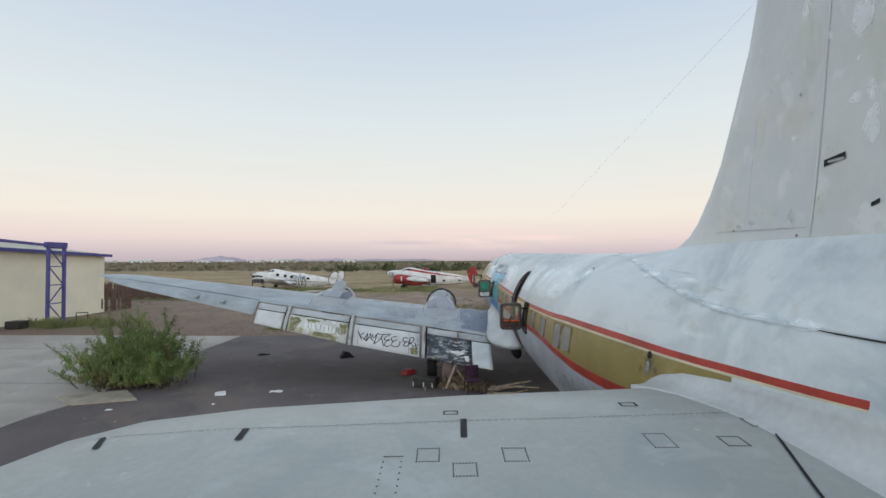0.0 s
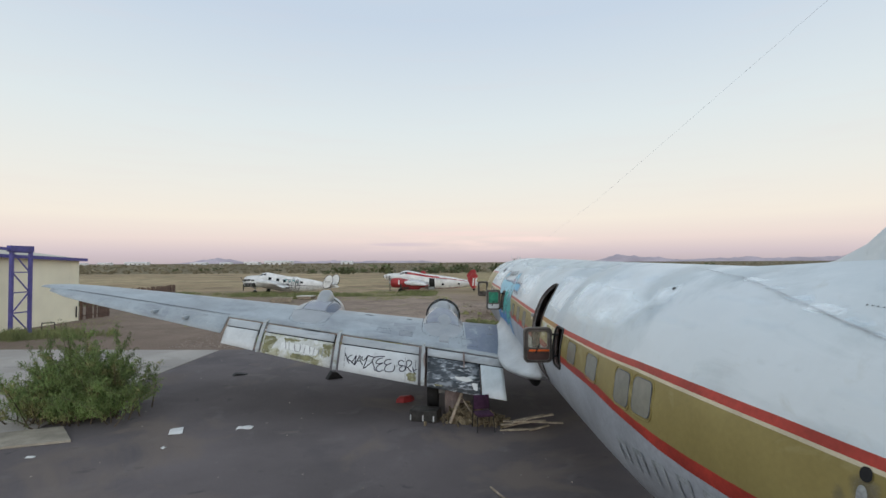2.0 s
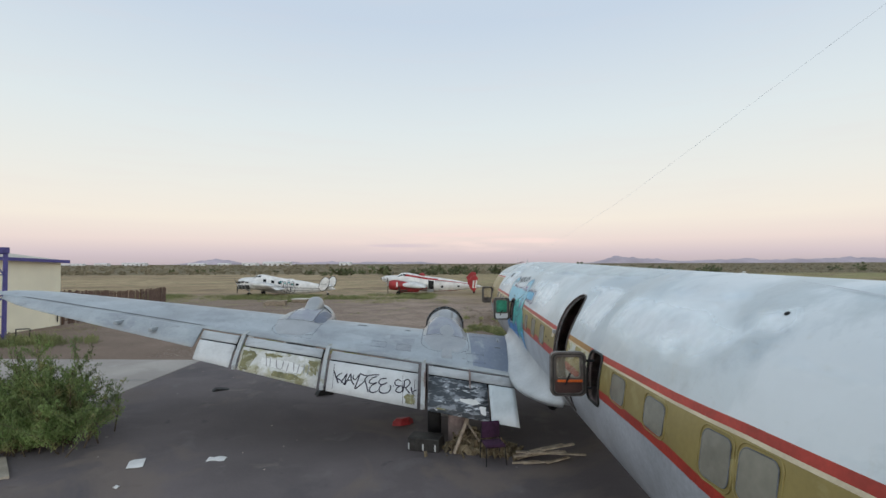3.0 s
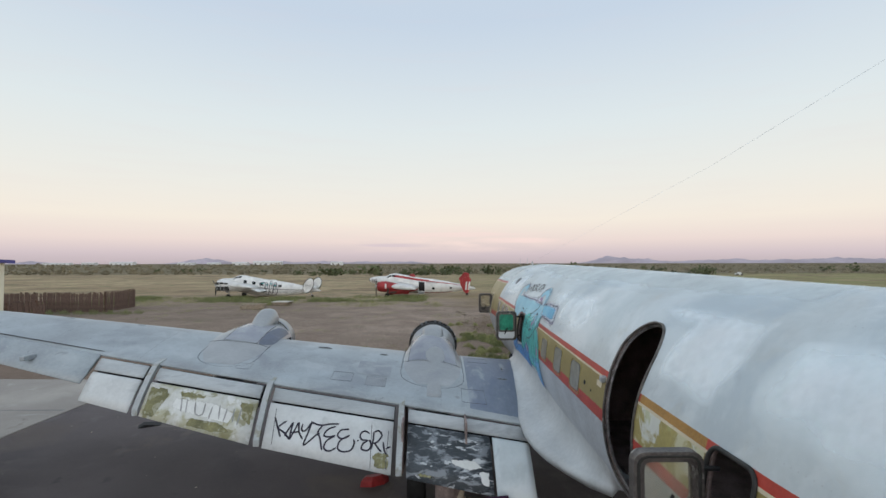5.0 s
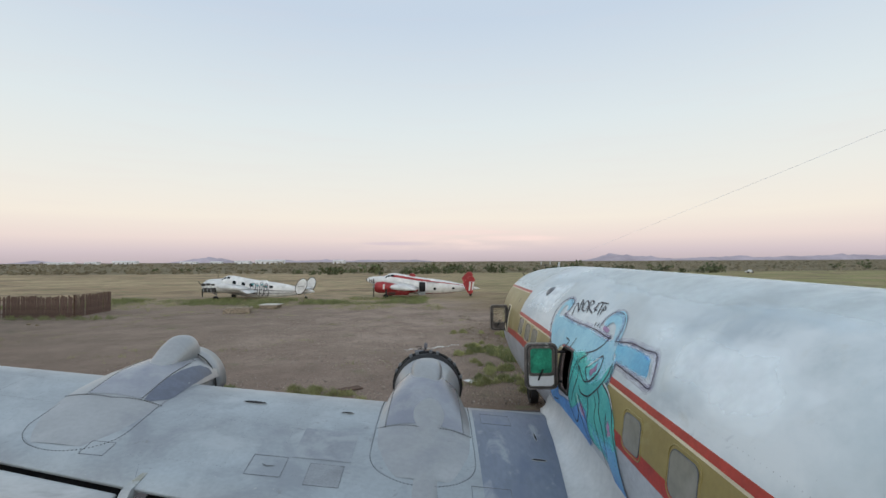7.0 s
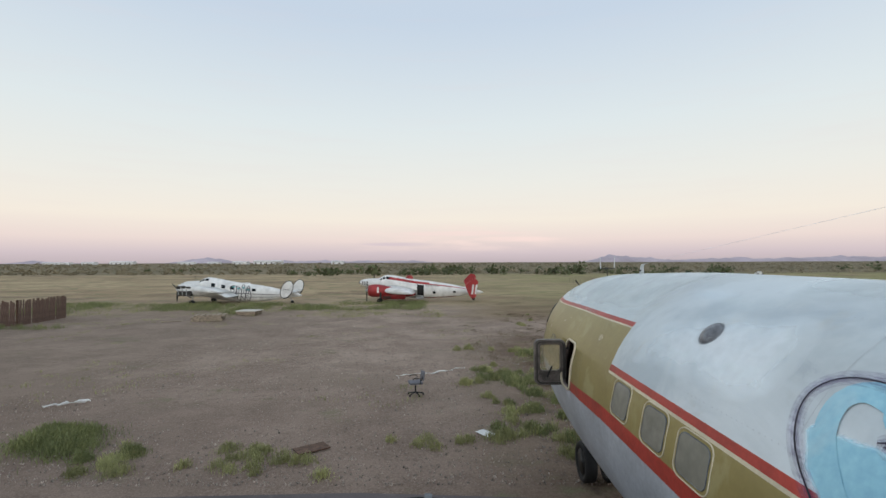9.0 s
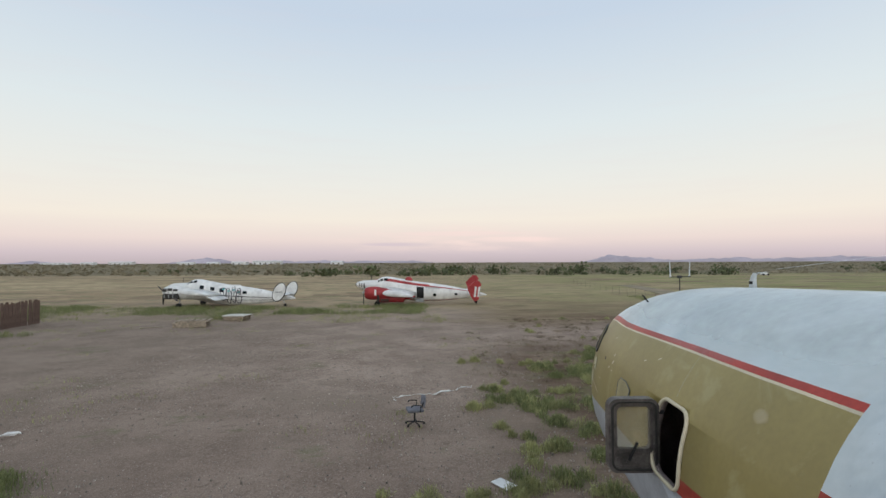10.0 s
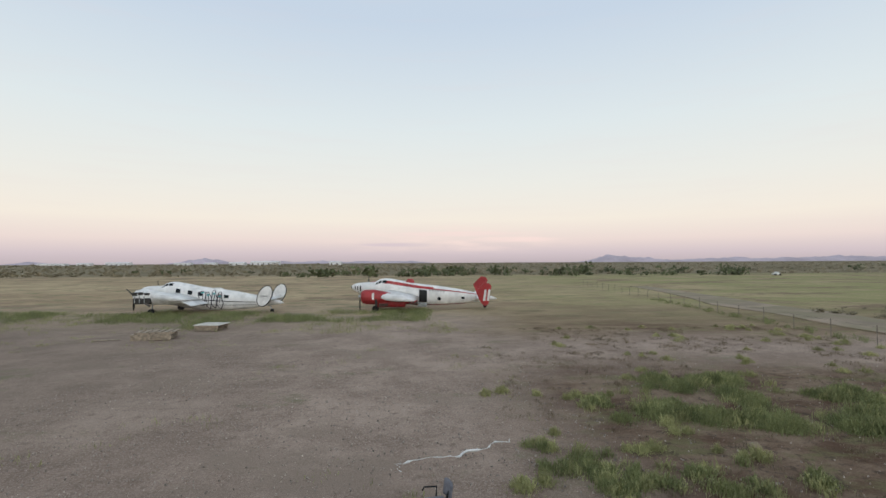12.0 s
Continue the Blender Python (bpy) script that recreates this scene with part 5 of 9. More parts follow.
# fin: slots, seams, stains, filler spots
for v, z, w, h in ((4.68, 5.4, 0.24, 0.06), (4.27, 4.97, 0.08, 0.035)):
    bm = bmesh.new()
    loft(bm, [[fin_side(v + a * w / 2, z - a * 0.015 + b * h / 2, 0.006) for a in (-1, 0, 1)] for b in (-1, 1)], cap=False, closed=False)
    part("fin_slot", bm, M["black"], airliner)
bm = bmesh.new()
loft(bm, [[fin_side(4.66 + a * 0.09, 5.39 + b * 0.012, 0.009) for a in (-1, 0, 1)] for b in (-1, 1)], cap=False, closed=False)
part("slot_lip", bm, M["metal"], airliner)
bm = bmesh.new()
stroke(bm, [(4.26, 36.7), (3.76, 35.6), (2.5, 34.0), (1.0, 33.0)], 0.014, 0.012, 0.2)
part("fin_gap", bm, M["black"], airliner)
bm = bmesh.new()
stroke(bm, [(4.96, 4.74), (4.86, 5.6), (4.79, 6.26), (4.73, 6.85), (4.6, 7.8)], 0.03, 0.005, 0.3, fin_side)
part("fin_seam", bm, M["touchup"], airliner)
bm = bmesh.new()
stroke(bm, [(6.6, 4.86), (5.8, 4.84), (5.0, 4.82)], 0.012, 0.005, 0.3, fin_side)
stroke(bm, [(5.95, 4.9), (5.9, 5.5), (5.8, 6.2)], 0.006, 0.005, 0.3, fin_side)
part("fin_seam", bm, M["joint"], airliner)
spots = random.Random(17)


def blot(v, z, a, b, n=13):
    """An uneven round outline."""
    return [(v + a * math.cos(t) * (0.7 + 0.5 * spots.random()), z + b * math.sin(t) * (0.7 + 0.5 * spots.random())) for t in (2 * math.pi * k / n for k in range(n))]


for v, z, a, b, key in ((5.2, 5.92, 0.34, 0.34, "soft_beige"), (4.85, 5.02, 0.14, 0.2, "soft_moss"), (6.3, 5.2, 0.12, 0.3, "soft_moss"), (5.75, 6.0, 0.12, 0.45, "soft_beige"), (5.0, 6.6, 0.2, 0.7, "soft_moss"), (6.15, 5.0, 0.22, 0.16, "soft_moss"), (6.5, 4.93, 0.2, 0.14, "soft_moss"), (5.6, 5.0, 0.3, 0.2, "soft_moss"), (5.65, 5.34, 0.035, 0.08, "soft_grey"), (5.24, 4.95, 0.1, 0.14, "soft_grey"), (5.1, 5.56, 0.03, 0.04, "soft_grey"), (4.62, 5.28, 0.1, 0.04, "soft_grey"),
                        (4.7, 5.5, 0.14, 0.05, "soft_grey"), (5.85, 4.92, 0.1, 0.06, "soft_grey"), (6.1, 4.9, 0.12, 0.05, "soft_grey"), (4.25, 6.2, 0.2, 0.5, "soft_moss")):
    fill("fin_stain", blot(v, z, a, b), M[key], airliner, 0.004, "stain on the fin", min(a, b) * 0.7, fin_side, (1.0, 1.0), 0.06)
for v, z, a, b in ((5.24, 6.38, 0.035, 0.05), (5.05, 6.42, 0.03, 0.06), (4.38, 6.52, 0.14, 0.16), (4.3, 5.62, 0.1, 0.16), (4.73, 6.54, 0.03, 0.08), (4.45, 5.88, 0.07, 0.06), (4.52, 5.94, 0.03, 0.03), (5.04, 6.9, 0.06, 0.1), (4.3, 5.9, 0.06, 0.09), (5.2, 5.72, 0.05, 0.04), (4.42, 6.2, 0.03, 0.05), (5.02, 6.14, 0.02, 0.04)):
    fill("filler_spot", blot(v, z, a, b), M["soft_white"], airliner, 0.005, "spot of white filler", 0.02, fin_side, (1.0, 1.0), 0.04)
for v, z in ((5.1, 6.12), (5.12, 4.75), (6.2, 4.86)):
    fill("fin_hole", blot(v, z, 0.012, 0.014, 8), M["black"], airliner, 0.006, "", 0.05, fin_side, (1.0, 1.0), 0.04)
# the riveted edge of the dorsal fillet, its paint flaking
EDGE = [(10.0, 78.0), (8.5, 68.0), (7.4, 57.0), (6.5, 47.5), (5.7, 40.5), (5.2, 37.9), (4.65, 37.0), (4.26, 36.7)]
bm = bmesh.new()
stroke(bm, EDGE, 0.012, 0.014, 0.2)
part("fillet_seam", bm, M["joint"], airliner)
for k in range(16):
    a, b = lerp_table([(i, *p) for i, p in enumerate(EDGE)], 1.2 + k * 0.36)
    fill("flaked_paint", blot(a, b + 1.5, 0.16 + 0.1 * spots.random(), 2.2 + spots.random()), M["soft_haze" if k % 3 else "soft_white"], airliner, 0.013, "flaking paint along the fillet", 0.06)
for v, t, a, b, key in ((5.6, 52.0, 0.3, 3.0, "soft_grey"), (5.2, 46.0, 0.25, 3.0, "soft_beige"), (5.9, 50.0, 0.2, 4.0, "soft_beige"), (5.5, 43.0, 0.35, 2.0, "soft_white"), (6.3, 55.0, 0.25, 3.0, "soft_white")):
    fill("fin_stain", blot(v, t, a, b), M[key], airliner, 0.012, "mottled stain on the fillet", 0.1)
# scuffed swirls of thin paint on the rear hull
for v, t, a, b, key in ((8.6, 40.0, 0.7, 4.0, "soft_haze"), (7.6, 46.0, 0.5, 3.0, "soft_haze"), (9.4, 52.0, 0.35, 9.0, "soft_white"), (7.2, 33.0, 0.5, 2.2, "soft_haze"), (6.4, 30.0, 0.45, 3.5, "soft_haze"), (8.0, 55.0, 0.6, 4.0, "soft_haze"), (10.3, 62.0, 0.4, 6.0, "soft_haze"), (6.9, 24.0, 0.4, 2.0, "soft_haze"), (5.6, 26.0, 0.4, 3.0, "soft_white"), (10.6, 35.0, 0.3, 7.0, "soft_white"), (11.4, 60.0, 0.5, 7.0, "soft_haze"), (17.2, 62.0, 0.9, 6.0, "soft_haze"), (20.6, 60.0, 0.9, 6.0, "soft_haze"), (24.3, 62.0, 0.5, 7.0, "soft_haze")):
    fill("scuffed_paint", blot(v, t, a, b, 17), M[key], airliner, 0.003, "scuffed thin paint", 0.22, None, (1.0, 0.0303), 0.1)
fill("pale_patch", blot(25.7, 30.2, 0.1, 2.6), M["soft_beige"], airliner, 0.004, "small pale patch of bared paint", 0.03, None, (1.0, 0.0303), 0.03)
# the crown of the roof is painted duller than the sides, for its dimmer light
for pts in ([(12.6, 62.0), (14.2, 60.0), (15.6, 56.0), (17.0, 58.0), (18.4, 52.0), (19.6, 52.0), (20.8, 56.0), (22.4, 62.0), (23.6, 66.0), (23.8, 96.0), (12.8, 96.0)], [(25.0, 42.0), (26.6, 38.0), (28.6, 42.0), (29.6, 52.0), (30.2, 66.0), (30.2, 100.0), (24.8, 100.0)]):
    fill("crown_shade", pts, M["soft_dull"], airliner, 0.0028, "crown painted greyer for its dimmer light", 0.3, None, (1.0, 0.0303), 0.14)
for v, t, a, b in ((6.34, 8.0, 0.13, 4.6), (6.2, 6.0, 0.07, 3.0), (6.5, 5.0, 0.06, 3.2)):
    fill("plug_smudge", blot(v, t, a, b), M["soft_soot"], airliner, 0.004, "dark smudge round the plug hole", 0.05, None, (1.0, 0.0303), 0.04)
# wing: rivets round the fairings, slots, seams
for u0, fw in ((3.9, 0.72), (8.5, 0.65)):
    bm = bmesh.new()
    for i in range(46):
        a = math.pi * i / 45
        pt = (-u0 + fw * math.cos(a), 20.0 - 0.62 * math.sin(a) ** 0.8 if 0.02 < a < 3.12 else 20.0)
        bmesh.ops.create_icosphere(bm, subdivisions=1, radius=0.008, matrix=Matrix.Translation(wtop(pt[0], pt[1], 0.002)))
    for i in range(36):
        for sx in (-fw, fw):
            bmesh.ops.create_icosphere(bm, subdivisions=1, radius=0.008, matrix=Matrix.Translation(wtop(-u0 + sx, 20.0 + i * 0.052, 0.002)))
    tagged(part("fairing_rivets", bm, M["gasket"], airliner), kind="stuff")
    bm = bmesh.new()
    stroke(bm, [(-u0 + fw, 21.8), (-u0 + fw, 20.0), (-u0 + 0.7 * fw, 19.55), (-u0, 19.38), (-u0 - 0.7 * fw, 19.55), (-u0 - fw, 20.0), (-u0 - fw, 21.8)], 0.0028, 0.003, 0.1, wtop)
    part("fairing_seam", bm, M["wing_joint"], airliner)
for u, v, w, h in ((-6.58, 21.02, 0.36, 0.11), (-5.11, 20.98, 0.2, 0.07), (-2.27, 20.16, 0.22, 0.05), (-11.3, 21.3, 0.2, 0.06), (-13.0, 21.2, 0.18, 0.05), (-2.2, 20.78, 0.035, 0.24)):
    oval = [(u + w / 2 * math.cos(a), v + h / 2 * math.sin(a)) for a in (2 * math.pi * k / 16 for k in range(16))]
    bm = bmesh.new()
    bm.faces.new([bm.verts.new(wtop(*q, 0.012)) for q in oval])
    slot = part("wing_slot", bm, M["black"], airliner)
    bm = bmesh.new()
    tube(bm, [wtop(*q, 0.008) for q in oval], 0.006, 5, closed=True)
    part("slot_rim", bm, M["vane"], slot)
bm = bmesh.new()
for a in ([(-2.2, 20.9), (-3.1, 20.9)], [(-2.2, 19.6), (-3.1, 19.7)], [(-4.65, 20.75), (-5.7, 20.8)], [(-9.3, 20.4), (-14, 20.7)], [(-7.35, 19.3), (-7.2, 18.95)], [(-10.2, 21.5), (-10.2, 19.4)], [(-3.7, 19.3), (-3.72, 18.6)], [(-12.4, 21.3), (-12.4, 19.6)]):
    stroke(bm, a, 0.004, 0.0025, 0.15, wtop)
part("skin_seam", bm, M["wing_joint"], airliner)


def wing_sheet(name, u, v, w, d, mt, label=""):
    """A thin plate following the wing's upper side."""
    bm = bmesh.new()
    g = [[bm.verts.new(wtop(u - w / 2 + w * i / 5, v - d / 2 + d * j / 5, 0.004)) for i in range(6)] for j in range(6)]
    for j in range(5):
        for i in range(5):
            bm.faces.new((g[j][i], g[j][i + 1], g[j + 1][i + 1], g[j + 1][i]))
    return part(name, bm, mt, airliner, label, smooth=True)


wing_sheet("stained_sheet", -5.22, 20.04, 0.76, 0.7, M["stained"], "greyer stained wing sheet")
wing_sheet("access_panel", -5.12, 19.4, 0.43, 0.4, M["plate"], "dark screwed access panel")
for u, v, w, d in ((-5.12, 19.4, 0.43, 0.4), (-5.86, 19.48, 0.44, 0.38), (-2.76, 21.3, 0.48, 0.4), (-3.02, 19.2, 0.5, 0.56), (-8.0, 19.5, 0.3, 0.26)):
    bm = bmesh.new()
    tube(bm, [wtop(u + a * w / 2, v + b * d / 2, 0.003) for a, b in ((-1, -1), (-0.33, -1), (0.33, -1), (1, -1), (1, 0), (1, 1), (0.33, 1), (-0.33, 1), (-1, 1), (-1, 0))], 0.004, 4, closed=True)
    part("panel_edge", bm, M["wing_joint"], airliner)
bm = bmesh.new()
stroke(bm, [(-5.92, 19.5), (-5.86, 19.47), (-5.76, 19.49)], 0.016, 0.006, 0.05, wtop)
part("panel_latch", bm, M["seam"], airliner)
# dark gap ahead of the aileron
bm = bmesh.new()
stroke(bm, [(-u, lerp_table(ROWS, u)[2] + 0.12) for u in (11.05, 12.0, 13.0, 14.0, 15.0, 16.0, 17.0)], 0.05, 0.012, 0.4, wtop)
part("aileron_gap", bm, M["black"], airliner)
# stained bare sheet beside the hull
bm = bmesh.new()
g = [[bm.verts.new(wtop(-1.82 - 1.3 * i / 6, 18.52 + 0.03 * i + (21.75 - 18.52) * j / 16, 0.0018)) for i in range(7)] for j in range(17)]
for j in range(16):
    for i in range(6):
        bm.faces.new((g[j][i], g[j][i + 1], g[j + 1][i + 1], g[j + 1][i]))
part("root_sheet", bm, M["navy"], airliner, "blue-stained bare metal sheet", smooth=True)
# bare blue-grey patch on the outboard nacelle's flank
bm = bmesh.new()
loft(bm, [[mound(-8.53, v, x0 + (x1 - x0) * k / 10, 0.008) for k in range(11)] for v, x0, x1 in ((20.62, 0.6, 0.72), (20.8, 0.56, 0.95), (20.95, 0.55, 0.985), (21.3, 0.56, 0.985), (21.7, 0.6, 0.98), (22.0, 0.66, 0.975), (22.25, 0.72, 0.97), (22.4, 0.86, 0.965))], cap=False, closed=False)
part("flank_patch", bm, M["slate"], airliner, "bare blue-grey patch")

# landing gear
def wheel(x, v, r, w, parent):
    bm = bmesh.new()
    prof = [(0.0, 0.62), (-0.32, 0.66), (-0.5, 0.8), (-0.5, 0.93), (-0.36, 1.0), (0.36, 1.0), (0.5, 0.93), (0.5, 0.8), (0.32, 0.66)]
    loft(bm, [[(x + a * w, v + r * b * math.cos(t), r + r * b * math.sin(t)) for a, b in prof] for t in (2 * math.pi * i / 28 for i in range(29))], cap=False)
    bmesh.ops.recalc_face_normals(bm, faces=bm.faces)
    ob = part("tyre", bm, M["black"], parent, smooth=True)
    bm = bmesh.new()
    loft(bm, [[(x + a, v + r * b * math.cos(t), r + r * b * math.sin(t)) for t in (2 * math.pi * i / 24 for i in range(24))] for a, b in ((-w * 0.42, 0.64), (-w * 0.3, 0.5), (-w * 0.34, 0.2), (w * 0.34, 0.2), (w * 0.3, 0.5), (w * 0.42, 0.64))])
    bmesh.ops.recalc_face_normals(bm, faces=bm.faces)
    part("hub", bm, M["gasket"], ob, smooth=True)
    return ob


def gear(u, v, ztop, r, w, gap):
    bm = bmesh.new()
    tube(bm, [(u, v, r + 0.05), (u, v, ztop)], 0.09, 10, taper=[0.075, 0.11])
    tube(bm, [(u, v, r + 0.4), (u, v + 0.7, ztop)], 0.05, 8)
    tube(bm, [(u - gap, v, r), (u + gap, v, r)], 0.06, 8)
    leg = part("gear_leg", bm, M["panel"], airliner)
    for s in (-1, 1):
        wheel(u + s * gap, v, r, w, leg)


gear(-3.85, 18.9, 1.75, 0.56, 0.36, 0.36)
gear(3.85, 18.9, 1.75, 0.56, 0.36, 0.36)
gear(-0.1, 30.35, 2.1, 0.45, 0.26, 0.27)
for s in (-1, 1):
    part("gear_door", boxm(s * 3.85 - 0.62, s * 3.85 - 0.58, 18.0, 19.6, 0.95, 1.9, 0.01), M["inner"], airliner)
    part("gear_door", boxm(s * 3.85 + 0.58, s * 3.85 + 0.62, 18.0, 19.6, 0.95, 1.9, 0.01), M["inner"], airliner)
bm = bmesh.new()
loft(bm, [[(-1.15 + 0.16 * k * math.cos(a), v, 1.22 + 0.2 * k * math.sin(a)) for a in (2 * math.pi * i / 14 for i in range(14))] for v, k in ((18.6, 0.7), (18.3, 1.0), (17.8, 1.0), (17.6, 0.9))])
bmesh.ops.recalc_face_normals(bm, faces=bm.faces)
part("belly_outlet", bm, M["black"], airliner, smooth=True)

# sprayed lettering and figures on the hull
def sprayed(name, strokes, width, material, off, label=""):
    bm = bmesh.new()
    for pts in strokes:
        stroke(bm, pts, width, off)
    return part(name, bm, material, airliner, label)


fill("graffiti_body", [(21.66, 11.5), (22.1, 24.4), (22.23, 32.8), (21.72, 33.6), (20.98, 33.0), (20.22, 33.5), (19.71, 32.7), (19.45, 33.1), (19.27, 30.5), (19.08, 26.1), (19.19, 23.1), (19.39, 23.4), (19.59, 21.4), (19.88, 18.2), (20.11, 21.4), (20.43, 18.4), (20.56, 19.3), (21.07, 19.0), (21.32, 14.2)], M["soft_blue"], airliner, 0.005, "sprayed pale blue figure")
fill("graffiti_ground", [(20.56, 22.0), (20.56, -4.0), (20.25, -8.0), (19.6, -13.5), (18.95, -14.0), (18.68, -8.0), (18.72, 6.0), (19.0, 16.0), (19.06, 25.0), (19.5, 25.0)], M["soft_teal"], airliner, 0.0042, "teal ground coat of the sprayed figure", 0.05)
fill("graffiti_under", [(19.95, 20.0), (19.98, 13.0), (19.7, 9.0), (19.2, 11.0), (18.98, 17.0), (19.0, 27.0), (19.5, 27.0)], M["soft_blue"], airliner, 0.0045, "", 0.03)
fill("graffiti_bar", [(19.39, 32.5), (18.9, 34.5), (18.53, 34.3), (18.31, 33.2), (18.14, 26.1), (18.16, 25.2), (18.37, 24.6), (18.73, 24.5), (19.05, 24.1)], M["soft_sky"], airliner, 0.0052, "sprayed light blue bar")
fill("graffiti_shade", [(19.1, 33.4), (18.53, 34.2), (18.31, 33.0), (18.16, 26.5), (18.2, 25.6), (18.34, 30.5), (18.6, 32.0)], M["soft_deep"], airliner, 0.0057, "", 0.09)
fill("graffiti_low", [(21.72, -2.0), (21.75, -12.2), (21.5, -17.5), (20.8, -21.0), (20.3, -27.0), (20.0, -26.5), (19.8, -20.0), (19.56, -14.2), (19.62, -9.5), (19.65, -0.5), (20.02, 0.3), (20.3, -4.0), (20.56, 2.0), (20.56, -4.0), (21.06, -6.1), (21.1, 4.0), (21.4, 8.0)], M["soft_deep"], airliner, 0.005, "sprayed deep blue lower part")
fill("graffiti_teal", [(20.56, 9.9), (20.46, 17.2), (20.14, 21.5), (19.89, 18.5), (19.86, 14.2), (19.65, 12.2), (19.28, 16.9), (19.15, 23.1), (19.05, 26.7), (18.97, 21.3), (19.08, 14.8), (18.9, 13.2), (18.76, 9.8), (18.65, 5.6), (18.58, -6.0), (18.66, -15.0), (18.95, -16.0), (19.2, -13.0), (19.54, -13.9), (19.61, -9.3), (19.64, -0.3), (19.95, 1.5), (20.25, -6.3), (20.5, -9.0), (20.55, -4.0)], M["soft_teal"], airliner, 0.006, "sprayed teal letters")
fill("graffiti_blend", [(20.54, 21.0), (20.0, 24.0), (19.4, 23.0), (19.2, 16.0), (19.4, 9.0), (20.5, 6.0)], M["soft_teal"], airliner, 0.0061, "teal mist over the pale blue", 0.3)
fill("graffiti_fade", [(19.62, -2.0), (19.5, -13.5), (19.2, -13.5), (18.95, -16.0), (18.66, -15.0), (18.6, -4.0), (18.8, 0.0), (19.2, -4.0)], M["soft_sky"], airliner, 0.0063, "blue fade at the foot of the letters", 0.22)
fill("graffiti_drip", [(19.1, -8.0), (18.98, -18.0), (19.0, -28.0), (18.86, -38.0), (18.6, -39.0), (18.62, -28.0), (18.58, -14.0), (18.62, -4.0)], M["soft_deep"], airliner, 0.0065, "long blue drip", 0.04)


for pts, wide in (([(19.24, 22.5), (19.29, 29.8), (19.35, 35.6), (19.5, 40.7), (19.72, 43.2), (19.87, 40.8), (19.93, 37.0)], 0.2), ([(21.62, 15.0), (21.9, 24.2), (22.06, 32.1), (22.08, 39.0), (21.96, 42.4), (21.77, 41.0), (21.72, 37.0)], 0.15)):
    sprayed("graffiti_ribbon", [pts], wide, M["spray_blue"], 0.0062, "sprayed blue curl")
for pts in ([(19.79, 15.3), (19.49, 22.0), (19.46, 17.5), (19.67, 13.1)], [(20.01, 34.6), (19.91, 38.4), (19.71, 37.4), (19.59, 33.2), (19.79, 33.4)], [(20.01, 3.3), (19.86, 0.5), (19.73, -2.7), (19.68, -6.5), (19.83, -5.9), (19.95, -2.4)], [(18.91, 5.7), (18.81, 3.7), (18.74, -1.0), (18.88, -3.3), (18.93, 1.2)]):
    fill("graffiti_pink", pts, M["soft_pink"], airliner, 0.0068, "sprayed mauve touch", 0.02)
LINES = [[(21.66, 11.5), (22.12, 24.3), (22.28, 32.6), (22.29, 39.4), (22.14, 44.0), (21.87, 44.8), (21.66, 41.4), (21.65, 36.0), (21.76, 33.8)], [(21.72, 33.6), (20.98, 33.0), (20.22, 33.5), (19.71, 32.7), (19.48, 32.8)], [(20.03, 34.9), (20.04, 40.6), (19.91, 44.8), (19.67, 45.3), (19.46, 42.7), (19.34, 37.5), (19.31, 32.2)],
         [(19.33, 32.3), (18.91, 34.6), (18.52, 34.6), (18.23, 34.3), (18.07, 24.0), (18.33, 23.9), (18.72, 24.3), (19.03, 24.3), (19.02, 18.0), (19.14, 14.6)]]
INNER_LINES = [[(20.07, 21.6), (19.79, 24.7), (19.59, 29.2), (19.54, 34.0)], [(21.07, 23.2), (20.88, 22.5), (20.99, 19.1)], [(20.24, 18.3), (20.33, 12.8), (20.41, 6.6), (20.51, -0.5)], [(20.18, 15.4), (20.12, 10.1), (20.23, 3.6), (20.35, -3.2)], [(20.18, 15.4), (19.97, 11.7), (19.81, 10.4), (19.6, 12.9), (19.43, 17.4), (19.38, 21.3)], [(20.03, 6.8), (19.94, 4.5), (19.63, 5.6), (19.36, 10.6), (19.18, 15.9), (19.1, 20.0), (19.1, 24.3)],
               [(20.85, 17.3), (20.67, 22.6), (20.63, 25.9)], [(19.94, 21.9), (20.19, 17.3), (20.24, 12.2)], [(19.89, 15.8), (19.62, 21.1), (19.44, 24.8), (19.39, 21.0), (19.45, 16.3), (19.7, 11.5), (19.89, 15.8)]]
LEG_LINES = [[(19.63, 5.6), (19.58, 0.6), (19.67, -5.7), (19.62, -10.6), (19.47, -13.0)], [(19.39, 8.4), (19.3, 5.2), (19.34, -0.7), (19.24, -5.8), (19.14, -12.0), (19.1, -17.0)], [(19.31, 11.5), (19.19, 8.2), (19.18, 3.6), (19.08, -0.3), (19.0, -5.2), (18.98, -12.0)], [(19.19, 15.0), (18.95, 12.8), (18.78, 8.5), (18.7, -0.3), (18.58, -10.0), (18.56, -24.0)], [(20.04, 3.3), (19.92, -0.2), (19.77, -3.3), (19.68, -6.5)],
             [(20.48, -3.2), (20.38, -8.3), (20.2, -11.7), (20.03, -5.3), (20.15, -0.8)], [(20.18, 2.2), (20.1, -2.4), (19.92, -6.6), (19.79, -10.9), (19.64, -16.0)], [(18.93, 6.0), (18.94, 1.1), (18.89, -3.5)],
             [(21.74, -4.0), (21.76, -12.6), (21.5, -17.8), (20.8, -21.4), (20.32, -27.5), (20.0, -27.0), (19.8, -20.5)], [(21.39, -8.0), (21.5, -12.5), (21.18, -10.6)], [(18.56, -24.0), (18.56, -40.0), (18.9, -39.5), (19.02, -28.0)]]
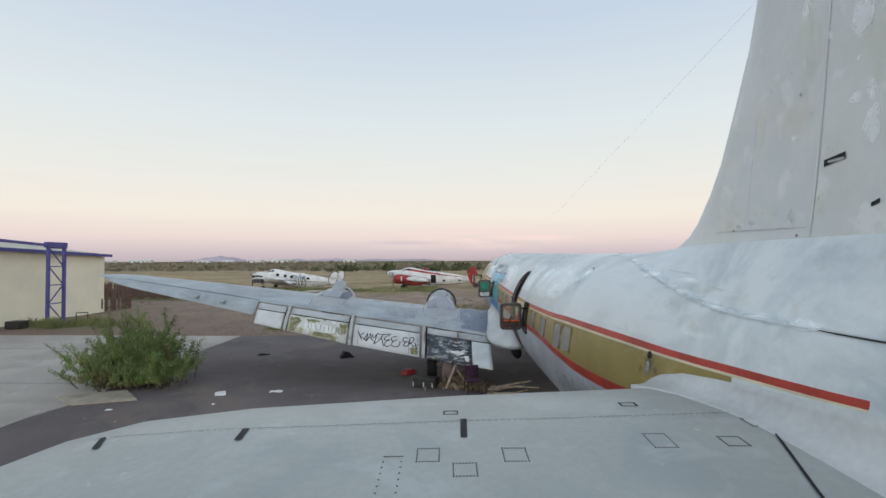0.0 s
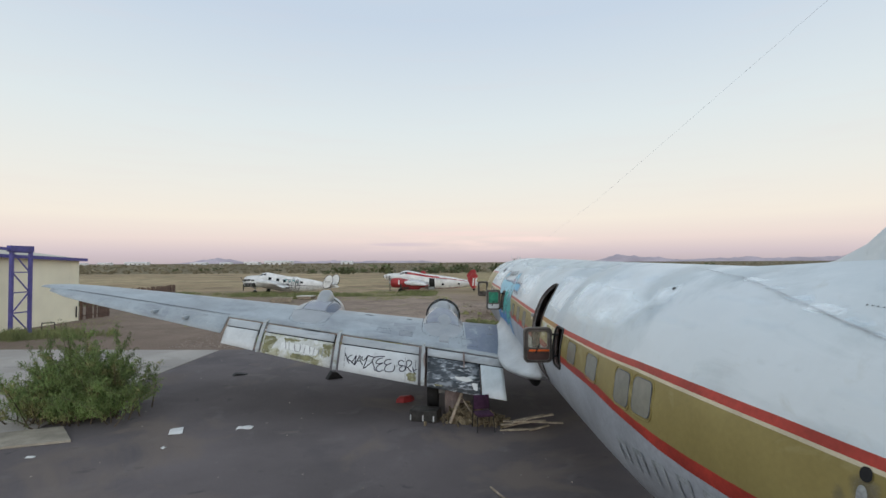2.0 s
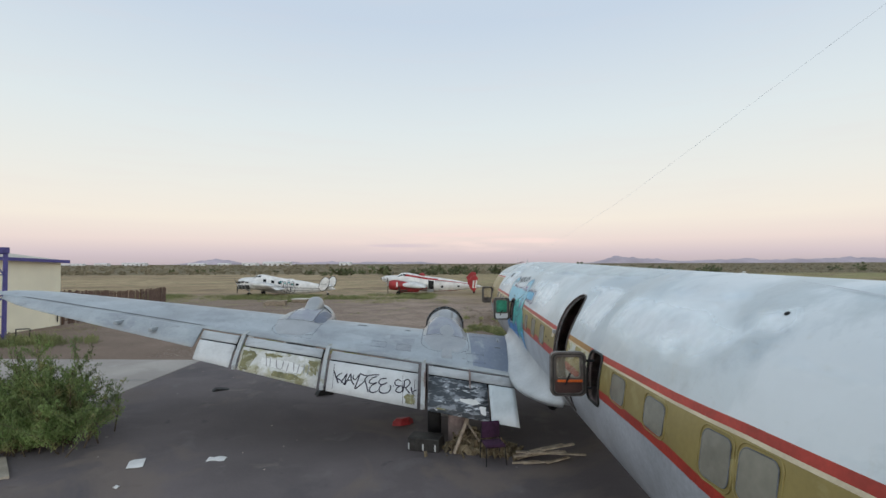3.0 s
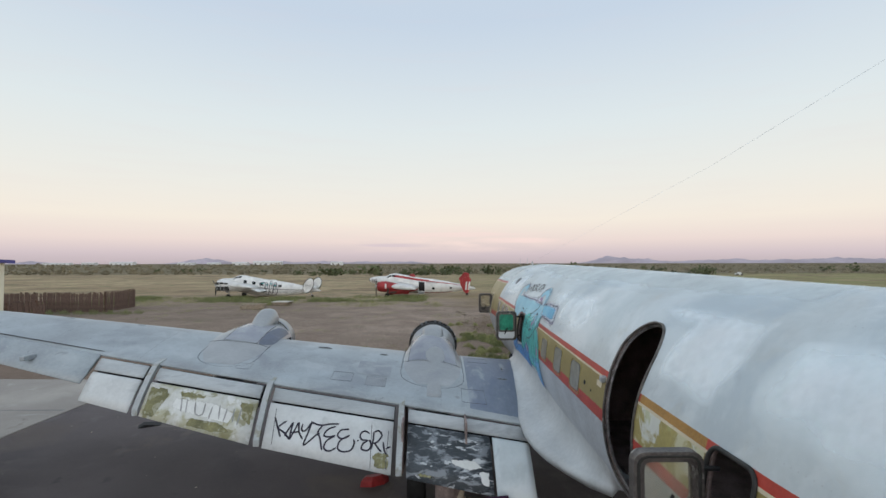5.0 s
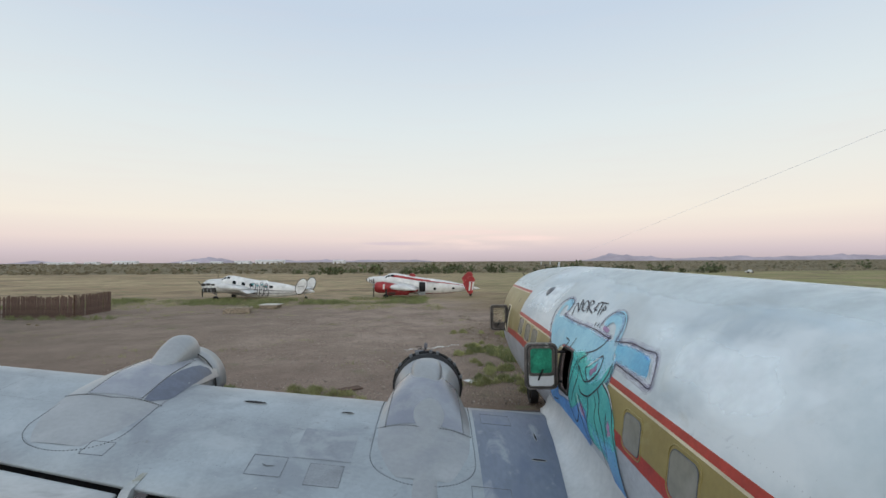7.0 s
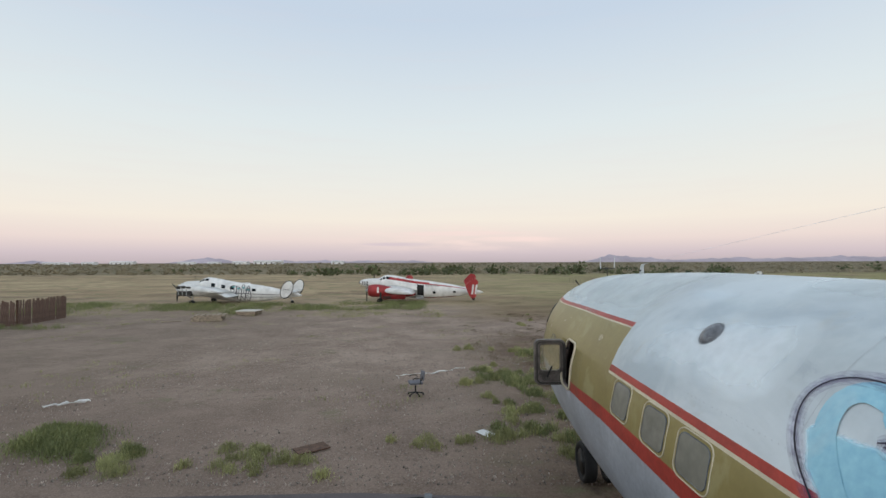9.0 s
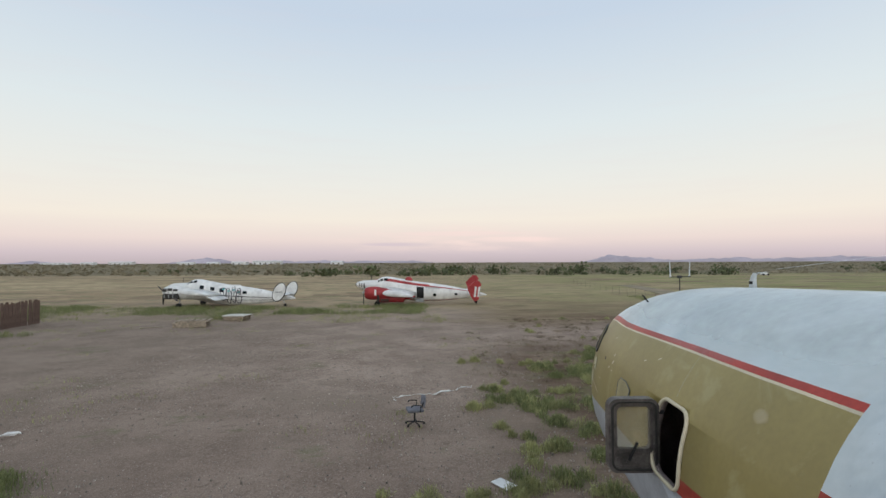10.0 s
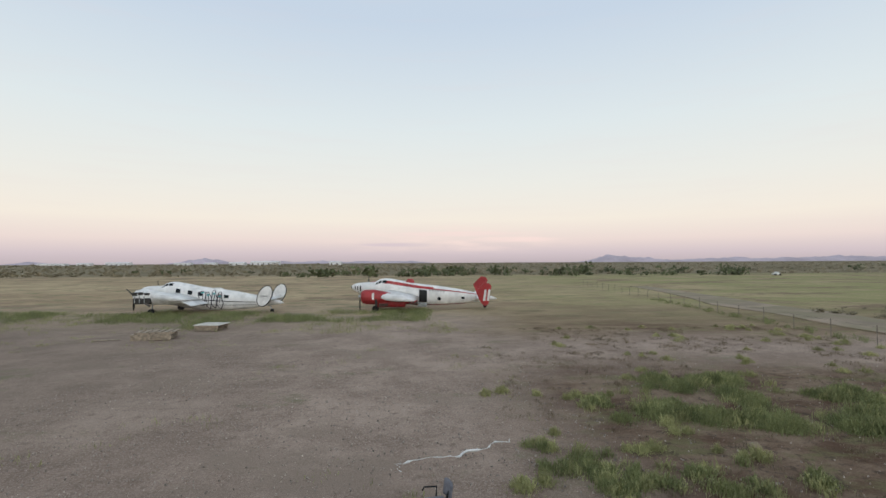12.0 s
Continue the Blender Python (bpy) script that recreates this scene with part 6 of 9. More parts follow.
for wide, off in ((0.12, 0.0072), (0.06, 0.0076)):
    sprayed("graffiti_mist", LINES, wide, M["violet_haze"], off, "violet spray mist along the outlines")
sprayed("graffiti_outline", LINES, 0.013, M["spray_dark"], 0.008, "thin dark outline of the sprayed figure")
sprayed("graffiti_outline", INNER_LINES, 0.024, M["spray_dark"], 0.0082, "dark sprayed outlines")
sprayed("graffiti_outline", LEG_LINES, 0.022, M["spray_dark"], 0.0083, "dark sprayed outlines of the legs")
sprayed("graffiti_glint", [[(18.27, 31.6), (18.17, 25.6)], [(19.82, 17.2), (19.5, 23.6)], [(20.09, 2.7), (19.99, -2.1), (19.85, -5.1)], [(19.16, 15.7), (18.92, 13.2), (18.76, 9.0)]], 0.02, M["panel"], 0.0086)
sprayed("graffiti_tag", [[(21.39, 35.2), (21.53, 43.2), (21.21, 38.5), (21.45, 46.2), (21.13, 40.9)], [(21.18, 40.6), (21.25, 46.1), (21.06, 44.7), (20.98, 40.1), (21.18, 40.6)], [(20.85, 39.7), (21.07, 47.0), (20.9, 46.2), (20.94, 43.0), (20.65, 40.3)], [(20.6, 41.2), (20.75, 47.4)], [(20.69, 48.1), (20.71, 43.3), (20.55, 42.7)], [(20.41, 40.3), (20.59, 48.0)], [(20.7, 47.7), (20.39, 48.1)], [(20.33, 40.6), (20.43, 46.3), (20.3, 44.3), (20.42, 43.8)], [(20.23, 34.5), (20.26, 36.9)], [(20.14, 35.1), (20.14, 37.2)]], 0.026, M["spray_dark"], 0.0062, "scrawled dark spray strokes")["kind"] = "stuff"
# fresher white sprayed over the old coat in patches
for pts, soft in (([(14.9, 52.0), (13.84, 57.3), (12.8, 56.7), (12.7, 41.7), (12.8, 31.1), (12.7, 24.9), (13.85, 24.9), (13.85, 47.0), (14.5, 49.5)], 0.2), ([(12.4, 52.0), (12.05, 56.0), (10.4, 57.4), (9.4, 48.0), (9.8, 30.0), (11.0, 24.9), (12.42, 25.2), (12.5, 39.1)], 0.4),
                  ([(19.3, 47.0), (18.45, 49.5), (16.78, 50.4), (16.2, 41.4), (16.46, 27.2), (17.02, 24.2), (17.94, 25.2), (18.0, 35.5), (18.9, 37.0), (19.2, 41.0)], 0.4), ([(24.6, 44.0), (23.6, 56.0), (22.6, 60.0), (22.5, 42.0), (22.6, 30.0), (24.6, 27.0)], 0.4)):
    fill("overspray_patch", pts, M["soft_white"], airliner, 0.0035, "fresher white overspray", soft, None, (1.0, 0.0303), 0.12)


# strokes on the flap
def on_flap(u, k, off=0.0):
    fv, fz, rv, rz = lerp_table(FLAP, abs(u))
    d = Vector((0, rv - fv, rz - fz))
    n = Vector((0, -d.z, d.y)).normalized()
    n = n if n.z > 0 else -n
    thick = lerp_table([(0, 0.5), (0.15, 1.15), (0.4, 1.0), (0.7, 0.6), (1.0, 0.12)], k)[0] * 0.05
    return Vector((u, fv, fz)) + d * k + n * (thick + off)


bm = bmesh.new()
TAG = [[(-6.93, 0.32), (-6.85, 0.51), (-6.76, 0.71)], [(-6.69, 0.36), (-6.83, 0.53), (-6.7, 0.61), (-6.58, 0.73)], [(-6.69, 0.68), (-6.6, 0.46), (-6.56, 0.37), (-6.58, 0.57), (-6.58, 0.73)], [(-6.58, 0.73), (-6.49, 0.46), (-6.45, 0.35), (-6.42, 0.54), (-6.33, 0.67)], [(-6.58, 0.59), (-6.41, 0.53)], [(-6.37, 0.36), (-6.38, 0.48), (-6.31, 0.5), (-6.2, 0.3)],
       [(-6.2, 0.3), (-6.25, 0.54), (-6.3, 0.78), (-6.19, 0.67), (-6.08, 0.53), (-6.02, 0.49)], [(-6.22, 0.29), (-6.04, 0.33), (-5.84, 0.27), (-5.68, 0.24)], [(-5.99, 0.33), (-6.06, 0.47), (-6.01, 0.58), (-5.94, 0.81)]]
TAG_END = [[(-5.73, 0.3), (-5.87, 0.38), (-5.94, 0.52), (-5.83, 0.53), (-5.72, 0.48), (-5.87, 0.61), (-5.91, 0.76), (-5.81, 0.8), (-5.68, 0.71)], [(-5.47, 0.31), (-5.63, 0.36), (-5.68, 0.48), (-5.58, 0.52), (-5.45, 0.43), (-5.62, 0.56), (-5.65, 0.72), (-5.55, 0.76), (-5.4, 0.7), (-5.35, 0.56), (-5.37, 0.49)], [(-5.3, 0.5), (-5.27, 0.5)]]
TAG_LAST = [[(-5.07, 0.33), (-5.17, 0.29), (-5.25, 0.37), (-5.22, 0.47), (-5.09, 0.46), (-5.18, 0.53), (-5.21, 0.64), (-5.09, 0.65), (-5.03, 0.55), (-5.07, 0.44)], [(-5.0, 0.28), (-5.0, 0.45), (-5.03, 0.62)], [(-5.01, 0.3), (-4.91, 0.24), (-4.84, 0.32), (-4.92, 0.46), (-5.0, 0.5)], [(-4.97, 0.49), (-4.87, 0.6), (-4.83, 0.62)], [(-4.81, 0.44), (-4.78, 0.59), (-4.74, 0.65)], [(-4.76, 0.56), (-4.66, 0.5)]]
for pts in TAG + TAG_END + TAG_LAST:
    stroke(bm, pts, 0.034, 0.004, 0.04, on_flap)
for pts in ([(-6.94, 0.08), (-6.9, 0.9)], [(-5.05, 0.1), (-5.02, 0.95)], [(-4.72, 0.2), (-4.74, 0.95)]):
    stroke(bm, pts, 0.01, 0.003, 0.05, on_flap)
stroke(bm, [(-5.94, 0.0), (-5.93, 0.1)], 0.02, 0.004, 0.05, on_flap)
tagged(part("graffiti_tag", bm, M["spray_dark"], airliner, "black sprayed scrawl on the flap"), kind="stuff")
bm = bmesh.new()
for pts in ([(-8.86, 0.3), (-8.8, 0.64)], [(-8.74, 0.3), (-8.7, 0.64)], [(-8.56, 0.34), (-8.5, 0.62), (-8.36, 0.6), (-8.36, 0.32)], [(-8.2, 0.36), (-8.22, 0.66)], [(-8.06, 0.3), (-8.02, 0.62)], [(-7.9, 0.34), (-7.92, 0.66)], [(-7.76, 0.3), (-7.74, 0.62)], [(-7.62, 0.28), (-7.64, 0.66)]):
    stroke(bm, pts, 0.03, 0.004, 0.06, on_flap)
tagged(part("graffiti_tag", bm, M["smear"], airliner, "faded grey sprayed scrawl"), kind="stuff")
# old primer and bare metal showing through the flap paint
PEEL = [([(-5.04, 0.7), (-4.86, 0.58), (-4.7, 0.62), (-4.68, 0.98), (-4.96, 0.99)], "soft_olive"), ([(-4.76, 0.6), (-4.66, 0.5), (-4.66, 0.98), (-4.78, 0.98)], "soft_olive"), ([(-9.58, 0.02), (-9.2, 0.04), (-9.1, 0.3), (-9.3, 0.98), (-9.58, 0.98)], "soft_olive"), ([(-9.0, 0.06), (-8.3, 0.04), (-8.4, 0.24), (-8.9, 0.32)], "soft_olive"), ([(-7.75, 0.04), (-7.36, 0.04), (-7.36, 0.7), (-7.6, 0.5)], "soft_olive"), ([(-8.6, 0.7), (-8.0, 0.66), (-7.6, 0.86), (-8.1, 0.97), (-8.7, 0.97)], "soft_olive"),
        ([(-9.0, 0.3), (-8.2, 0.24), (-7.7, 0.4), (-7.8, 0.7), (-8.6, 0.68), (-9.05, 0.6)], "soft_bare"), ([(-4.3, 0.04), (-3.0, 0.04), (-2.84, 0.18), (-3.4, 0.14), (-4.3, 0.14)], "soft_bare"), ([(-3.6, 0.5), (-3.1, 0.46), (-2.9, 0.6), (-3.2, 0.7), (-3.58, 0.64)], "soft_bare"), ([(-3.1, 0.62), (-2.84, 0.6), (-2.84, 0.96), (-3.02, 0.9)], "soft_bare"), ([(-4.2, 0.82), (-3.8, 0.84), (-3.8, 0.95), (-4.2, 0.96)], "soft_olive")]
for pts, key in PEEL:
    fill("peeling_paint", pts, M[key], airliner, 0.003, "peeling flap paint", 0.06, on_flap, (1.0, 0.9), 0.08)
# faded registration on the lower hull, as bars
for i in range(5):
    v = 9.5 - i * 0.42
    bm = bmesh.new()
    stroke(bm, [(v, -14.5), (v, -25.5)], 0.07, 0.005)
    stroke(bm, [(v - 0.2, -14.5), (v - 0.2, -25.5)], 0.06, 0.005)
    stroke(bm, [(v, -15.5), (v - 0.2, -15.5)], 0.07, 0.0055)
    part("registration_bar", bm, M["faded_bar"], airliner, "faded grey lettering bars")
# hull skin joints
bm = bmesh.new()
for v in [6.0, 9.8, 12.9, 17.6, 22.2, 26.8]:
    stroke(bm, [(v, t) for t in range(24, 90, 8)], 0.003, 0.0022, 0.2)
    stroke(bm, [(v, t) for t in range(-60, -6, 8)], 0.003, 0.0022, 0.2)
tagged(part("skin_joint", bm, M["joint"], airliner), kind="stuff")

# nose: cream line along the chine, pitot, worn spots
bm = bmesh.new()
stroke(bm, [(32.35, 27.0), (31.85, 23.0), (31.38, 19.0), (30.85, 13.0), (30.35, 7.5), (29.75, 5.0), (29.37, 3.2)], 0.018, 0.004)
part("chine_line", bm, M["cream"], airliner)
bm = bmesh.new()
q = skin(31.6, 40.0, 0)
tube(bm, [q, q + Vector((-0.08, 0.03, 0.12))], 0.008, 6)
part("pitot", bm, M["gasket"], airliner)
chips = random.Random(8)
for v, a, w, h in ((29.06, 33.8, 0.03, 0.5), (28.78, 25.5, 0.03, 0.5), (28.75, 21.9, 0.05, 0.8), (28.85, 19.0, 0.03, 0.5), (28.7, 18.2, 0.03, 0.4), (29.28, 10.6, 0.02, 0.4), (27.45, 33.0, 0.04, 0.3), (27.75, 30.0, 0.03, 0.3)):
    decal("paint_chip", [(v + w * math.cos(x) * (0.6 + 0.6 * chips.random()), a - 14 * w * math.cos(x) + h * math.sin(x) * (0.6 + 0.6 * chips.random())) for x in (2 * math.pi * k / 11 for k in range(11))], M["cream"], airliner, 0.003, "", 1)
for v, a, w, h in ((29.9, 15.0, 0.14, 5.0), (30.03, 8.0, 0.12, 3.5)):
    decal("bare_patch", [(v + w * math.cos(x) * (0.55 + 0.7 * chips.random()), a + h * math.sin(x) * (0.55 + 0.7 * chips.random())) for x in (2 * math.pi * k / 26 for k in range(26))], M["chipped"], airliner, 0.003, "pale patch of worn paint", 4)
decal("static_port", round_patch(29.14, 29.2, 20.9, 22.5), M["gasket"], airliner, 0.005, "", 1)
# lock plate and vent by the doorway
decal("lock_plate", round_patch(15.02, 15.2, 10.5, 13.0), M["cream"], airliner, 0.004, "", 1)
decal("vent_hole", round_patch(15.62, 15.7, 6.5, 8.6, 4, 0.45), M["black"], airliner, 0.005, "", 1)
decal("vent_hole", round_patch(15.36, 15.41, 5.6, 7.0, 4, 0.45), M["gasket"], airliner, 0.005, "", 1)


# rows of rivet heads
def rivet_rows(name, rows, place, pitch, r, mt):
    """Low four-sided heads along lines of (a, b) points on a surface."""
    verts, faces = [], []
    for (a0, b0), (a1, b1) in rows:
        n = max(2, int((place(a0, b0, 0.0) - place(a1, b1, 0.0)).length / pitch))
        for i in range(n + 1):
            a, b = a0 + (a1 - a0) * i / n, b0 + (b1 - b0) * i / n
            p = place(a, b, 0.0)
            up = (place(a, b, 0.05) - p).normalized()
            s = up.orthogonal().normalized()
            q = up.cross(s)
            k = len(verts)
            verts += [p + s * r, p + q * r, p - s * r, p - q * r, p + up * r * 0.45]
            faces += [(k, k + 1, k + 4), (k + 1, k + 2, k + 4), (k + 2, k + 3, k + 4), (k + 3, k, k + 4)]
    me = bpy.data.meshes.new(name)
    me.from_pydata(verts, [], faces)
    me.materials.append(mt)
    ob = new(name, me)
    ob.parent = airliner
    return tagged(ob, kind="stuff")


rivet_rows("wing_rivets", [((-u, 21.3), (-u - 0.02, 19.2 + 0.04 * u)) for u in (2.4, 2.95, 5.2, 5.75, 6.35, 7.3, 9.6, 10.2, 11.0, 11.7, 12.4, 13.2, 14.0)] + [((-4.7, v), (-7.7, v + 0.15)) for v in (19.3, 20.3, 21.1)] + [((-9.4, v), (-14.5, v + 0.3)) for v in (19.9, 20.5, 21.1)], wtop, 0.05, 0.006, M["wing_joint"])
rivet_rows("hull_rivets", [((a, t0), (b, t1)) for a, b, t0, t1 in ((9.5, 13.8, 23.5, 22.5), (15.1, 24.0, 22.5, 26.5), (9.5, 24.0, 60.0, 61.0), (25.2, 29.4, 60.0, 62.0), (9.5, 13.8, -9.0, -9.0), (15.1, 18.2, -9.0, -9.0))] + [((v, 26.0), (v, 88.0)) for v in (10.9, 12.9, 17.6, 22.2, 24.9)], skin, 0.06, 0.005, M["joint"])
rivet_rows("fillet_rivets", [((6.9, 60.0), (6.0, 58.5)), ((6.0, 58.5), (5.5, 54.0)), ((6.5, 66.0), (6.45, 60.0))], lambda a, b, off: skin(a, b, 0.016 + off), 0.045, 0.009, M["gasket"])
rivet_rows("tail_rivets", [((-u, 5.0), (-u, 3.4)) for u in (1.9, 2.7, 4.4, 5.0, 5.9)] + [((-6.3, 3.9), (-1.4, 3.6))], ttop, 0.045, 0.004, M["joint"])


# ---- ground ----
def ground_material():
    """Desert dirt: gravel near the ramp, dry grass out on the field, brush country beyond; cover changes over the land in ragged edges."""
    m = bpy.data.materials.new("desert_ground")
    m.use_nodes = True
    n, l = m.node_tree.nodes, m.node_tree.links
    b = n["Principled BSDF"]
    b.inputs["Roughness"].default_value = 0.95
    b.inputs["Specular IOR Level"].default_value = 0.1
    tc = n.new("ShaderNodeTexCoord")
    sep = n.new("ShaderNodeSeparateXYZ")
    l.new(tc.outputs["Object"], sep.inputs[0])

    def noise_at(scale, detail=6, rough=0.6, stretch=(1, 1, 1)):
        mp, t = n.new("ShaderNodeMapping"), n.new("ShaderNodeTexNoise")
        mp.inputs["Scale"].default_value = stretch
        l.new(tc.outputs["Object"], mp.inputs[0])
        l.new(mp.outputs[0], t.inputs["Vector"])
        t.inputs["Scale"].default_value, t.inputs["Detail"].default_value, t.inputs["Roughness"].default_value = scale, detail, rough
        return t.outputs[0]

    def ramp(src, p0, p1, c0=(0, 0, 0), c1=(1, 1, 1)):
        r = n.new("ShaderNodeValToRGB")
        r.color_ramp.elements[0].position, r.color_ramp.elements[1].position = p0, p1
        r.color_ramp.elements[0].color, r.color_ramp.elements[1].color = (*c0, 1), (*c1, 1)
        l.new(src, r.inputs[0])
        return r.outputs[0]

    def math_node(op, a, b_):
        k = n.new("ShaderNodeMath")
        k.operation = op
        for i, x in enumerate((a, b_)):
            if isinstance(x, (int, float)):
                k.inputs[i].default_value = x
            else:
                l.new(x, k.inputs[i])
        return k.outputs[0]

    def mix(fac, a, b_):
        k = n.new("ShaderNodeMixRGB")
        l.new(fac, k.inputs[0])
        for i, x in ((1, a), (2, b_)):
            if isinstance(x, tuple):
                k.inputs[i].default_value = (*x, 1)
            else:
                l.new(x, k.inputs[i])
        return k.outputs[0]

    def step(axis, at, wide, wobble):
        """0 to 1 across a line, broken up by noise."""
        k = math_node("ADD", sep.outputs[axis], math_node("MULTIPLY", math_node("SUBTRACT", noise_at(0.06, 8, 0.65), 0.5), wobble))
        mr = n.new("ShaderNodeMapRange")
        mr.inputs[1].default_value, mr.inputs[2].default_value = at - wide, at + wide
        l.new(k, mr.inputs[0])
        return mr.outputs[0]

    gravel = mix(ramp(noise_at(0.3, 9, 0.7), 0.4, 0.6), (0.21, 0.152, 0.117), (0.355, 0.268, 0.21))
    gravel = mix(ramp(noise_at(14.0, 4, 0.7), 0.45, 0.75), gravel, (0.39, 0.315, 0.26))
    gravel = mix(ramp(noise_at(2.2, 7, 0.75), 0.54, 0.68), gravel, (0.18, 0.133, 0.104))
    gravel = mix(ramp(noise_at(0.12, 9, 0.75, (1.0, 1.4, 1)), 0.52, 0.62), gravel, (0.265, 0.205, 0.16))
    gravel = mix(math_node("MULTIPLY", math_node("SUBTRACT", 1.0, step("X", -12, 6, 12)), 0.4), gravel, (0.17, 0.13, 0.098))
    gravel = mix(math_node("MULTIPLY", math_node("SUBTRACT", 1.0, step("Y", 38, 6, 10)), 0.5), gravel, (0.175, 0.125, 0.098))
    weedy = mix(ramp(noise_at(0.2, 9, 0.75, (0.8, 1.2, 1)), 0.43, 0.57), (0.098, 0.058, 0.038), (0.215, 0.155, 0.108))
    weedy = mix(ramp(noise_at(0.4, 8, 0.7, (1, 1.6, 1)), 0.52, 0.62), weedy, (0.14, 0.122, 0.062))
    weedy = mix(ramp(noise_at(2.4, 7, 0.75), 0.53, 0.64), weedy, (0.07, 0.05, 0.037))
    near = mix(math_node("MULTIPLY", step("X", 2.5, 2.5, 7.0), math_node("SUBTRACT", 1.0, step("Y", 52, 3, 12))), gravel, weedy)
    rough = mix(ramp(noise_at(0.2, 9, 0.75, (0.5, 1.2, 1)), 0.42, 0.58), (0.135, 0.088, 0.058), (0.25, 0.185, 0.118))
    rough = mix(ramp(noise_at(0.35, 8, 0.7, (0.6, 1.6, 1)), 0.53, 0.63), rough, (0.19, 0.165, 0.085))
    near = mix(math_node("MULTIPLY", step("X", 3.0, 3.0, 8.0), step("Y", 61, 3, 12)), near, rough)
    near = mix(ramp(noise_at(0.22, 10, 0.8, (0.8, 1.2, 1)), 0.58, 0.66), near, (0.18, 0.165, 0.1))
    field = mix(ramp(noise_at(0.05, 10, 0.8, (0.6, 1.0, 1)), 0.44, 0.56), (0.31, 0.225, 0.138), (0.45, 0.345, 0.21))
    field = mix(ramp(noise_at(0.07, 10, 0.8, (0.6, 1.0, 1)), 0.52, 0.58), field, (0.23, 0.165, 0.108))
    field = mix(ramp(noise_at(0.3, 6, 0.75, (0.7, 1.2, 1)), 0.52, 0.6), field, (0.21, 0.2, 0.105))
    green = mix(ramp(noise_at(0.06, 10, 0.8, (0.6, 1.0, 1)), 0.38, 0.53), (0.39, 0.3, 0.18), (0.25, 0.24, 0.105))
    green = mix(ramp(noise_at(0.09, 10, 0.8, (0.6, 1.0, 1)), 0.51, 0.58), green, (0.2, 0.142, 0.095))
    field = mix(step("X", 16, 26, 50), field, green)
    brush = mix(ramp(noise_at(0.03, 8, 0.75, (0.5, 1.5, 1)), 0.4, 0.6), (0.13, 0.115, 0.068), (0.235, 0.19, 0.122))
    col = mix(step("Y", 78, 14, 26), near, field)
    col = mix(step("Y", 222, 14, 40), col, brush)
    fine = noise_at(28.0, 5, 0.75)
    over = n.new("ShaderNodeMixRGB")
    over.blend_type = "OVERLAY"
    over.inputs[0].default_value = 0.8
    l.new(col, over.inputs[1])
    l.new(fine, over.inputs[2])
    l.new(over.outputs[0], b.inputs["Base Color"])
    bp = n.new("ShaderNodeBump")
    bp.inputs["Strength"].default_value, bp.inputs["Distance"].default_value = 0.4, 0.04
    l.new(noise_at(11.0, 8, 0.75), bp.inputs["Height"])
    l.new(bp.outputs[0], b.inputs["Normal"])
    return m


M["ground"] = ground_material()


def ground_sheet():
    """One sheet to the horizon, gently uneven where it is near."""
    bm = bmesh.new()
    xs = [-6000, -1500, -400, -120] + [-60 + 1.5 * i for i in range(81)] + [120, 400, 1500, 6000]
    ys = [-1500, -200, -40] + [-10 + 1.5 * i for i in range(80)] + [130, 200, 400, 1200, 4990]
    vs = []
    for y in ys:
        row = []
        for x in xs:
            z = 0.0
            if -60 <= x <= 60 and 31 < y < 112:
                z = 0.07 * noise.noise((x * 0.35, y * 0.35, 0)) + 0.03 * noise.noise((x * 1.1, y * 1.1, 3))
                z = z * min(1, (y - 31) / 4) - 0.02
            elif y <= 31:
                z = -0.02
            row.append(bm.verts.new((x, y, z)))
        vs.append(row)
    for a, b in zip(vs, vs[1:]):
        for i in range(len(xs) - 1):
            bm.faces.new((a[i], a[i + 1], b[i + 1], b[i]))
    return tagged(part("ground", bm, M["ground"], smooth=True), "flat desert ground of gravel, weeds and dry grass", "ground", kind="structure")


ground_sheet()


def slab(name, pts, z, material, label, cat):
    bm = bmesh.new()
    loft(bm, [[(x, y, zz) for x, y in pts] for zz in (-0.15, z)])
    bmesh.ops.recalc_face_normals(bm, faces=bm.faces)
    return tagged(part(name, bm, material), label, cat, kind="structure")


slab("pavement", [(-70, -30), (-12.04, -30), (-12.04, 14.2), (-11.7, 15.9), (-12.4, 22), (-12.5, 29.2), (-24, 29.5), (-40, 29.3), (-70, 29.4)], 0.03, M["concrete"], "pale old concrete apron beside the ramp", "apron")
slab("ramp", [(-12.02, -30), (45, -30), (45, 29.4), (20, 29.9), (6, 29.3), (-2, 29.8), (-12.48, 29.4), (-12.38, 22), (-11.68, 15.9), (-12.02, 14.2)], 0.012, M["asphalt"], "dark worn asphalt ramp under the airliner", "ramp")
for y in (-6, 2, 10, 18, 25):
    slab("slab_joint", [(-60, y), (-12.6, y), (-12.6, y + 0.04), (-60, y + 0.04)], 0.034, M["seam"], "dirt-filled joint in the concrete", "joint")
slab("track", [(29.4, 44), (35, 44), (36.0, 54), (35.4, 64), (37.0, 74), (36.6, 84), (38.2, 95), (39, 108), (40.5, 126), (37, 126), (35.2, 108), (33.0, 95), (30.2, 84), (30.6, 74), (29.4, 64), (30.0, 54)], 0.05, M["pale_dirt"], "pale dirt track beyond the wire fence", "track")
bm = bmesh.new()
loft(bm, [[(x, y, z) for x, y in ((-12.9, 16.2), (-11.7, 15.3), (-10.0, 15.9), (-11.1, 17.0))] for z in (0.02, 0.075)])
bmesh.ops.recalc_face_normals(bm, faces=bm.faces)
tagged(part("loose_board", bm, M["board"]), "weathered flat board lying on the ramp edge", "board")


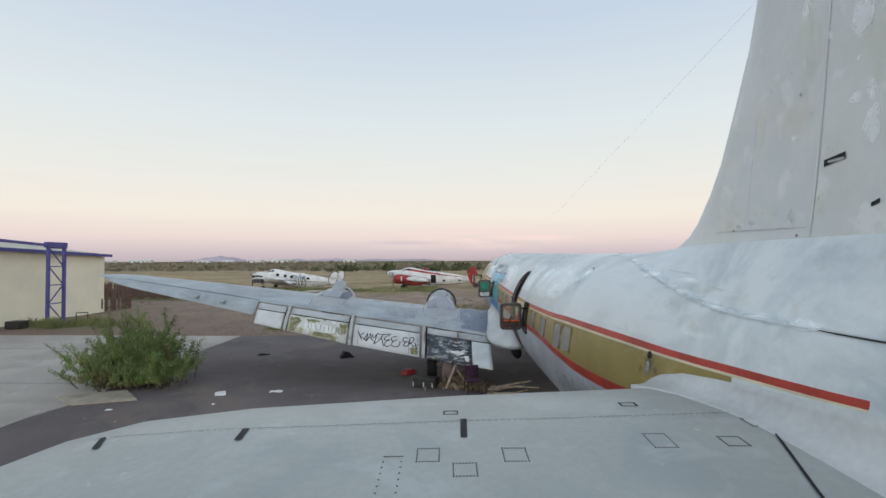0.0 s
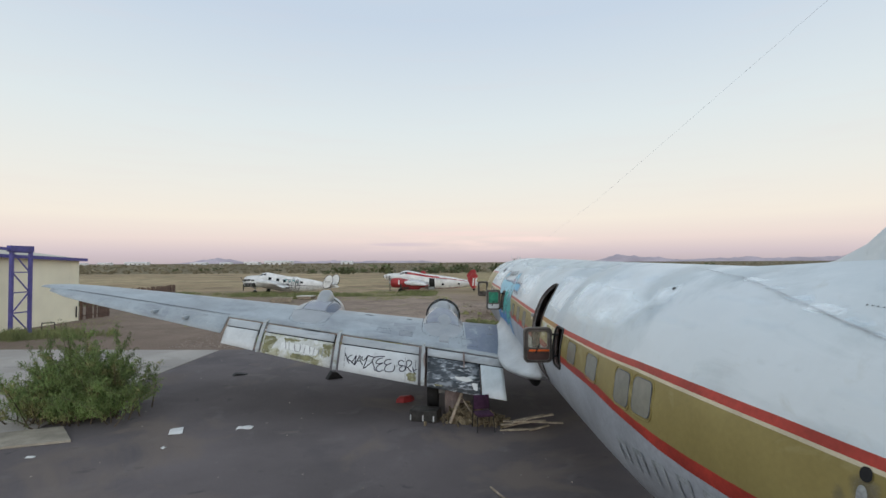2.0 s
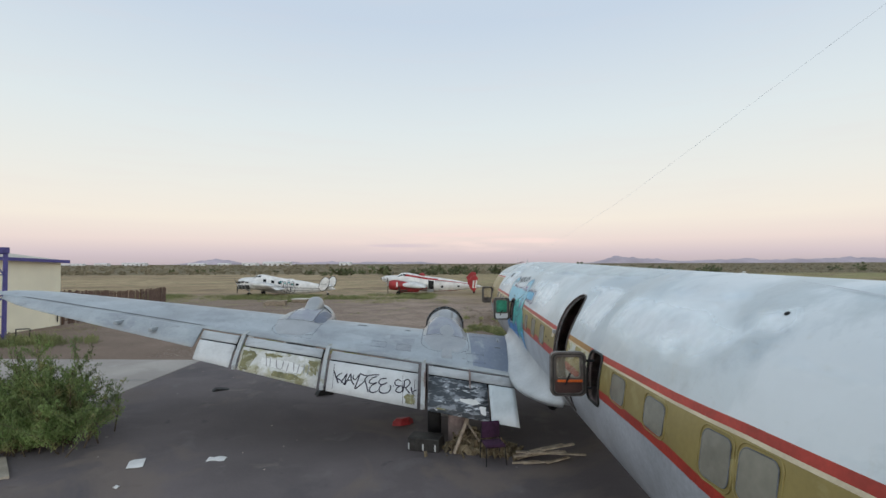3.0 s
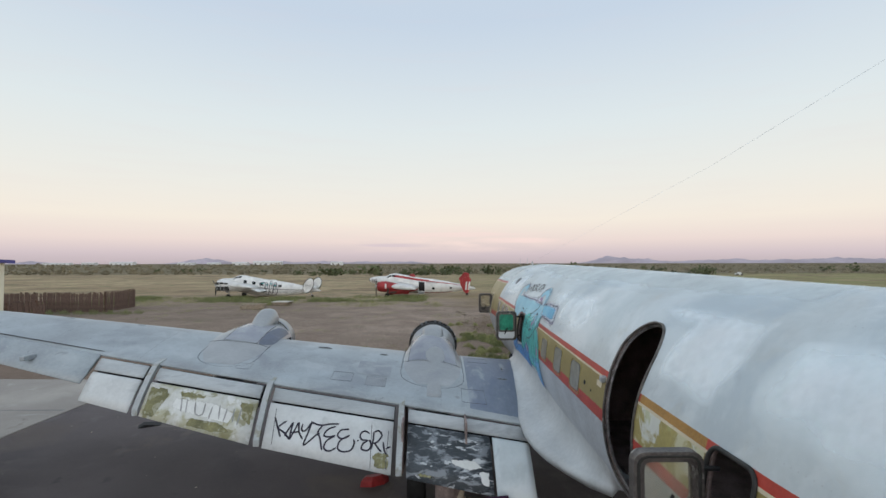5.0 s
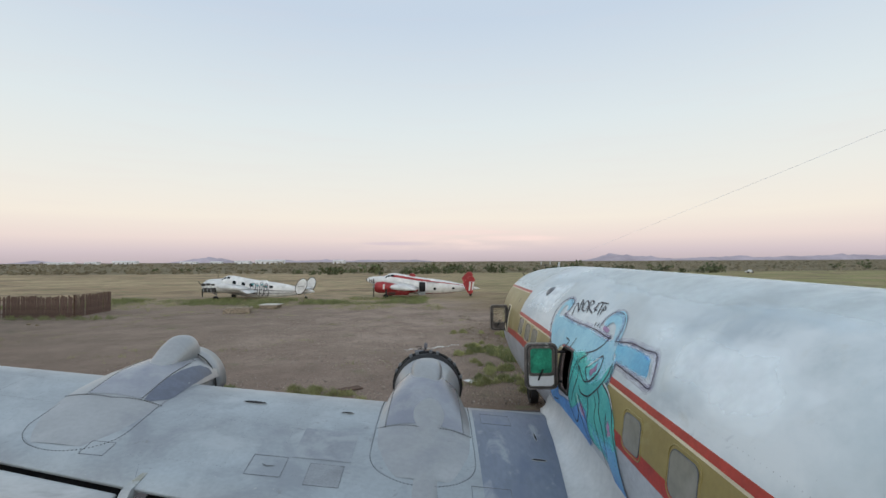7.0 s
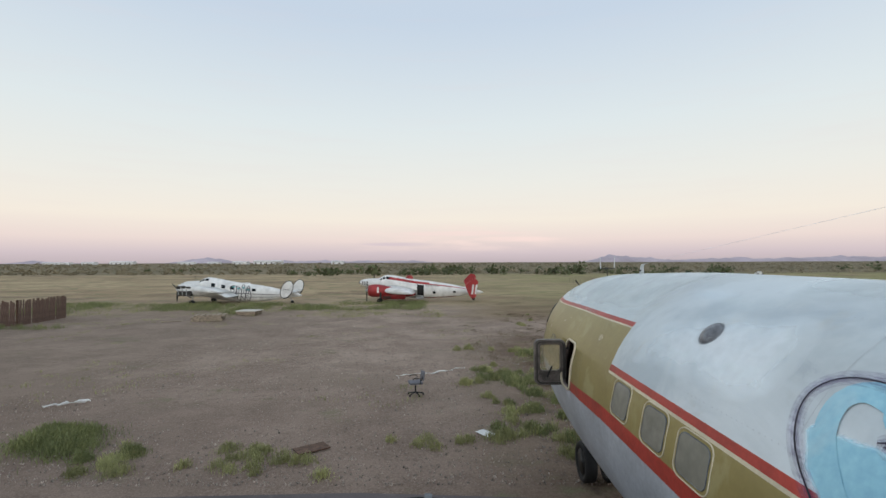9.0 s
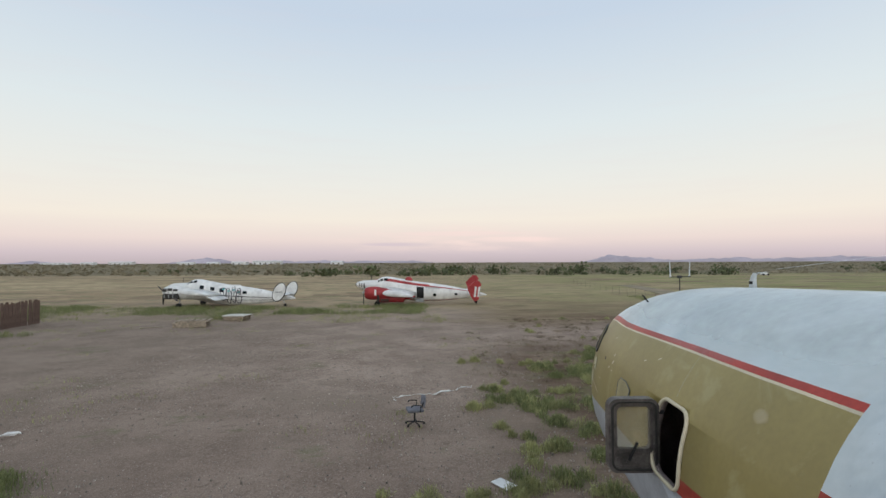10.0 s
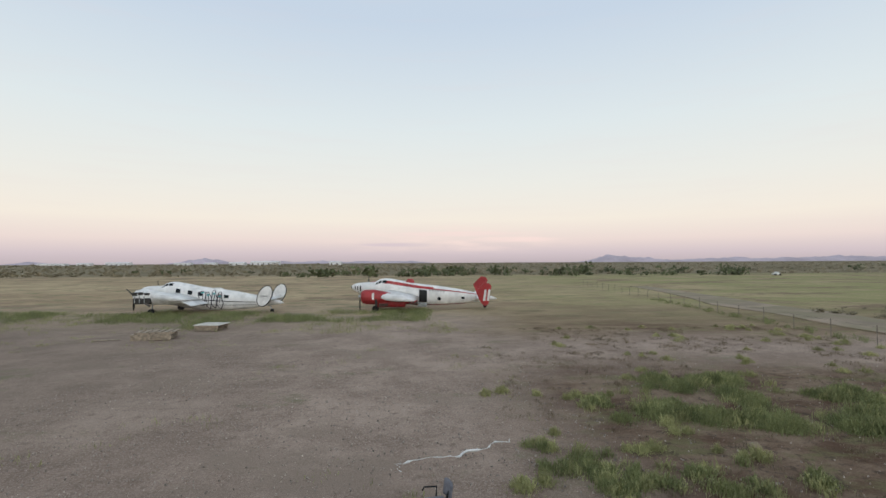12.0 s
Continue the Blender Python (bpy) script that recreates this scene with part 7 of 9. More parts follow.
# ---- hangar ----
def hangar():
    h = empty("hangar", pose(-31.1, 43.2, 0), "pale yellow sheet-metal hangar with purple steel trim", "building")
    part("wall", boxm(-0.2, 0.0, -26.0, 0.0, 0.0, 5.0), M["hangar"], h)
    part("wall", boxm(-24.0, -0.2, -0.2, 0.0, 0.0, 5.0), M["hangar"], h)
    part("wall", boxm(-24.0, -23.8, -26.0, -0.2, 0.0, 5.0), M["hangar"], h)
    part("wall", boxm(-23.8, -0.2, -26.0, -25.8, 0.0, 5.0), M["hangar"], h)
    bm = bmesh.new()
    loft(bm, [[(0.35, y, z), (-12, y, z + 1.6), (-24.2, y, z), (-24.2, y, z + 0.1), (-12, y, z + 1.72), (0.35, y, z + 0.12)] for y, z in ((-26.4, 5.9), (0.2, 5.0))])
    bmesh.ops.recalc_face_normals(bm, faces=bm.faces)
    part("roof", bm, M["roofing"], h)
    bm = bmesh.new()
    loft(bm, [[(0.02, y, 4.9), (0.02, y, z), (-0.18, y, z), (-0.18, y, 4.9)] for y, z in ((-26.0, 5.86), (0.0, 4.99))])
    bmesh.ops.recalc_face_normals(bm, faces=bm.faces)
    part("wall_head", bm, M["hangar"], h)
    bm = bmesh.new()
    loft(bm, [[(0.38, y, z - 0.1), (0.5, y, z - 0.1), (0.5, y, z + 0.14), (0.38, y, z + 0.14)] for y, z in ((-26.4, 5.92), (0.3, 5.02))])
    bmesh.ops.recalc_face_normals(bm, faces=bm.faces)
    part("eave_beam", bm, M["purple"], h)
    for i in range(12):
        part("wall_rib", boxm(0.0, 0.008, -1.0 - i * 2.1, -0.96 - i * 2.1, 0.1, 4.9), M["hangar"], h)
    part("vent_pipe", boxm(0.03, 0.1, -0.35, -0.28, 0.3, 1.2, 0.01), M["gasket"], h)
    return h


hangar()


def truss():
    """The lattice post that carries the end of the door rail."""
    t = empty("truss_tower", pose(-29.0, 35.4, 0), "purple-blue steel lattice tower beside the hangar wall", "steel tower")
    for y in (-0.72, 0.72):
        part("post", boxm(-0.09, 0.09, y - 0.1, y + 0.1, 0, 5.75, 0.01), M["purple"], t)
    part("cap", boxm(-0.14, 0.14, -0.95, 0.86, 5.55, 5.95, 0.015), M["purple"], t)
    for z in (0.15, 1.5, 2.85, 4.2):
        part("strut", boxm(-0.05, 0.05, -0.62, 0.62, z + 1.28, z + 1.35), M["purple"], t)
        bm = bmesh.new()
        tube(bm, [(0, -0.62 if int(z) % 2 else 0.62, z), (0, 0.62 if int(z) % 2 else -0.62, z + 1.28)], 0.045, 6)
        part("brace", bm, M["purple"], t)
    bm = bmesh.new()
    tube(bm, [(0, -0.9, 5.72), (-0.4, -8.0, 6.15), (-0.6, -16.0, 6.6)], 0.13, 4)
    part("door_rail", bm, M["purple"], t)
    return t


truss()
tagged(part("footing_block", boxm(-29.9, -28.9, 32.3, 33.1, 0, 0.5, 0.03), M["gasket"]), "dark block at the foot of the tower", "block")


def pipe_stand():
    s = empty("pipe_stand", pose(-26.4, 34.6, 0, 0, 0, 20), "small dark pipe frame in the weeds", "pipe frame")
    for a, b in (((-0.35, 0, 0), (-0.35, 0, 0.85)), ((0.35, 0, 0), (0.35, 0, 0.85)), ((-0.35, 0, 0.85), (0.35, 0, 0.85)), ((-0.35, 0, 0.35), (0.35, 0, 0.35))):
        bm = bmesh.new()
        tube(bm, [a, b], 0.035, 6)
        part("pipe", bm, M["gasket"], s)
    bm = bmesh.new()
    tube(bm, [(0.35, 0, 0.3), (0.5, 0.3, 0.02)], 0.03, 6)
    part("pipe", bm, M["gasket"], s)


pipe_stand()


# ---- board fences ----
def board_fence(x0, y0, x1, y1, h, label):
    d = math.hypot(x1 - x0, y1 - y0)
    f = empty("board_fence", pose(x0, y0, 0, 0, 0, math.degrees(math.atan2(y1 - y0, x1 - x0))), label, "fence", "board fences")
    meshes = []
    for k in range(6):
        bm = bmesh.new()
        hh = h * (0.93 + 0.035 * k * 0.5)
        loft(bm, [[(x, y, z) for x, y in ((-0.068, -0.012), (0.068, -0.012), (0.068, 0.012), (-0.068, 0.012))] for z in (0.03, hh * 0.5, hh)])
        me = bpy.data.meshes.new("slat")
        bm.to_mesh(me)
        bm.free()
        me.materials.append(M["slat"])
        meshes.append(me)
    rr = random.Random(int(d * 10))
    for i in range(int(d / 0.148)):
        if rr.random() < 0.06:
            continue
        s = new("slat", meshes[rr.randrange(6)])
        s.parent = f
        s.matrix_basis = pose(0.07 + i * 0.148, 0, 0, rr.uniform(-1, 1), rr.uniform(-1.6, 1.6), rr.uniform(-4, 4))
    for i in range(int(d / 2.4) + 1):
        part("post", boxm(min(d, i * 2.4) - 0.05, min(d, i * 2.4) + 0.05, 0.015, 0.115, 0, h * 1.02), M["wood"], f)
    for z in (0.3, h * 0.8):
        part("rail", boxm(0, d, 0.014, 0.055, z, z + 0.09), M["wood"], f)
    return f


board_fence(-47.0, 57.3, -33.95, 57.5, 2.0, "weathered dark brown board fence on the field edge")
board_fence(-33.9, 57.65, -34.65, 63.6, 2.05, "weathered reddish board fence, a corner run")
board_fence(-31.0, 43.4, -30.85, 46.6, 2.1, "weathered reddish board fence beside the hangar")


# ---- wire fence ----
def wire_fence():
    f = empty("wire_fence", pose(24.3, 46, 0, rz=-3.2), "sagging wire fence on thin dark posts", "fence")
    for i in range(24):
        part("post", boxm(-0.02, 0.02, i * 3.7 - 0.02, i * 3.7 + 0.02, 0, 1.15 + 0.1 * math.sin(i * 2.3)), M["post"], f)
    for z in (0.35, 0.72, 1.08):
        bm = bmesh.new()
        tube(bm, [(0, i * 1.85, z - 0.03 * (i % 2)) for i in range(47)], 0.005, 3)
        part("wire", bm, M["gasket"], f)


wire_fence()


# ---- the two twin-engine airplanes ----
HULL2 = [(0.0, 2.35, 0.04, 0.04, 0.04), (0.25, 2.35, 0.32, 0.26, 0.3), (0.9, 2.3, 0.58, 0.5, 0.6), (1.9, 2.15, 0.74, 0.7, 0.85), (2.7, 2.05, 0.8, 0.86, 1.0), (3.15, 2.0, 0.82, 1.18, 1.08), (4.0, 1.93, 0.85, 1.36, 1.15), (5.3, 1.8, 0.86, 1.27, 1.28), (7.3, 1.55, 0.85, 1.15, 1.25), (9.3, 1.4, 0.78, 1.05, 1.1), (11.3, 1.28, 0.6, 0.87, 0.9), (13.3, 1.18, 0.38, 0.57, 0.58), (14.8, 1.12, 0.22, 0.3, 0.32), (15.6, 1.05, 0.12, 0.14, 0.16), (15.9, 1.02, 0.02, 0.02, 0.02)]


def hull2(x, th, off=0.0):
    zc, hw, up, dn = smooth_table(HULL2, x)
    a = radians(th)
    c, s = math.cos(a), math.sin(a)
    return Vector((x, -(hw + off) * c, zc + ((up if s > 0 else dn) + off) * s))


def twin(name, m, label, red):
    """Nose at the origin, tail along +x, near side at -y."""
    p = empty(name, m, label, "airplane", "parked twin-engine airplanes")
    W, R_, D = M["white2"], M["red2"], M["gasket"]
    bm = bmesh.new()
    xs = [0, 0.12, 0.25, 0.5, 0.9, 1.4, 1.9, 2.3, 2.6, 2.9, 3.1, 3.3, 3.7, 4.2, 5, 6, 7, 8, 9, 10, 11, 12, 13, 14, 14.8, 15.2, 15.6, 15.8, 15.9]
    ths = list(range(-90, 270, 10))
    vs, fs = loft(bm, [[hull2(x, t) for t in ths] for x in xs])
    for i, f in enumerate(fs):
        st, j = divmod(i, len(ths))
        t = ths[j] + 5
        t = t if t <= 90 else 180 - t
        x = (xs[st] + xs[st + 1]) / 2
        if red:
            f.material_index = 1 if (3.8 < x < 8.6 and 38 < t < 58) or (8.0 < x < 13.9 and 38 < t < 50) or (2.4 < x < 6.4 and t < -30) else 0
    bmesh.ops.recalc_face_normals(bm, faces=bm.faces)
    part("fuselage", bm, [W, R_], p, smooth=True)
    slim = 0.86 if red else 0.84
    fwd, lift = (0.0, 0.0) if red else (-0.25, 0.12)

    def on(nm, x0, x1, t0, t1, mt, off=0.015, lab=""):
        b2 = bmesh.new()
        loft(b2, [[hull2(x0 + (x1 - x0) * i / 4, t0 + (t1 - t0) * k / 8, off) for i in range(5)] for k in range(9)], cap=False, closed=False)
        return part(nm, b2, mt, p, lab)

    # centre wing with the outer panels gone, engine pods, flaps
    for s in (-1, 1):
        bm = bmesh.new()
        loft(bm, [[(x0 + c * a, s * y, z - 0.11 * a * c + h * c) for a, h in ((0, 0), (0.05, 0.05), (0.2, 0.1), (0.5, 0.09), (0.8, 0.045), (1, 0.004), (0.8, -0.02), (0.4, -0.06), (0.1, -0.05))] for y, x0, c, z in ((0.5, 3.5, 4.0, 1.85), (2.6, 3.6, 3.7, 1.92), (4.4, 3.8, 3.4, 1.98))])
        bmesh.ops.recalc_face_normals(bm, faces=bm.faces)
        part("wing", bm, W if not red else R_ if s > 5 else W, p, smooth=True)
        if not red:
            bm = bmesh.new()
            loft(bm, [[(7.0, s * y, 1.58), (8.0, s * y, 1.1), (8.0, s * y, 1.06), (7.0, s * y, 1.46)] for y in (0.9, 4.3)])
            bmesh.ops.recalc_face_normals(bm, faces=bm.faces)
            part("flap", bm, W, p)
        bm = bmesh.new()
        rows = [(1.6, 0.55), (1.7, 0.7), (2.1, 0.82), (2.8, 0.84), (3.7, 0.76), (5.0, 0.6), (6.4, 0.4), (7.4, 0.1)]
        loft(bm, [[(x + fwd, s * 2.75 + r * math.cos(a), 1.82 + lift - 0.12 * max(0, x - 3) + r * (1.0 if math.sin(a) > 0 else 1.15) * math.sin(a)) for a in (2 * math.pi * i / 24 for i in range(24))] for x, r in ((x, r * slim) for x, r in rows)])
        bmesh.ops.recalc_face_normals(bm, faces=bm.faces)
        pod = part("engine_pod", bm, R_ if red else W, p, smooth=True)
        bm = bmesh.new()
        tube(bm, [(1.59 + fwd, s * 2.75, 1.85 + lift), (1.61 + fwd, s * 2.75, 1.85 + lift)], 0.46, 20)
        part("intake", bm, D, pod)
        bm = bmesh.new()
        loft(bm, [[(x + fwd, s * 2.75 + r * math.cos(a), 1.85 + lift + r * math.sin(a)) for a in (2 * math.pi * i / 12 for i in range(12))] for x, r in ((1.6, 0.18), (1.38, 0.15), (1.24, 0.05))])
        part("hub", bm, M["metal"], pod)
        for k in range(3):
            bm = bmesh.new()
            a0 = radians((-92 if not red else -98) + 120 * k + (0 if s < 0 else 35))
            dr, tn = Vector((0, math.cos(a0), math.sin(a0))), Vector((0, -math.sin(a0), math.cos(a0)))
            c0 = Vector((1.42 + fwd, s * 2.75, 1.85 + lift))
            loft(bm, [[c0 + dr * r + tn * w + Vector((0.02 + w * 0.4, 0, 0)), c0 + dr * r - tn * w - Vector((w * 0.4, 0, 0)), c0 + dr * r - tn * w + Vector((0.03 - w * 0.4, 0, 0))] for r, w in ((0.1, 0.05), (0.45, 0.1), (0.9, 0.11), (1.3, 0.07), (1.42, 0.02))])
            bmesh.ops.recalc_face_normals(bm, faces=bm.faces)
            part("propeller_blade", bm, D, pod)
        if not red and s < 0:
            # cowl panels gone: dark bays with ribs and a hanging exhaust
            for x, z, w, h in ((1.95, 2.2, 0.5, 0.34), (2.55, 2.24, 0.5, 0.3), (3.15, 2.2, 0.5, 0.22)):
                part("open_bay", boxm(x + fwd - w / 2, x + fwd + w / 2, -2.75 - 0.72, -2.75 - 0.4, z - h / 2, z + h / 2, 0.03), D, pod)
            part("open_bay", boxm(1.75 + fwd, 3.6 + fwd, -2.75 - 0.71, -2.75 - 0.3, 1.2, 1.84, 0.12), D, pod, "dark gap where the cowl is gone")
            for x in (1.9, 2.4, 2.9):
                part("cowl_rib", boxm(x + fwd, x + fwd + 0.09, -2.75 - 0.74, -2.75 - 0.66, 1.3, 2.0, 0.02), M["smear"], pod)
            bm = bmesh.new()
            tube(bm, [(2.7 + fwd, -3.3, 1.45), (3.2 + fwd, -3.4, 1.2), (3.5 + fwd, -3.4, 1.0)], 0.11, 8)
            part("exhaust_pipe", bm, M["rim"], pod)
        if red:
            part("cowl_band", boxm(2.75, 2.98, s * 2.75 - 0.735, s * 2.75 - 0.55, 1.62, 2.3, 0.03), W, pod)
            part("gear_fairing", boxm(3.2, 6.2, s * 2.75 - 0.5, s * 2.75 + 0.5, 0.75, 1.5, 0.22), R_, pod, smooth=True)
            part("cowl_gap", boxm(3.05, 3.3, s * 2.75 - 0.69, s * 2.75 - 0.45, 0.95, 1.7, 0.04), D, pod)
            part("wheel_well", boxm(3.4, 4.4, s * 2.75 - 0.515, s * 2.75 - 0.4, 0.86, 1.2, 0.04), M["maroon"], pod)
            for x in (6.6, 6.95, 7.3):
                part("wing_check", boxm(x, x + 0.18, s * 4.405 if s < 0 else 4.39, s * 4.39 if s < 0 else 4.405, 1.5, 1.62), D, pod)
        # wheel
        bm = bmesh.new()
        wz = 0.34 if not red else 0.52 if s < 0 else -0.25
        tube(bm, [(3.0, s * 2.75 - 0.13, wz), (3.0, s * 2.75 + 0.13, wz)], 0.34, 20)
        wh = part("wheel", bm, M["black"], p)
        bm = bmesh.new()
        tube(bm, [(3.0, s * 2.75, wz + 0.06), (3.2, s * 2.75, 1.5)], 0.07, 8)
        part("strut", bm, M["metal"], wh)
        # twin fins and the tailplane
        bm = bmesh.new()
        if red:
            out = [(13.45, 2.2), (13.8, 1.35), (14.1, 0.85), (14.4, 0.65), (14.75, 0.85), (14.9, 1.4), (14.95, 2.2), (15.1, 2.7), (14.85, 3.05), (14.35, 3.1), (13.95, 2.75)]
        else:
            out = [(14.6 + 0.74 * math.cos(a) + 0.3 * math.sin(a), 1.86 + 1.02 * math.sin(a)) for a in (2 * math.pi * i / 18 for i in range(18))]
        loft(bm, [[(x, s * 2.2 + d, z) for x, z in out] for d in (-0.06, 0.06)])
        bmesh.ops.recalc_face_normals(bm, faces=bm.faces)
        fin_ = part("fin", bm, R_ if red else W, p)
        bm = bmesh.new()
        if red:
            bm.free()
            for b0 in (14.2, 14.62):
                bm = bmesh.new()
                loft(bm, [[(x, s * (2.2 + d), z) for x, z in ((b0, 1.2), (b0 + 0.22, 1.2), (b0 + 0.36, 2.4), (b0 + 0.14, 2.4))] for d in (0.064, 0.075)])
                bmesh.ops.recalc_face_normals(bm, faces=bm.faces)
                part("fin_number_bar", bm, M["white2"], fin_, "white number bar")
        else:
            tube(bm, [(x, s * 2.2, z) for x, z in out], 0.07, 6, closed=True)
            part("fin_edge", bm, D, fin_)
            if s < 0:
                for k in range(4):
                    part("fin_lettering_bar", boxm(14.2 + 0.2 * k, 14.32 + 0.2 * k, -2.272, -2.26, 1.75, 1.95), M["smear"], fin_)
    bm = bmesh.new()
    loft(bm, [[(13.6, y, 1.45), (14.2, y, 1.53), (15.0, y, 1.46), (14.2, y, 1.4)] for y in (-2.15, 0, 2.15)])
    bmesh.ops.recalc_face_normals(bm, faces=bm.faces)
    part("tailplane", bm, W, p)
    bm = bmesh.new()
    tube(bm, [(14.6, -0.06, 0.2), (14.6, 0.06, 0.2)], 0.2, 14)
    tw = part("tail_wheel", bm, M["black"], p)
    bm = bmesh.new()
    tube(bm, [(14.6, 0, 0.2), (14.3, 0, 0.9)], 0.05, 8)
    part("strut", bm, M["metal"], tw)
    # canopy glass, cabin windows, doors and markings
    for x0, x1 in ((2.75, 3.0), (3.08, 3.4), (3.5, 3.95)):
        on("cockpit_window", x0, x1, 44, 62, M["glass"])
    if red:
        on("cabin_door", 7.45, 8.3, -36, 34, M["black"], 0.02, "open dark cabin door")
        part("cabin_step", boxm(7.3, 8.3, -1.5, -0.86, 0.42, 0.75, 0.05), M["smear"], p, "grey hanging cabin step")
        bm = bmesh.new()
        tube(bm, [hull2(9.6, -12, 0.0), hull2(9.6, -12, 0.03)], 0.2, 14)
        part("round_window", bm, M["glass"], p)
        on("square_window", 12.0, 12.35, -12, 6, M["glass"])
        on("nose_lettering_bar", 0.5, 0.62, -20, 30, D)
        on("nose_lettering_bar", 0.78, 0.9, -20, 30, D)
        on("nose_lettering_bar", 1.06, 1.2, -20, 30, D)
        for k in range(6):
            on("registration_bar", 8.5 + 0.3 * k, 8.7 + 0.3 * k, 30, 40, M["smear"], 0.02)
        on("nose_ring", 0.02, 0.14, -88, 88, D, 0.03)
        on("belly_stripe", 6.6, 12.5, -62, -54, M["red2"], 0.015)
        bm = bmesh.new()
        loft(bm, [[(x, y, z + 2.9) for y, z in ((-0.2, -0.1), (-0.14, 0.32 if 6.1 < x < 6.8 else 0.05), (0.14, 0.32 if 6.1 < x < 6.8 else 0.05), (0.2, -0.1))] for x in (6.0, 6.2, 6.7, 6.9)])
        bmesh.ops.recalc_face_normals(bm, faces=bm.faces)
        part("roof_hump", bm, R_, p)
    else:
        for x in (4.4, 5.7, 6.8, 8.9, 9.6):
            on("cabin_window", x, x + 0.5, 12, 32, M["glass"] if x != 8.9 else M["inner"])
        on("side_stripe", 6.0, 14.0, -8, -4, D)
        on("side_stripe", 6.2, 13.4, -30, -27, D)
        # four fat sprayed letters: pale fill, green shade on top, black outline
        for k, (a, b, w, h) in enumerate(((7.3, 2, 0.4, 54), (7.95, -8, 0.36, 58), (8.55, 4, 0.38, 54), (9.15, -4, 0.4, 50))):
            rim_pts = [(a + w * math.cos(c) * (0.8 + 0.25 * math.sin(3 * c + k)), b + h * math.sin(c) * (0.85 + 0.2 * math.cos(2 * c + k))) for c in (2 * math.pi * q / 16 for q in range(17))]
            bm = bmesh.new()
            stroke(bm, rim_pts, 0.085, 0.022, 0.2, hull2)
            part("graffiti", bm, M["spray_dark"], p, "black outline of a sprayed letter")
            bm = bmesh.new()
            stroke(bm, [(a - w * 0.3, b + h * 0.6), (a + w * 0.2, b + h * 0.2), (a - w * 0.2, b - h * 0.3)], 0.08, 0.023, 0.2, hull2)
            part("graffiti", bm, M["spray_dark"], p, "black stroke of a sprayed letter")
            bm = bmesh.new()
            stroke(bm, [(a - w * 0.5, b + h * 0.5), (a + w * 0.4, b + h * 0.55)], 0.2, 0.018, 0.2, hull2)
            part("graffiti_fill", bm, M["spray_teal"], p, "green shade of a sprayed letter")
        bm = bmesh.new()
        loft(bm, [[(x, y, z) for y, z in ((-0.3, 2.2), (-0.22, 2.62 if 8.0 < x < 9.0 else 2.4), (0.22, 2.62 if 8.0 < x < 9.0 else 2.4), (0.3, 2.2))] for x in (7.7, 8.1, 8.9, 9.2)])
        bmesh.ops.recalc_face_normals(bm, faces=bm.faces)
        part("roof_hump", bm, W, p)
    # mast
    bm = bmesh.new()
    tube(bm, [(2.0, 0, 2.9), (1.95, 0, 3.45)], 0.03, 6)
    part("aerial", bm, D, p)
    return p


twin("twin_engine_airplane", pose(-32.7, 79.2, -0.1) @ Matrix.Diagonal((0.95, 1, 1, 1)), "derelict white twin-engine airplane with scrawls, propeller bent", False)
twin("twin_engine_airplane", pose(-10.9, 81.3, 0.1, 7), "derelict white and red twin-engine airplane with dark open door", True)


# ---- loose things ----
def bar(name, a, b, r, mt, parent, sides=8, label=""):
    bm = bmesh.new()
    tube(bm, [a, b], r, sides)
    return part(name, bm, mt, parent, label)


def office_chair(m):
    c = empty("office_chair", m, "grey swivel office chair with black arms on gravel", "chair")
    bm = bmesh.new()
    box(bm, -0.25, 0.25, -0.25, 0.25, 0.44, 0.53, 0.035)
    part("seat", bm, M["grey_cloth"], c, smooth=True)
    bm = bmesh.new()
    loft(bm, [[(x, 0.22 + 0.12 * (z - 0.55) + 0.05 * (1 - (x / 0.22) ** 2) + d, z) for x, d in [(0.21 * k / 4, 0.0) for k in range(-4, 5)] + [(0.21 * k / 4, 0.05) for k in range(4, -5, -1)]] for z in (0.58, 0.64, 0.8, 0.87)])
    bmesh.ops.recalc_face_normals(bm, faces=bm.faces)
    part("backrest", bm, M["grey_cloth"], c, smooth=True)
    bar("back_bar", (0, 0.2, 0.46), (0, 0.3, 0.7), 0.025, M["black"], c)
    bar("column", (0, 0, 0.1), (0, 0, 0.45), 0.03, M["black"], c)
    for k in range(5):
        a = 2 * math.pi * k / 5 + 0.3
        lg = bar("leg", (0, 0, 0.12), (0.3 * math.cos(a), 0.3 * math.sin(a), 0.07), 0.022, M["black"], c)
        bar("castor", (0.3 * math.cos(a) - 0.02, 0.3 * math.sin(a), 0.035), (0.3 * math.cos(a) + 0.02, 0.3 * math.sin(a), 0.035), 0.033, M["black"], lg)
    for s in (-1, 1):
        bm = bmesh.new()
        tube(bm, [(s * 0.25, 0.12, 0.46), (s * 0.3, 0.12, 0.5), (s * 0.3, 0.13, 0.68), (s * 0.3, -0.12, 0.7), (s * 0.29, -0.16, 0.64)], 0.018, 6)
        part("armrest", bm, M["black"], c, smooth=True)


office_chair(pose(-1.18, 37.5, 0, 0, 0, -75))


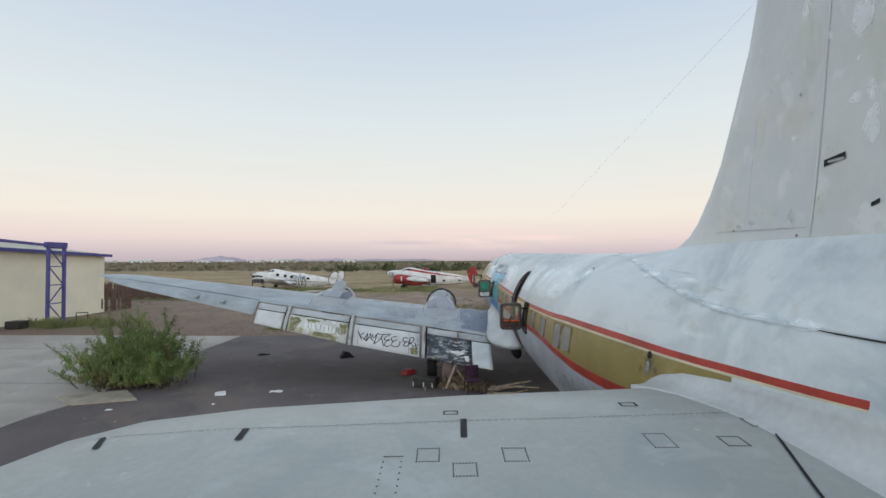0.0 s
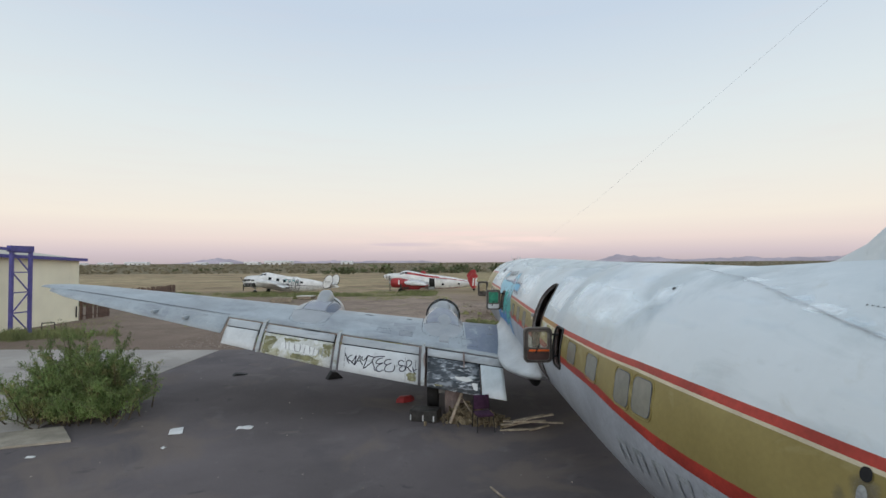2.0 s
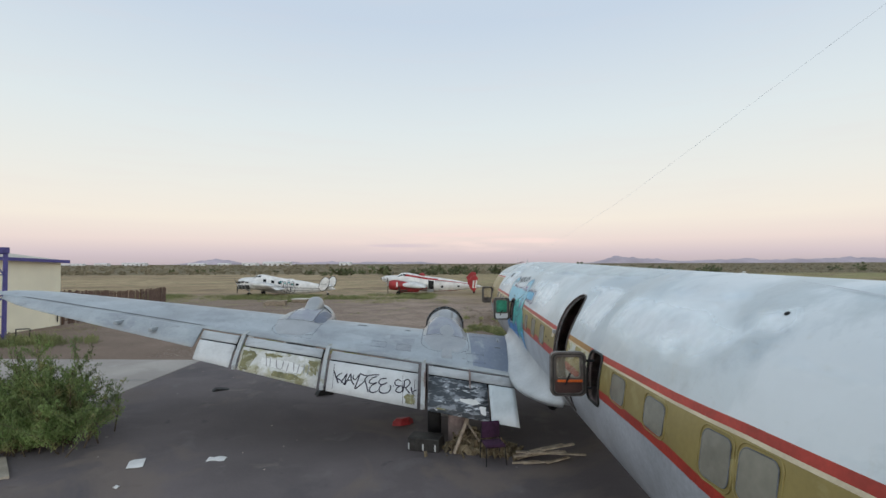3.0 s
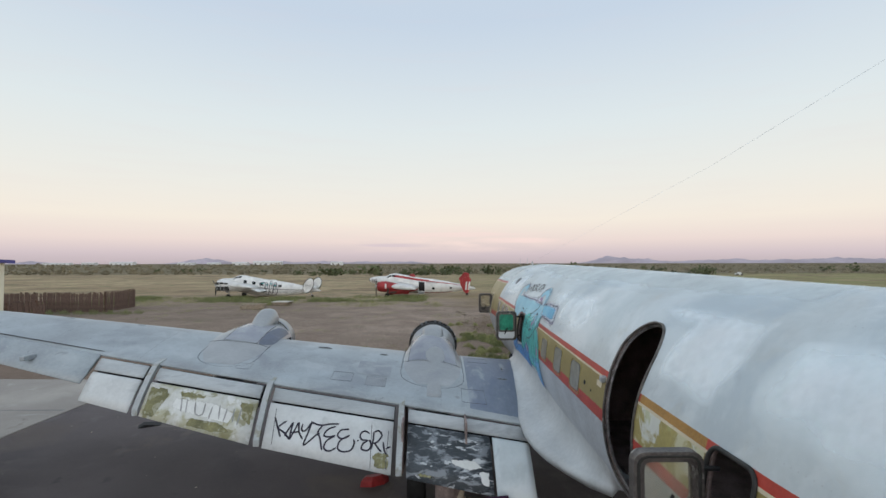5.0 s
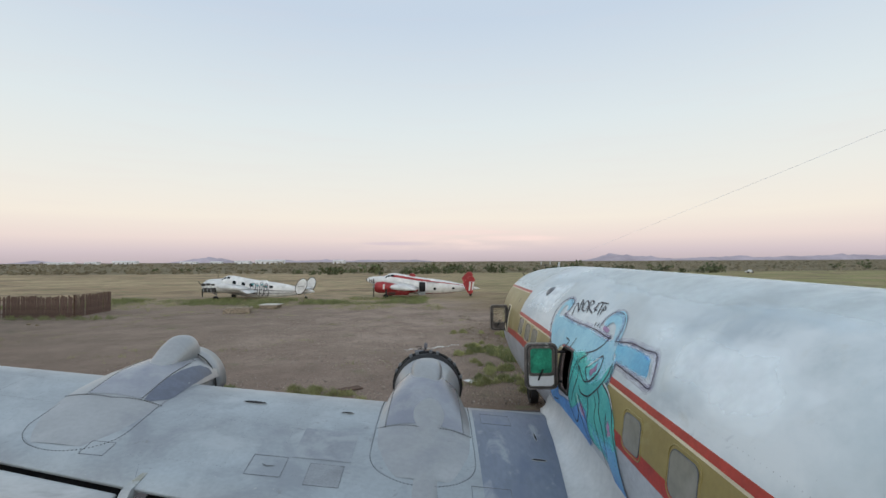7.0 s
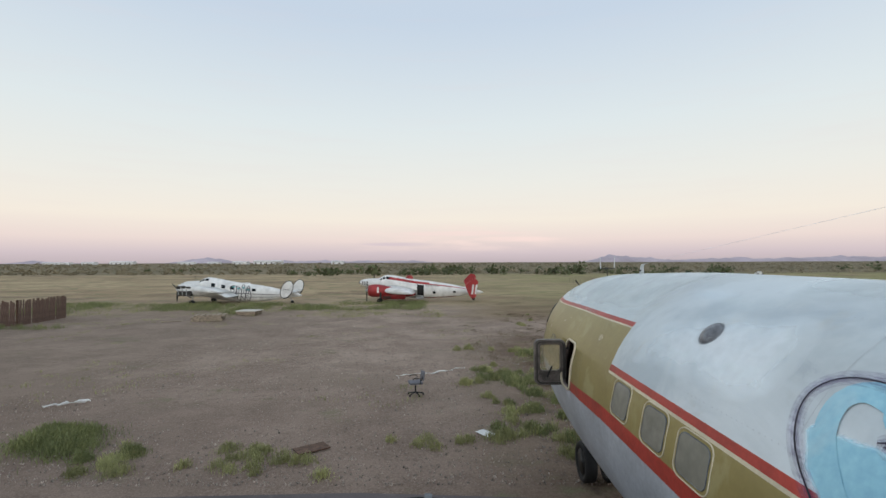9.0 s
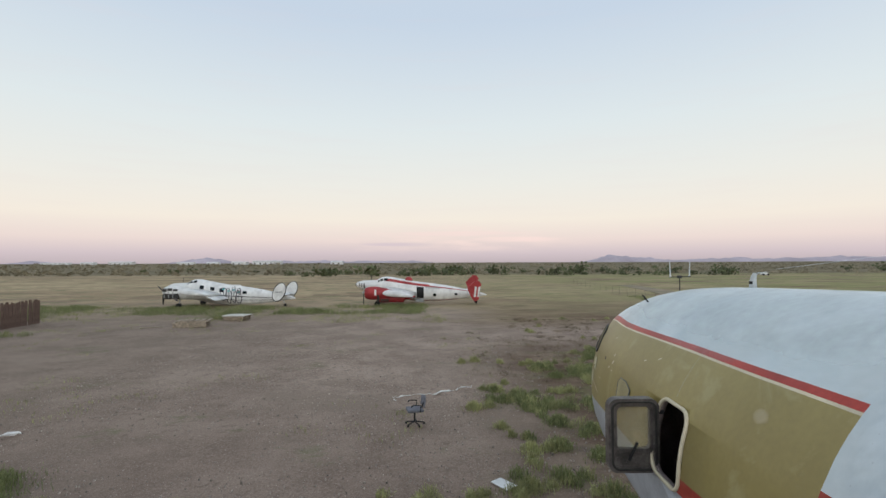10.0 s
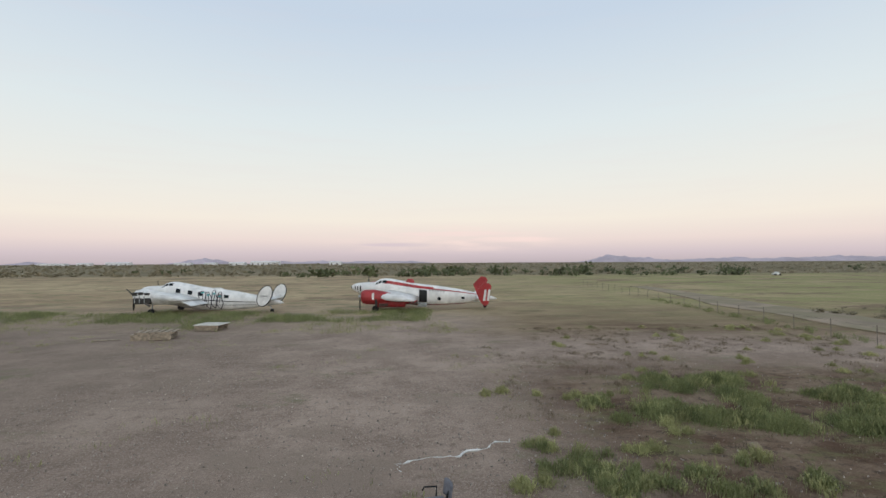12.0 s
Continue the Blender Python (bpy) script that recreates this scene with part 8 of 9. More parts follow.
def stacking_chair(m):
    c = empty("stacking_chair", m, "purple upholstered stacking chair under the wing", "chair")
    bm = bmesh.new()
    box(bm, -0.24, 0.24, -0.22, 0.24, 0.41, 0.48, 0.03)
    part("seat", bm, M["plum"], c, smooth=True)
    bm = bmesh.new()
    box(bm, -0.23, 0.23, -0.03, 0.03, 0.5, 0.9, 0.028, Matrix.Translation((0, -0.24, 0)))
    part("backrest", bm, M["plum"], c, smooth=True)
    for s in (-1, 1):
        bm = bmesh.new()
        tube(bm, [(s * 0.25, -0.3, 0.0), (s * 0.24, -0.24, 0.44), (s * 0.22, -0.24, 0.86)], 0.014, 6)
        part("leg", bm, M["black"], c)
        bar("leg", (s * 0.25, 0.26, 0), (s * 0.23, 0.2, 0.42), 0.014, M["black"], c)


stacking_chair(pose(0.92, 16.9, 0.012, 0, 0, 192))


def speaker_box():
    b = empty("equipment_case", pose(-0.75, 17.75, 0.012, 0, 0, -14), "black equipment case with bright corners lying on the ramp", "case")
    part("body", boxm(-0.42, 0.42, -0.26, 0.26, 0, 0.34, 0.025), M["gasket"], b)
    for x in (-0.4, -0.02, 0.3):
        part("corner_guard", boxm(x, x + 0.035, -0.272, -0.26, 0.04, 0.2, 0.004), M["panel"], b)


speaker_box()
bm = bmesh.new()
loft(bm, [[(x * k, y * k, z) for x, y in ((-0.3, -0.08), (-0.05, -0.14), (0.22, -0.04), (0.34, 0.1), (0.0, 0.12), (-0.26, 0.06))] for z, k in ((0, 1.0), (0.12, 0.95), (0.2, 0.6))])
bmesh.ops.recalc_face_normals(bm, faces=bm.faces)
tagged(part("red_tarp", bm, M["red2"], m=pose(-1.55, 19.6, 0.012, 0, 0, 10)), "crumpled red tarp on the ramp", "tarp")


def plank(name, a, b, w, t, mt, label, cat="plank", group="", roll=0.0):
    a, b = Vector(a), Vector(b)
    d = b - a
    q = d.to_track_quat("X", "Z").to_matrix().to_4x4()
    bm = bmesh.new()
    box(bm, 0, d.length, -w / 2, w / 2, -t / 2, t / 2, min(w, t) * 0.15)
    ob = part(name, bm, mt, m=Matrix.Translation(a) @ q @ pose(0, 0, 0, roll, 0, 0))
    return tagged(ob, label, cat, group)


plank("leaning_plank", (-0.02, 17.3, 0.05), (0.33, 17.55, 0.86), 0.1, 0.04, M["lumber"], "pale plank leaning against the debris heap")
plank("leaning_plank", (0.62, 17.4, 0.3), (0.3, 17.6, 0.75), 0.05, 0.03, M["lumber"], "thin pale batten leaning on the debris heap")
rnd = random.Random(7)
for i in range(13):
    x, y, a = 1.3 + rnd.random() * 0.9, 16.75 + rnd.random() * 0.45, rnd.uniform(-0.35, 0.4)
    ln = 0.4 + rnd.random() * 0.7
    z = 0.04 + 0.022 * i
    plank("scrap_board", (x, y, z if i > 4 else 0.035), (x + ln * math.cos(a), y + ln * math.sin(a), 0.035 + (0.02 * i if i % 3 else 0.03 * i)), 0.07 + 0.06 * rnd.random(), 0.03, M["lumber"], "splintered pale board in a low heap", "board", "scrap boards beside the airliner")


def debris_heap(x, y, w, d, h, n, seed):
    r = random.Random(seed)
    bm = bmesh.new()
    for i in range(n):
        px, py = r.gauss(0, 0.4) * w, r.gauss(0, 0.4) * d
        pz = max(0.02, h * (1 - (px / w) ** 2 - (py / d) ** 2) * r.random())
        s = 0.04 + 0.12 * r.random()
        box(bm, -s, s, -s * 0.5, s * 0.5, -s * 0.12, s * 0.12, 0.0, Matrix.Translation((x + px, y + py, pz)) @ Euler((r.random() * 3, r.random() * 3, r.random() * 6)).to_matrix().to_4x4())
    return tagged(part("debris_heap", bm, M["straw"]), "heap of torn insulation, straw and splinters", "debris", kind="stuff")


debris_heap(0.45, 17.75, 0.8, 0.5, 0.42, 420, 3)
debris_heap(1.1, 17.5, 0.6, 0.4, 0.2, 160, 4)
part_drum = bmesh.new()
tube(part_drum, [(0, 0, 0), (0, 0, 0.8)], 0.28, 18)
tagged(part("fuel_drum", part_drum, M["inner"], m=pose(0.1, 18.25, 0.012)), "dark drum standing behind the debris", "drum")


def scrap_frame(x, y, rz):
    s = empty("scrap_stand", pose(x, y, 0.012, 0, 0, rz), "small black metal stand on the ramp", "stand", "black metal stands")
    bm = bmesh.new()
    tube(bm, [(-0.16, 0, 0), (-0.02, 0, 0.62), (0.04, 0, 0.62), (0.26, 0, 0)], 0.022, 6)
    part("bent_bar", bm, M["black"], s)
    bm = bmesh.new()
    tube(bm, [(0.0, 0.5, 0), (0.02, 0.02, 0.56)], 0.02, 6)
    part("back_bar", bm, M["black"], s)


scrap_frame(-2.3, 11.25, 8)
scrap_frame(-1.78, 11.5, -6)


def star_base(x, y):
    s = empty("chair_base", pose(x, y, 0.012), "upturned chrome five-star chair base", "chair base")
    bar("stem", (0, 0, 0), (0, 0, 0.24), 0.03, M["black"], s)
    for k in range(5):
        a = 2 * math.pi * k / 5
        bar("arm", (0, 0, 0.16), (0.3 * math.cos(a), 0.3 * math.sin(a), 0.2), 0.02, M["metal"], s)


star_base(0.45, 12.0)
plank("stick", (0.83, 13.4, 0.03), (1.5, 12.0, 0.03), 0.04, 0.03, M["lumber"], "long pale stick on the ramp", "stick")
bm = bmesh.new()
rr = random.Random(5)
loft(bm, [[(0.45 * math.cos(a) * k * (0.8 + 0.4 * rr.random()), 0.3 * math.sin(a) * k * (0.8 + 0.4 * rr.random()), z) for a in (2 * math.pi * i / 12 for i in range(12))] for z, k in ((0.0, 1.0), (0.05, 0.8), (0.09, 0.3))])
tagged(part("rag", bm, M["straw"], m=pose(1.1, 12.6, 0.012)), "tan rag lying on the ramp", "rag")


def paper(x, y, w, d, rz, seed):
    r = random.Random(seed)
    bm = bmesh.new()
    vs = [[bm.verts.new((-w / 2 + w * i / 4, -d / 2 + d * j / 3, 0.02 + 0.03 * r.random())) for i in range(5)] for j in range(4)]
    for j in range(3):
        for i in range(4):
            bm.faces.new((vs[j][i], vs[j][i + 1], vs[j + 1][i + 1], vs[j + 1][i]))
    return bm, pose(x, y, 0, 0, 0, rz)


for i, (x, y, w, d, rz, lab) in enumerate(((-7.66, 16.7, 0.34, 0.5, 25, "crumpled white paper on the ramp"), (-5.86, 17.0, 0.42, 0.24, 5, "flattened white card on the ramp"), (-7.3, 15.5, 0.1, 0.1, 0, "small white scrap on the ramp"), (-10.2, 14.9, 0.2, 0.1, 0, "small pale scrap on the ramp"), (1.1, 33.4, 0.36, 0.5, 40, "crumpled white carton in the weeds"))):
    bm, mm = paper(x, y, w, d, rz, i)
    ob = tagged(part("litter", bm, M["white2"], m=mm), lab, "litter", "scattered litter")
    so = ob.modifiers.new("thick", "SOLIDIFY")
    so.thickness = 0.012
for i, (x, y, lab) in enumerate(((-4.75, 22.9, "black rubber wheel chock on the ramp"), (-8.9, 23.5, "flat black rubber scrap on the ramp"))):
    bm = bmesh.new()
    loft(bm, [[(-0.3 + 0.05 * i, yy, 0), (0.35, yy, 0), (0.1, yy, 0.26 - 0.2 * i), (-0.1, yy, 0.3 - 0.22 * i)] for yy in (-0.15, 0.18)])
    bmesh.ops.recalc_face_normals(bm, faces=bm.faces)
    tagged(part("wheel_chock", bm, M["black"], m=pose(x, y, 0.012, 0, 0, 30)), lab, "chock")


def pallet_stack(name, x, y, w, d, n, rz, label, top=None):
    s = empty(name, pose(x, y, 0, 0, 0, rz), label, "pallets")
    r = random.Random(n)
    z = 0.02
    for k in range(n):
        ox, oy = r.uniform(-0.12, 0.12), r.uniform(-0.1, 0.1)
        for q in (-1, 0, 1):
            part("runner", boxm(ox - w / 2, ox + w / 2, oy + q * d * 0.46 - 0.05, oy + q * d * 0.46 + 0.05, z, z + 0.09), M["lumber"], s)
        for q in range(6):
            xx = ox - w / 2 + (w - 0.22) * q / 5
            part("deck_board", boxm(xx, xx + 0.22, oy - d / 2, oy + d / 2, z + 0.09, z + 0.12), M["lumber"], s)
        z += 0.125
    if top:
        part("top_sheet", boxm(-w / 2 - 0.1, w / 2 + 0.1, -d / 2 - 0.1, d / 2 + 0.1, z, z + 0.05, 0.01), top, s, "pale sheet on top")
    return s


pallet_stack("pallet_stack", -20.4, 61.2, 2.4, 1.6, 4, 14, "untidy stack of weathered wooden pallets")
pallet_stack("pallet_stack", -18.7, 65.6, 1.8, 1.6, 3, -4, "low stack of pallets with a pale sheet", M["pale_sheet"])
plank("stray_board", (-24.0, 60.2, 0.05), (-22.4, 60.6, 0.05), 0.2, 0.04, M["lumber"], "stray board in the dirt near pallets")
bm = bmesh.new()
pts = [(-2.0, 39.85), (-2.2, 40.35), (-1.6, 40.75), (-1.0, 40.85), (-0.4, 41.05), (0.2, 41.45), (0.52, 41.85), (1.0, 42.05)]
rr = random.Random(3)
pts = [(x + (x2 - x) * k / 4 + rr.gauss(0, 0.05), y + (y2 - y) * k / 4 + rr.gauss(0, 0.05)) for (x, y), (x2, y2) in zip(pts, pts[1:]) for k in range(4)]
tube(bm, [(x, y, 0.03 + 0.05 * rr.random()) for x, y in pts], 0.03, 5, taper=[rr.choice((0.004, 0.006, 0.012, 0.035)) for p in pts])
tagged(part("plastic_strip", bm, M["white2"]), "twisted strip of white plastic on gravel", "litter")
bm = bmesh.new()
rr = random.Random(6)
tube(bm, [(-14.0 + 0.11 * k, 36.0 + 0.07 * k + rr.gauss(0, 0.06), 0.04 + 0.05 * rr.random()) for k in range(12)], 0.03, 5, taper=[rr.choice((0.01, 0.03, 0.06)) for k in range(12)])
tagged(part("plastic_strip", bm, M["white2"]), "crumpled strip of white plastic in weeds", "litter")
plank("flat_scrap", (-4.0, 32.0, 0.04), (-3.3, 32.5, 0.04), 0.5, 0.03, M["wood"], "flat brown scrap of board on gravel", "scrap")
for i in range(4):
    bm = bmesh.new()
    rr = random.Random(40 + i)
    bmesh.ops.create_icosphere(bm, subdivisions=2, radius=0.16)
    for v in bm.verts:
        v.co *= 0.75 + 0.4 * rr.random()
        v.co.z *= 0.6
    x, y = ((7.5, 41.5), (12.4, 47.0), (-33.8, 52.6), (-32.6, 52.0))[i]
    tagged(part("rock", bm, M["pale_dirt"], m=pose(x, y, 0.04)), "small pale rock among the weeds", "rock", "rocks")


# ---- plants ----
def leafy_shrub(name, x, y, w, h, stems, leaves, seed, label, leaf=0.05):
    """Many thin stems out of one root, each carrying small leaves along its outer half."""
    r = random.Random(seed)
    s = empty(name, pose(x, y, 0), label, "shrub")
    tips, bm = [], bmesh.new()
    for i in range(stems):
        a, out = r.random() * 6.283, r.random() ** 0.5
        hh = h * (0.3 + 0.75 * r.random()) * (1 - 0.35 * out * out)
        p0 = Vector((0.3 * w * r.gauss(0, 1), 0.2 * w * r.gauss(0, 1), 0))
        hh *= 0.8 + 0.75 * noise.noise((p0.x * 1.3, p0.y * 1.3, seed))
        p3 = Vector((p0.x + 0.6 * w * out * math.cos(a), p0.y + 0.5 * w * out * math.sin(a), hh))
        p1 = p0.lerp(p3, 0.35) + Vector((0, 0, hh * 0.12))
        p2 = p0.lerp(p3, 0.7) + Vector((r.gauss(0, 0.08), r.gauss(0, 0.08), hh * 0.1))
        tube(bm, [p0, p1, p2, p3], 0.02, 4, taper=[0.02, 0.012, 0.007, 0.003])
        tips += [(p1, p2, p3), (p0.lerp(p1, 0.35), p1, p2)]
        for k in range(2):
            q = p1.lerp(p2, r.random())
            e = q + Vector((r.gauss(0, 0.28), r.gauss(0, 0.28), 0.25 + 0.3 * r.random()))
            tube(bm, [q, e], 0.006, 3)
            tips.append((q, q.lerp(e, 0.5), e))
    tagged(part("stem_tangle", bm, M["twig"], s), kind="stuff")
    verts, faces = [], []
    for i in range(leaves):
        a, b, c = tips[r.randrange(len(tips))]
        t = r.random() ** 1.05
        base = (a.lerp(b, t * 2) if t < 0.5 else b.lerp(c, t * 2 - 1)) + Vector((r.gauss(0, 0.045), r.gauss(0, 0.045), r.gauss(0, 0.045)))
        d = Vector((r.gauss(0, 0.5), r.gauss(0, 0.5), 0.6 + r.random())).normalized()
        sd = d.cross(Vector((r.gauss(0, 1), r.gauss(0, 1), r.gauss(0, 1)))).normalized()
        L = leaf * (0.6 + 0.9 * r.random())
        n0 = len(verts)
        verts += [base - sd * L * 0.12, base + d * L * 0.5 - sd * L * 0.22, base + d * L, base + d * L * 0.5 + sd * L * 0.22]
        faces.append((n0, n0 + 1, n0 + 2, n0 + 3))
    me = bpy.data.meshes.new("foliage")
    me.from_pydata(verts, [], faces)
    me.materials.append(M["leaf"])
    f = new("foliage", me)
    f.parent = s
    tagged(f, kind="stuff")
    return s


leafy_shrub("creosote_shrub", -11.5, 18.05, 2.5, 2.75, 250, 130000, 11, "large sprawling green creosote shrub on the ramp edge", 0.054)


def blades(name, spots, per, h, spread, mt, seed, label, lean=0.55):
    """Tufts of thin stems with small leaves, joined: nobody could count them."""
    r = random.Random(seed)
    verts, faces = [], []
    for x, y, k in spots:
        for i in range(int(per * k)):
            ox, oy = r.gauss(0, spread) * k, r.gauss(0, spread) * k
            bx, by = x + ox, y + oy
            a, tip = r.random() * 6.283, lean * r.random() ** 1.5
            L = h * (0.35 + 0.8 * r.random()) * (0.6 + 0.4 * k) * max(0.35, 1.15 - (ox * ox + oy * oy) / (2.2 * spread * k) ** 2)
            wdt = 0.004 + 0.006 * r.random()
            dx, dy = math.cos(a), math.sin(a)
            n0 = len(verts)
            verts += [(bx - dy * wdt, by + dx * wdt, -0.03), (bx + dy * wdt, by - dx * wdt, -0.03), (bx + dx * L * tip * 0.4 + dy * wdt * 0.8, by + dy * L * tip * 0.4 - dx * wdt * 0.8, L * 0.6), (bx + dx * L * tip, by + dy * L * tip, L)]
            faces += [(n0, n0 + 1, n0 + 2), (n0, n0 + 2, n0 + 3)]
            for q in range(1 if i % 2 else 2):
                t, b = 0.25 + 0.75 * r.random(), r.random() * 6.283
                cx, cy, cz = bx + dx * L * tip * t * t, by + dy * L * tip * t * t, L * t
                ll = 0.02 + 0.024 * r.random()
                ex, ey, ez = math.cos(b) * ll, math.sin(b) * ll, ll * (0.2 + 0.7 * r.random())
                n0 = len(verts)
                verts += [(cx, cy, cz), (cx + ex * 0.5 - ey * 0.3, cy + ey * 0.5 + ex * 0.3, cz + ez * 0.5), (cx + ex, cy + ey, cz + ez), (cx + ex * 0.5 + ey * 0.3, cy + ey * 0.5 - ex * 0.3, cz + ez * 0.4)]
                faces.append((n0, n0 + 1, n0 + 2, n0 + 3))
    me = bpy.data.meshes.new(name)
    me.from_pydata(verts, [], faces)
    me.materials.append(mt)
    return tagged(new(name, me), label, "weeds", kind="stuff")


def scatter(n, x0, x1, y0, y1, seed, k0=0.5, k1=1.2, holes=0.5, scale=0.25):
    r = random.Random(seed)
    out = []
    while len(out) < n:
        x, y = r.uniform(x0, x1), r.uniform(y0, y1)
        if noise.noise((x * scale, y * scale, seed)) > holes - 0.5:
            out.append((x, y, r.uniform(k0, k1)))
    return out


GREEN_A = [(8.00, 48.75), (8.40, 47.65), (9.40, 48.15), (10.40, 48.75), (10.80, 48.15), (6.00, 44.55), (6.70, 44.55), (7.20, 44.15), (7.80, 44.05), (8.20, 43.65), (8.90, 43.65), (9.30, 43.35), (9.60, 42.95), (9.90, 46.15), (10.00, 45.25), (13.30, 46.05), (14.40, 46.55), (14.40, 45.65), (11.60, 42.85), (11.80, 42.55), (12.80, 44.05)]
GREEN_B = [(4.30, 45.85), (4.70, 45.35), (2.40, 40.65), (2.60, 40.05), (2.90, 39.85), (1.90, 40.05), (3.10, 38.95), (3.90, 39.35), (5.10, 39.85), (5.10, 38.95), (6.10, 38.95), (7.50, 39.25), (3.30, 37.55), (4.30, 36.95), (5.50, 37.35), (2.90, 35.75), (3.90, 34.95), (2.50, 33.75), (3.50, 32.95)]
YELLOW = [(4.00, 46.55), (1.70, 41.75), (0.80, 39.15), (6.00, 43.35), (14.30, 52.55), (1.30, 47.25), (2.80, 39.35), (1.50, 37.15), (2.10, 35.35), (1.70, 33.15), (3.10, 31.95), (4.70, 41.35), (7.10, 40.75)]


def clump(pts, k, seed):
    """Each plant with two or three lesser ones beside it."""
    r = random.Random(seed)
    return [(x + r.gauss(0, 0.35) * i, y + r.gauss(0, 0.35) * i, k * (1 - 0.22 * i) * r.uniform(0.8, 1.15)) for x, y in pts for i in range(3)]


blades("green_weeds", clump(GREEN_A, 1.05, 1), 520, 0.36, 0.34, M["weed"], 1, "dense green weeds growing in the dirt")
blades("green_weeds", clump(GREEN_B, 0.6, 2), 300, 0.34, 0.34, M["weed"], 2, "green weed clumps growing in the dirt")
blades("yellow_weeds", [(x, y, k * 0.9) for x, y, k in clump(GREEN_A, 1.0, 21) + clump(GREEN_B, 0.62, 22)], 150, 0.36, 0.36, M["straw_grass"], 31, "pale dry stems among the green weeds")
blades("yellow_weeds", clump(YELLOW, 0.7, 3), 340, 0.3, 0.24, M["straw_grass"], 9, "yellow-green weed clumps on bare dirt")
blades("dry_tufts", scatter(900, 1.0, 26.0, 31.0, 66.0, 14, 0.2, 0.6, 0.42, 0.2), 60, 0.15, 0.4, M["dry"], 10, "low dry brown tufts scattered on the dirt")
blades("green_weeds", scatter(420, -50, -19, 65.5, 78, 5, 0.4, 1.1, 0.46, 0.13) + scatter(220, -17, -2.5, 70, 80, 7, 0.4, 1.1, 0.46, 0.15) + [(-36 + 0.45 * i, 75.2 + 0.7 * math.sin(i * 1.9), 0.8 + 0.3 * math.sin(i * 2.3)) for i in range(42)] + [(-12 + 0.4 * i, 77.2 + 0.6 * math.sin(i * 1.7), 0.8 + 0.3 * math.sin(i * 2.9)) for i in range(18)], 70, 0.42, 0.6, M["weed"], 3, "green weeds in front of the parked airplanes")
blades("yellow_grass", scatter(260, -50, 0, 63, 79, 51, 0.3, 0.9, 0.5, 0.13), 50, 0.34, 0.7, M["straw_grass"], 33, "dry yellow grass among the airplanes' weeds")
blades("green_weeds", [(-10.7, 33.1, 1.5), (-11.3, 32.6, 1.3), (-10.1, 32.2, 1.2), (-11.6, 33.5, 1.0), (-8.3, 32.0, 0.5), (-9.3, 31.6, 0.4)], 900, 0.32, 0.32, M["weed"], 4, "tall green weed clump at the ramp edge")
blades("yellow_grass", scatter(45, -9, 1.5, 30.6, 33.0, 9, 0.3, 0.7) + scatter(60, 5, 26, 46, 66, 10, 0.4, 0.9), 200, 0.26, 0.24, M["straw_grass"], 5, "thin yellow-green grass tufts")
blades("yellow_grass", scatter(240, -32, 2, 34, 64, 12, 0.2, 0.7, 0.62, 0.16), 30, 0.16, 0.45, M["straw_grass"], 6, "low dry grass tufts on gravel")
blades("hangar_weeds", [(x, 33.6 + 0.9 * math.sin(x * 1.7), 0.9 + 0.4 * math.sin(x * 2.9)) for x in (-29.5 + 0.25 * i for i in range(24))] + [(x, 34.6 + 0.6 * math.sin(x * 2.7), 0.6) for x in (-28 + 0.4 * i for i in range(16))], 130, 0.6, 0.4, M["weed"], 7, "green weeds along the hangar apron")
blades("fence_weeds", [(-45 + 0.5 * i, 56.6 - 0.4 * (i % 3), 1.0) for i in range(32)] + [(25.0 + 0.028 * i + 0.5 * math.sin(i * 1.3), 58 + i * 0.5, 0.55 + 0.45 * math.sin(i * 0.7)) for i in range(70)], 60, 0.4, 0.3, M["weed"], 8, "weeds grown up along the fences")


def pebbles(name, count, x0, x1, y0, y1, seed, label, mt):
    """Loose stones on the gravel: small uneven lumps, past counting."""
    r = random.Random(seed)
    verts, faces = [], []
    for i in range(count):
        x, y, k = r.uniform(x0, x1), y0 + (y1 - y0) * r.random() ** 1.5, 0.008 + 0.028 * r.random() ** 4
        n0 = len(verts)
        verts += [(x + k * math.cos(a) * r.uniform(0.7, 1.3), y + k * math.sin(a) * r.uniform(0.7, 1.3), -0.02) for a in (0, 1.57, 3.14, 4.71)]
        verts += [(x + k * 0.6 * math.cos(a) * r.uniform(0.7, 1.3), y + k * 0.6 * math.sin(a) * r.uniform(0.7, 1.3), k * r.uniform(0.5, 0.9)) for a in (0.4, 1.97, 3.54, 5.11)]
        faces += [(n0 + q, n0 + (q + 1) % 4, n0 + 4 + (q + 1) % 4, n0 + 4 + q) for q in range(4)] + [(n0 + 4, n0 + 5, n0 + 6, n0 + 7)]
    me = bpy.data.meshes.new(name)
    me.from_pydata(verts, [], faces)
    me.materials.append(mt)
    return tagged(new(name, me), label, "stones", kind="stuff")


pebbles("gravel_stones", 14000, -16, 4, 30.2, 58, 61, "loose pale stones on the gravel", M["pebble"])
pebbles("gravel_stones", 5000, 4, 24, 30.2, 58, 62, "loose brown stones among the weeds", M["pebble"])
pebbles("gravel_stones", 500, -12, 12, 13, 29, 63, "loose grit on the old asphalt", M["pebble"])


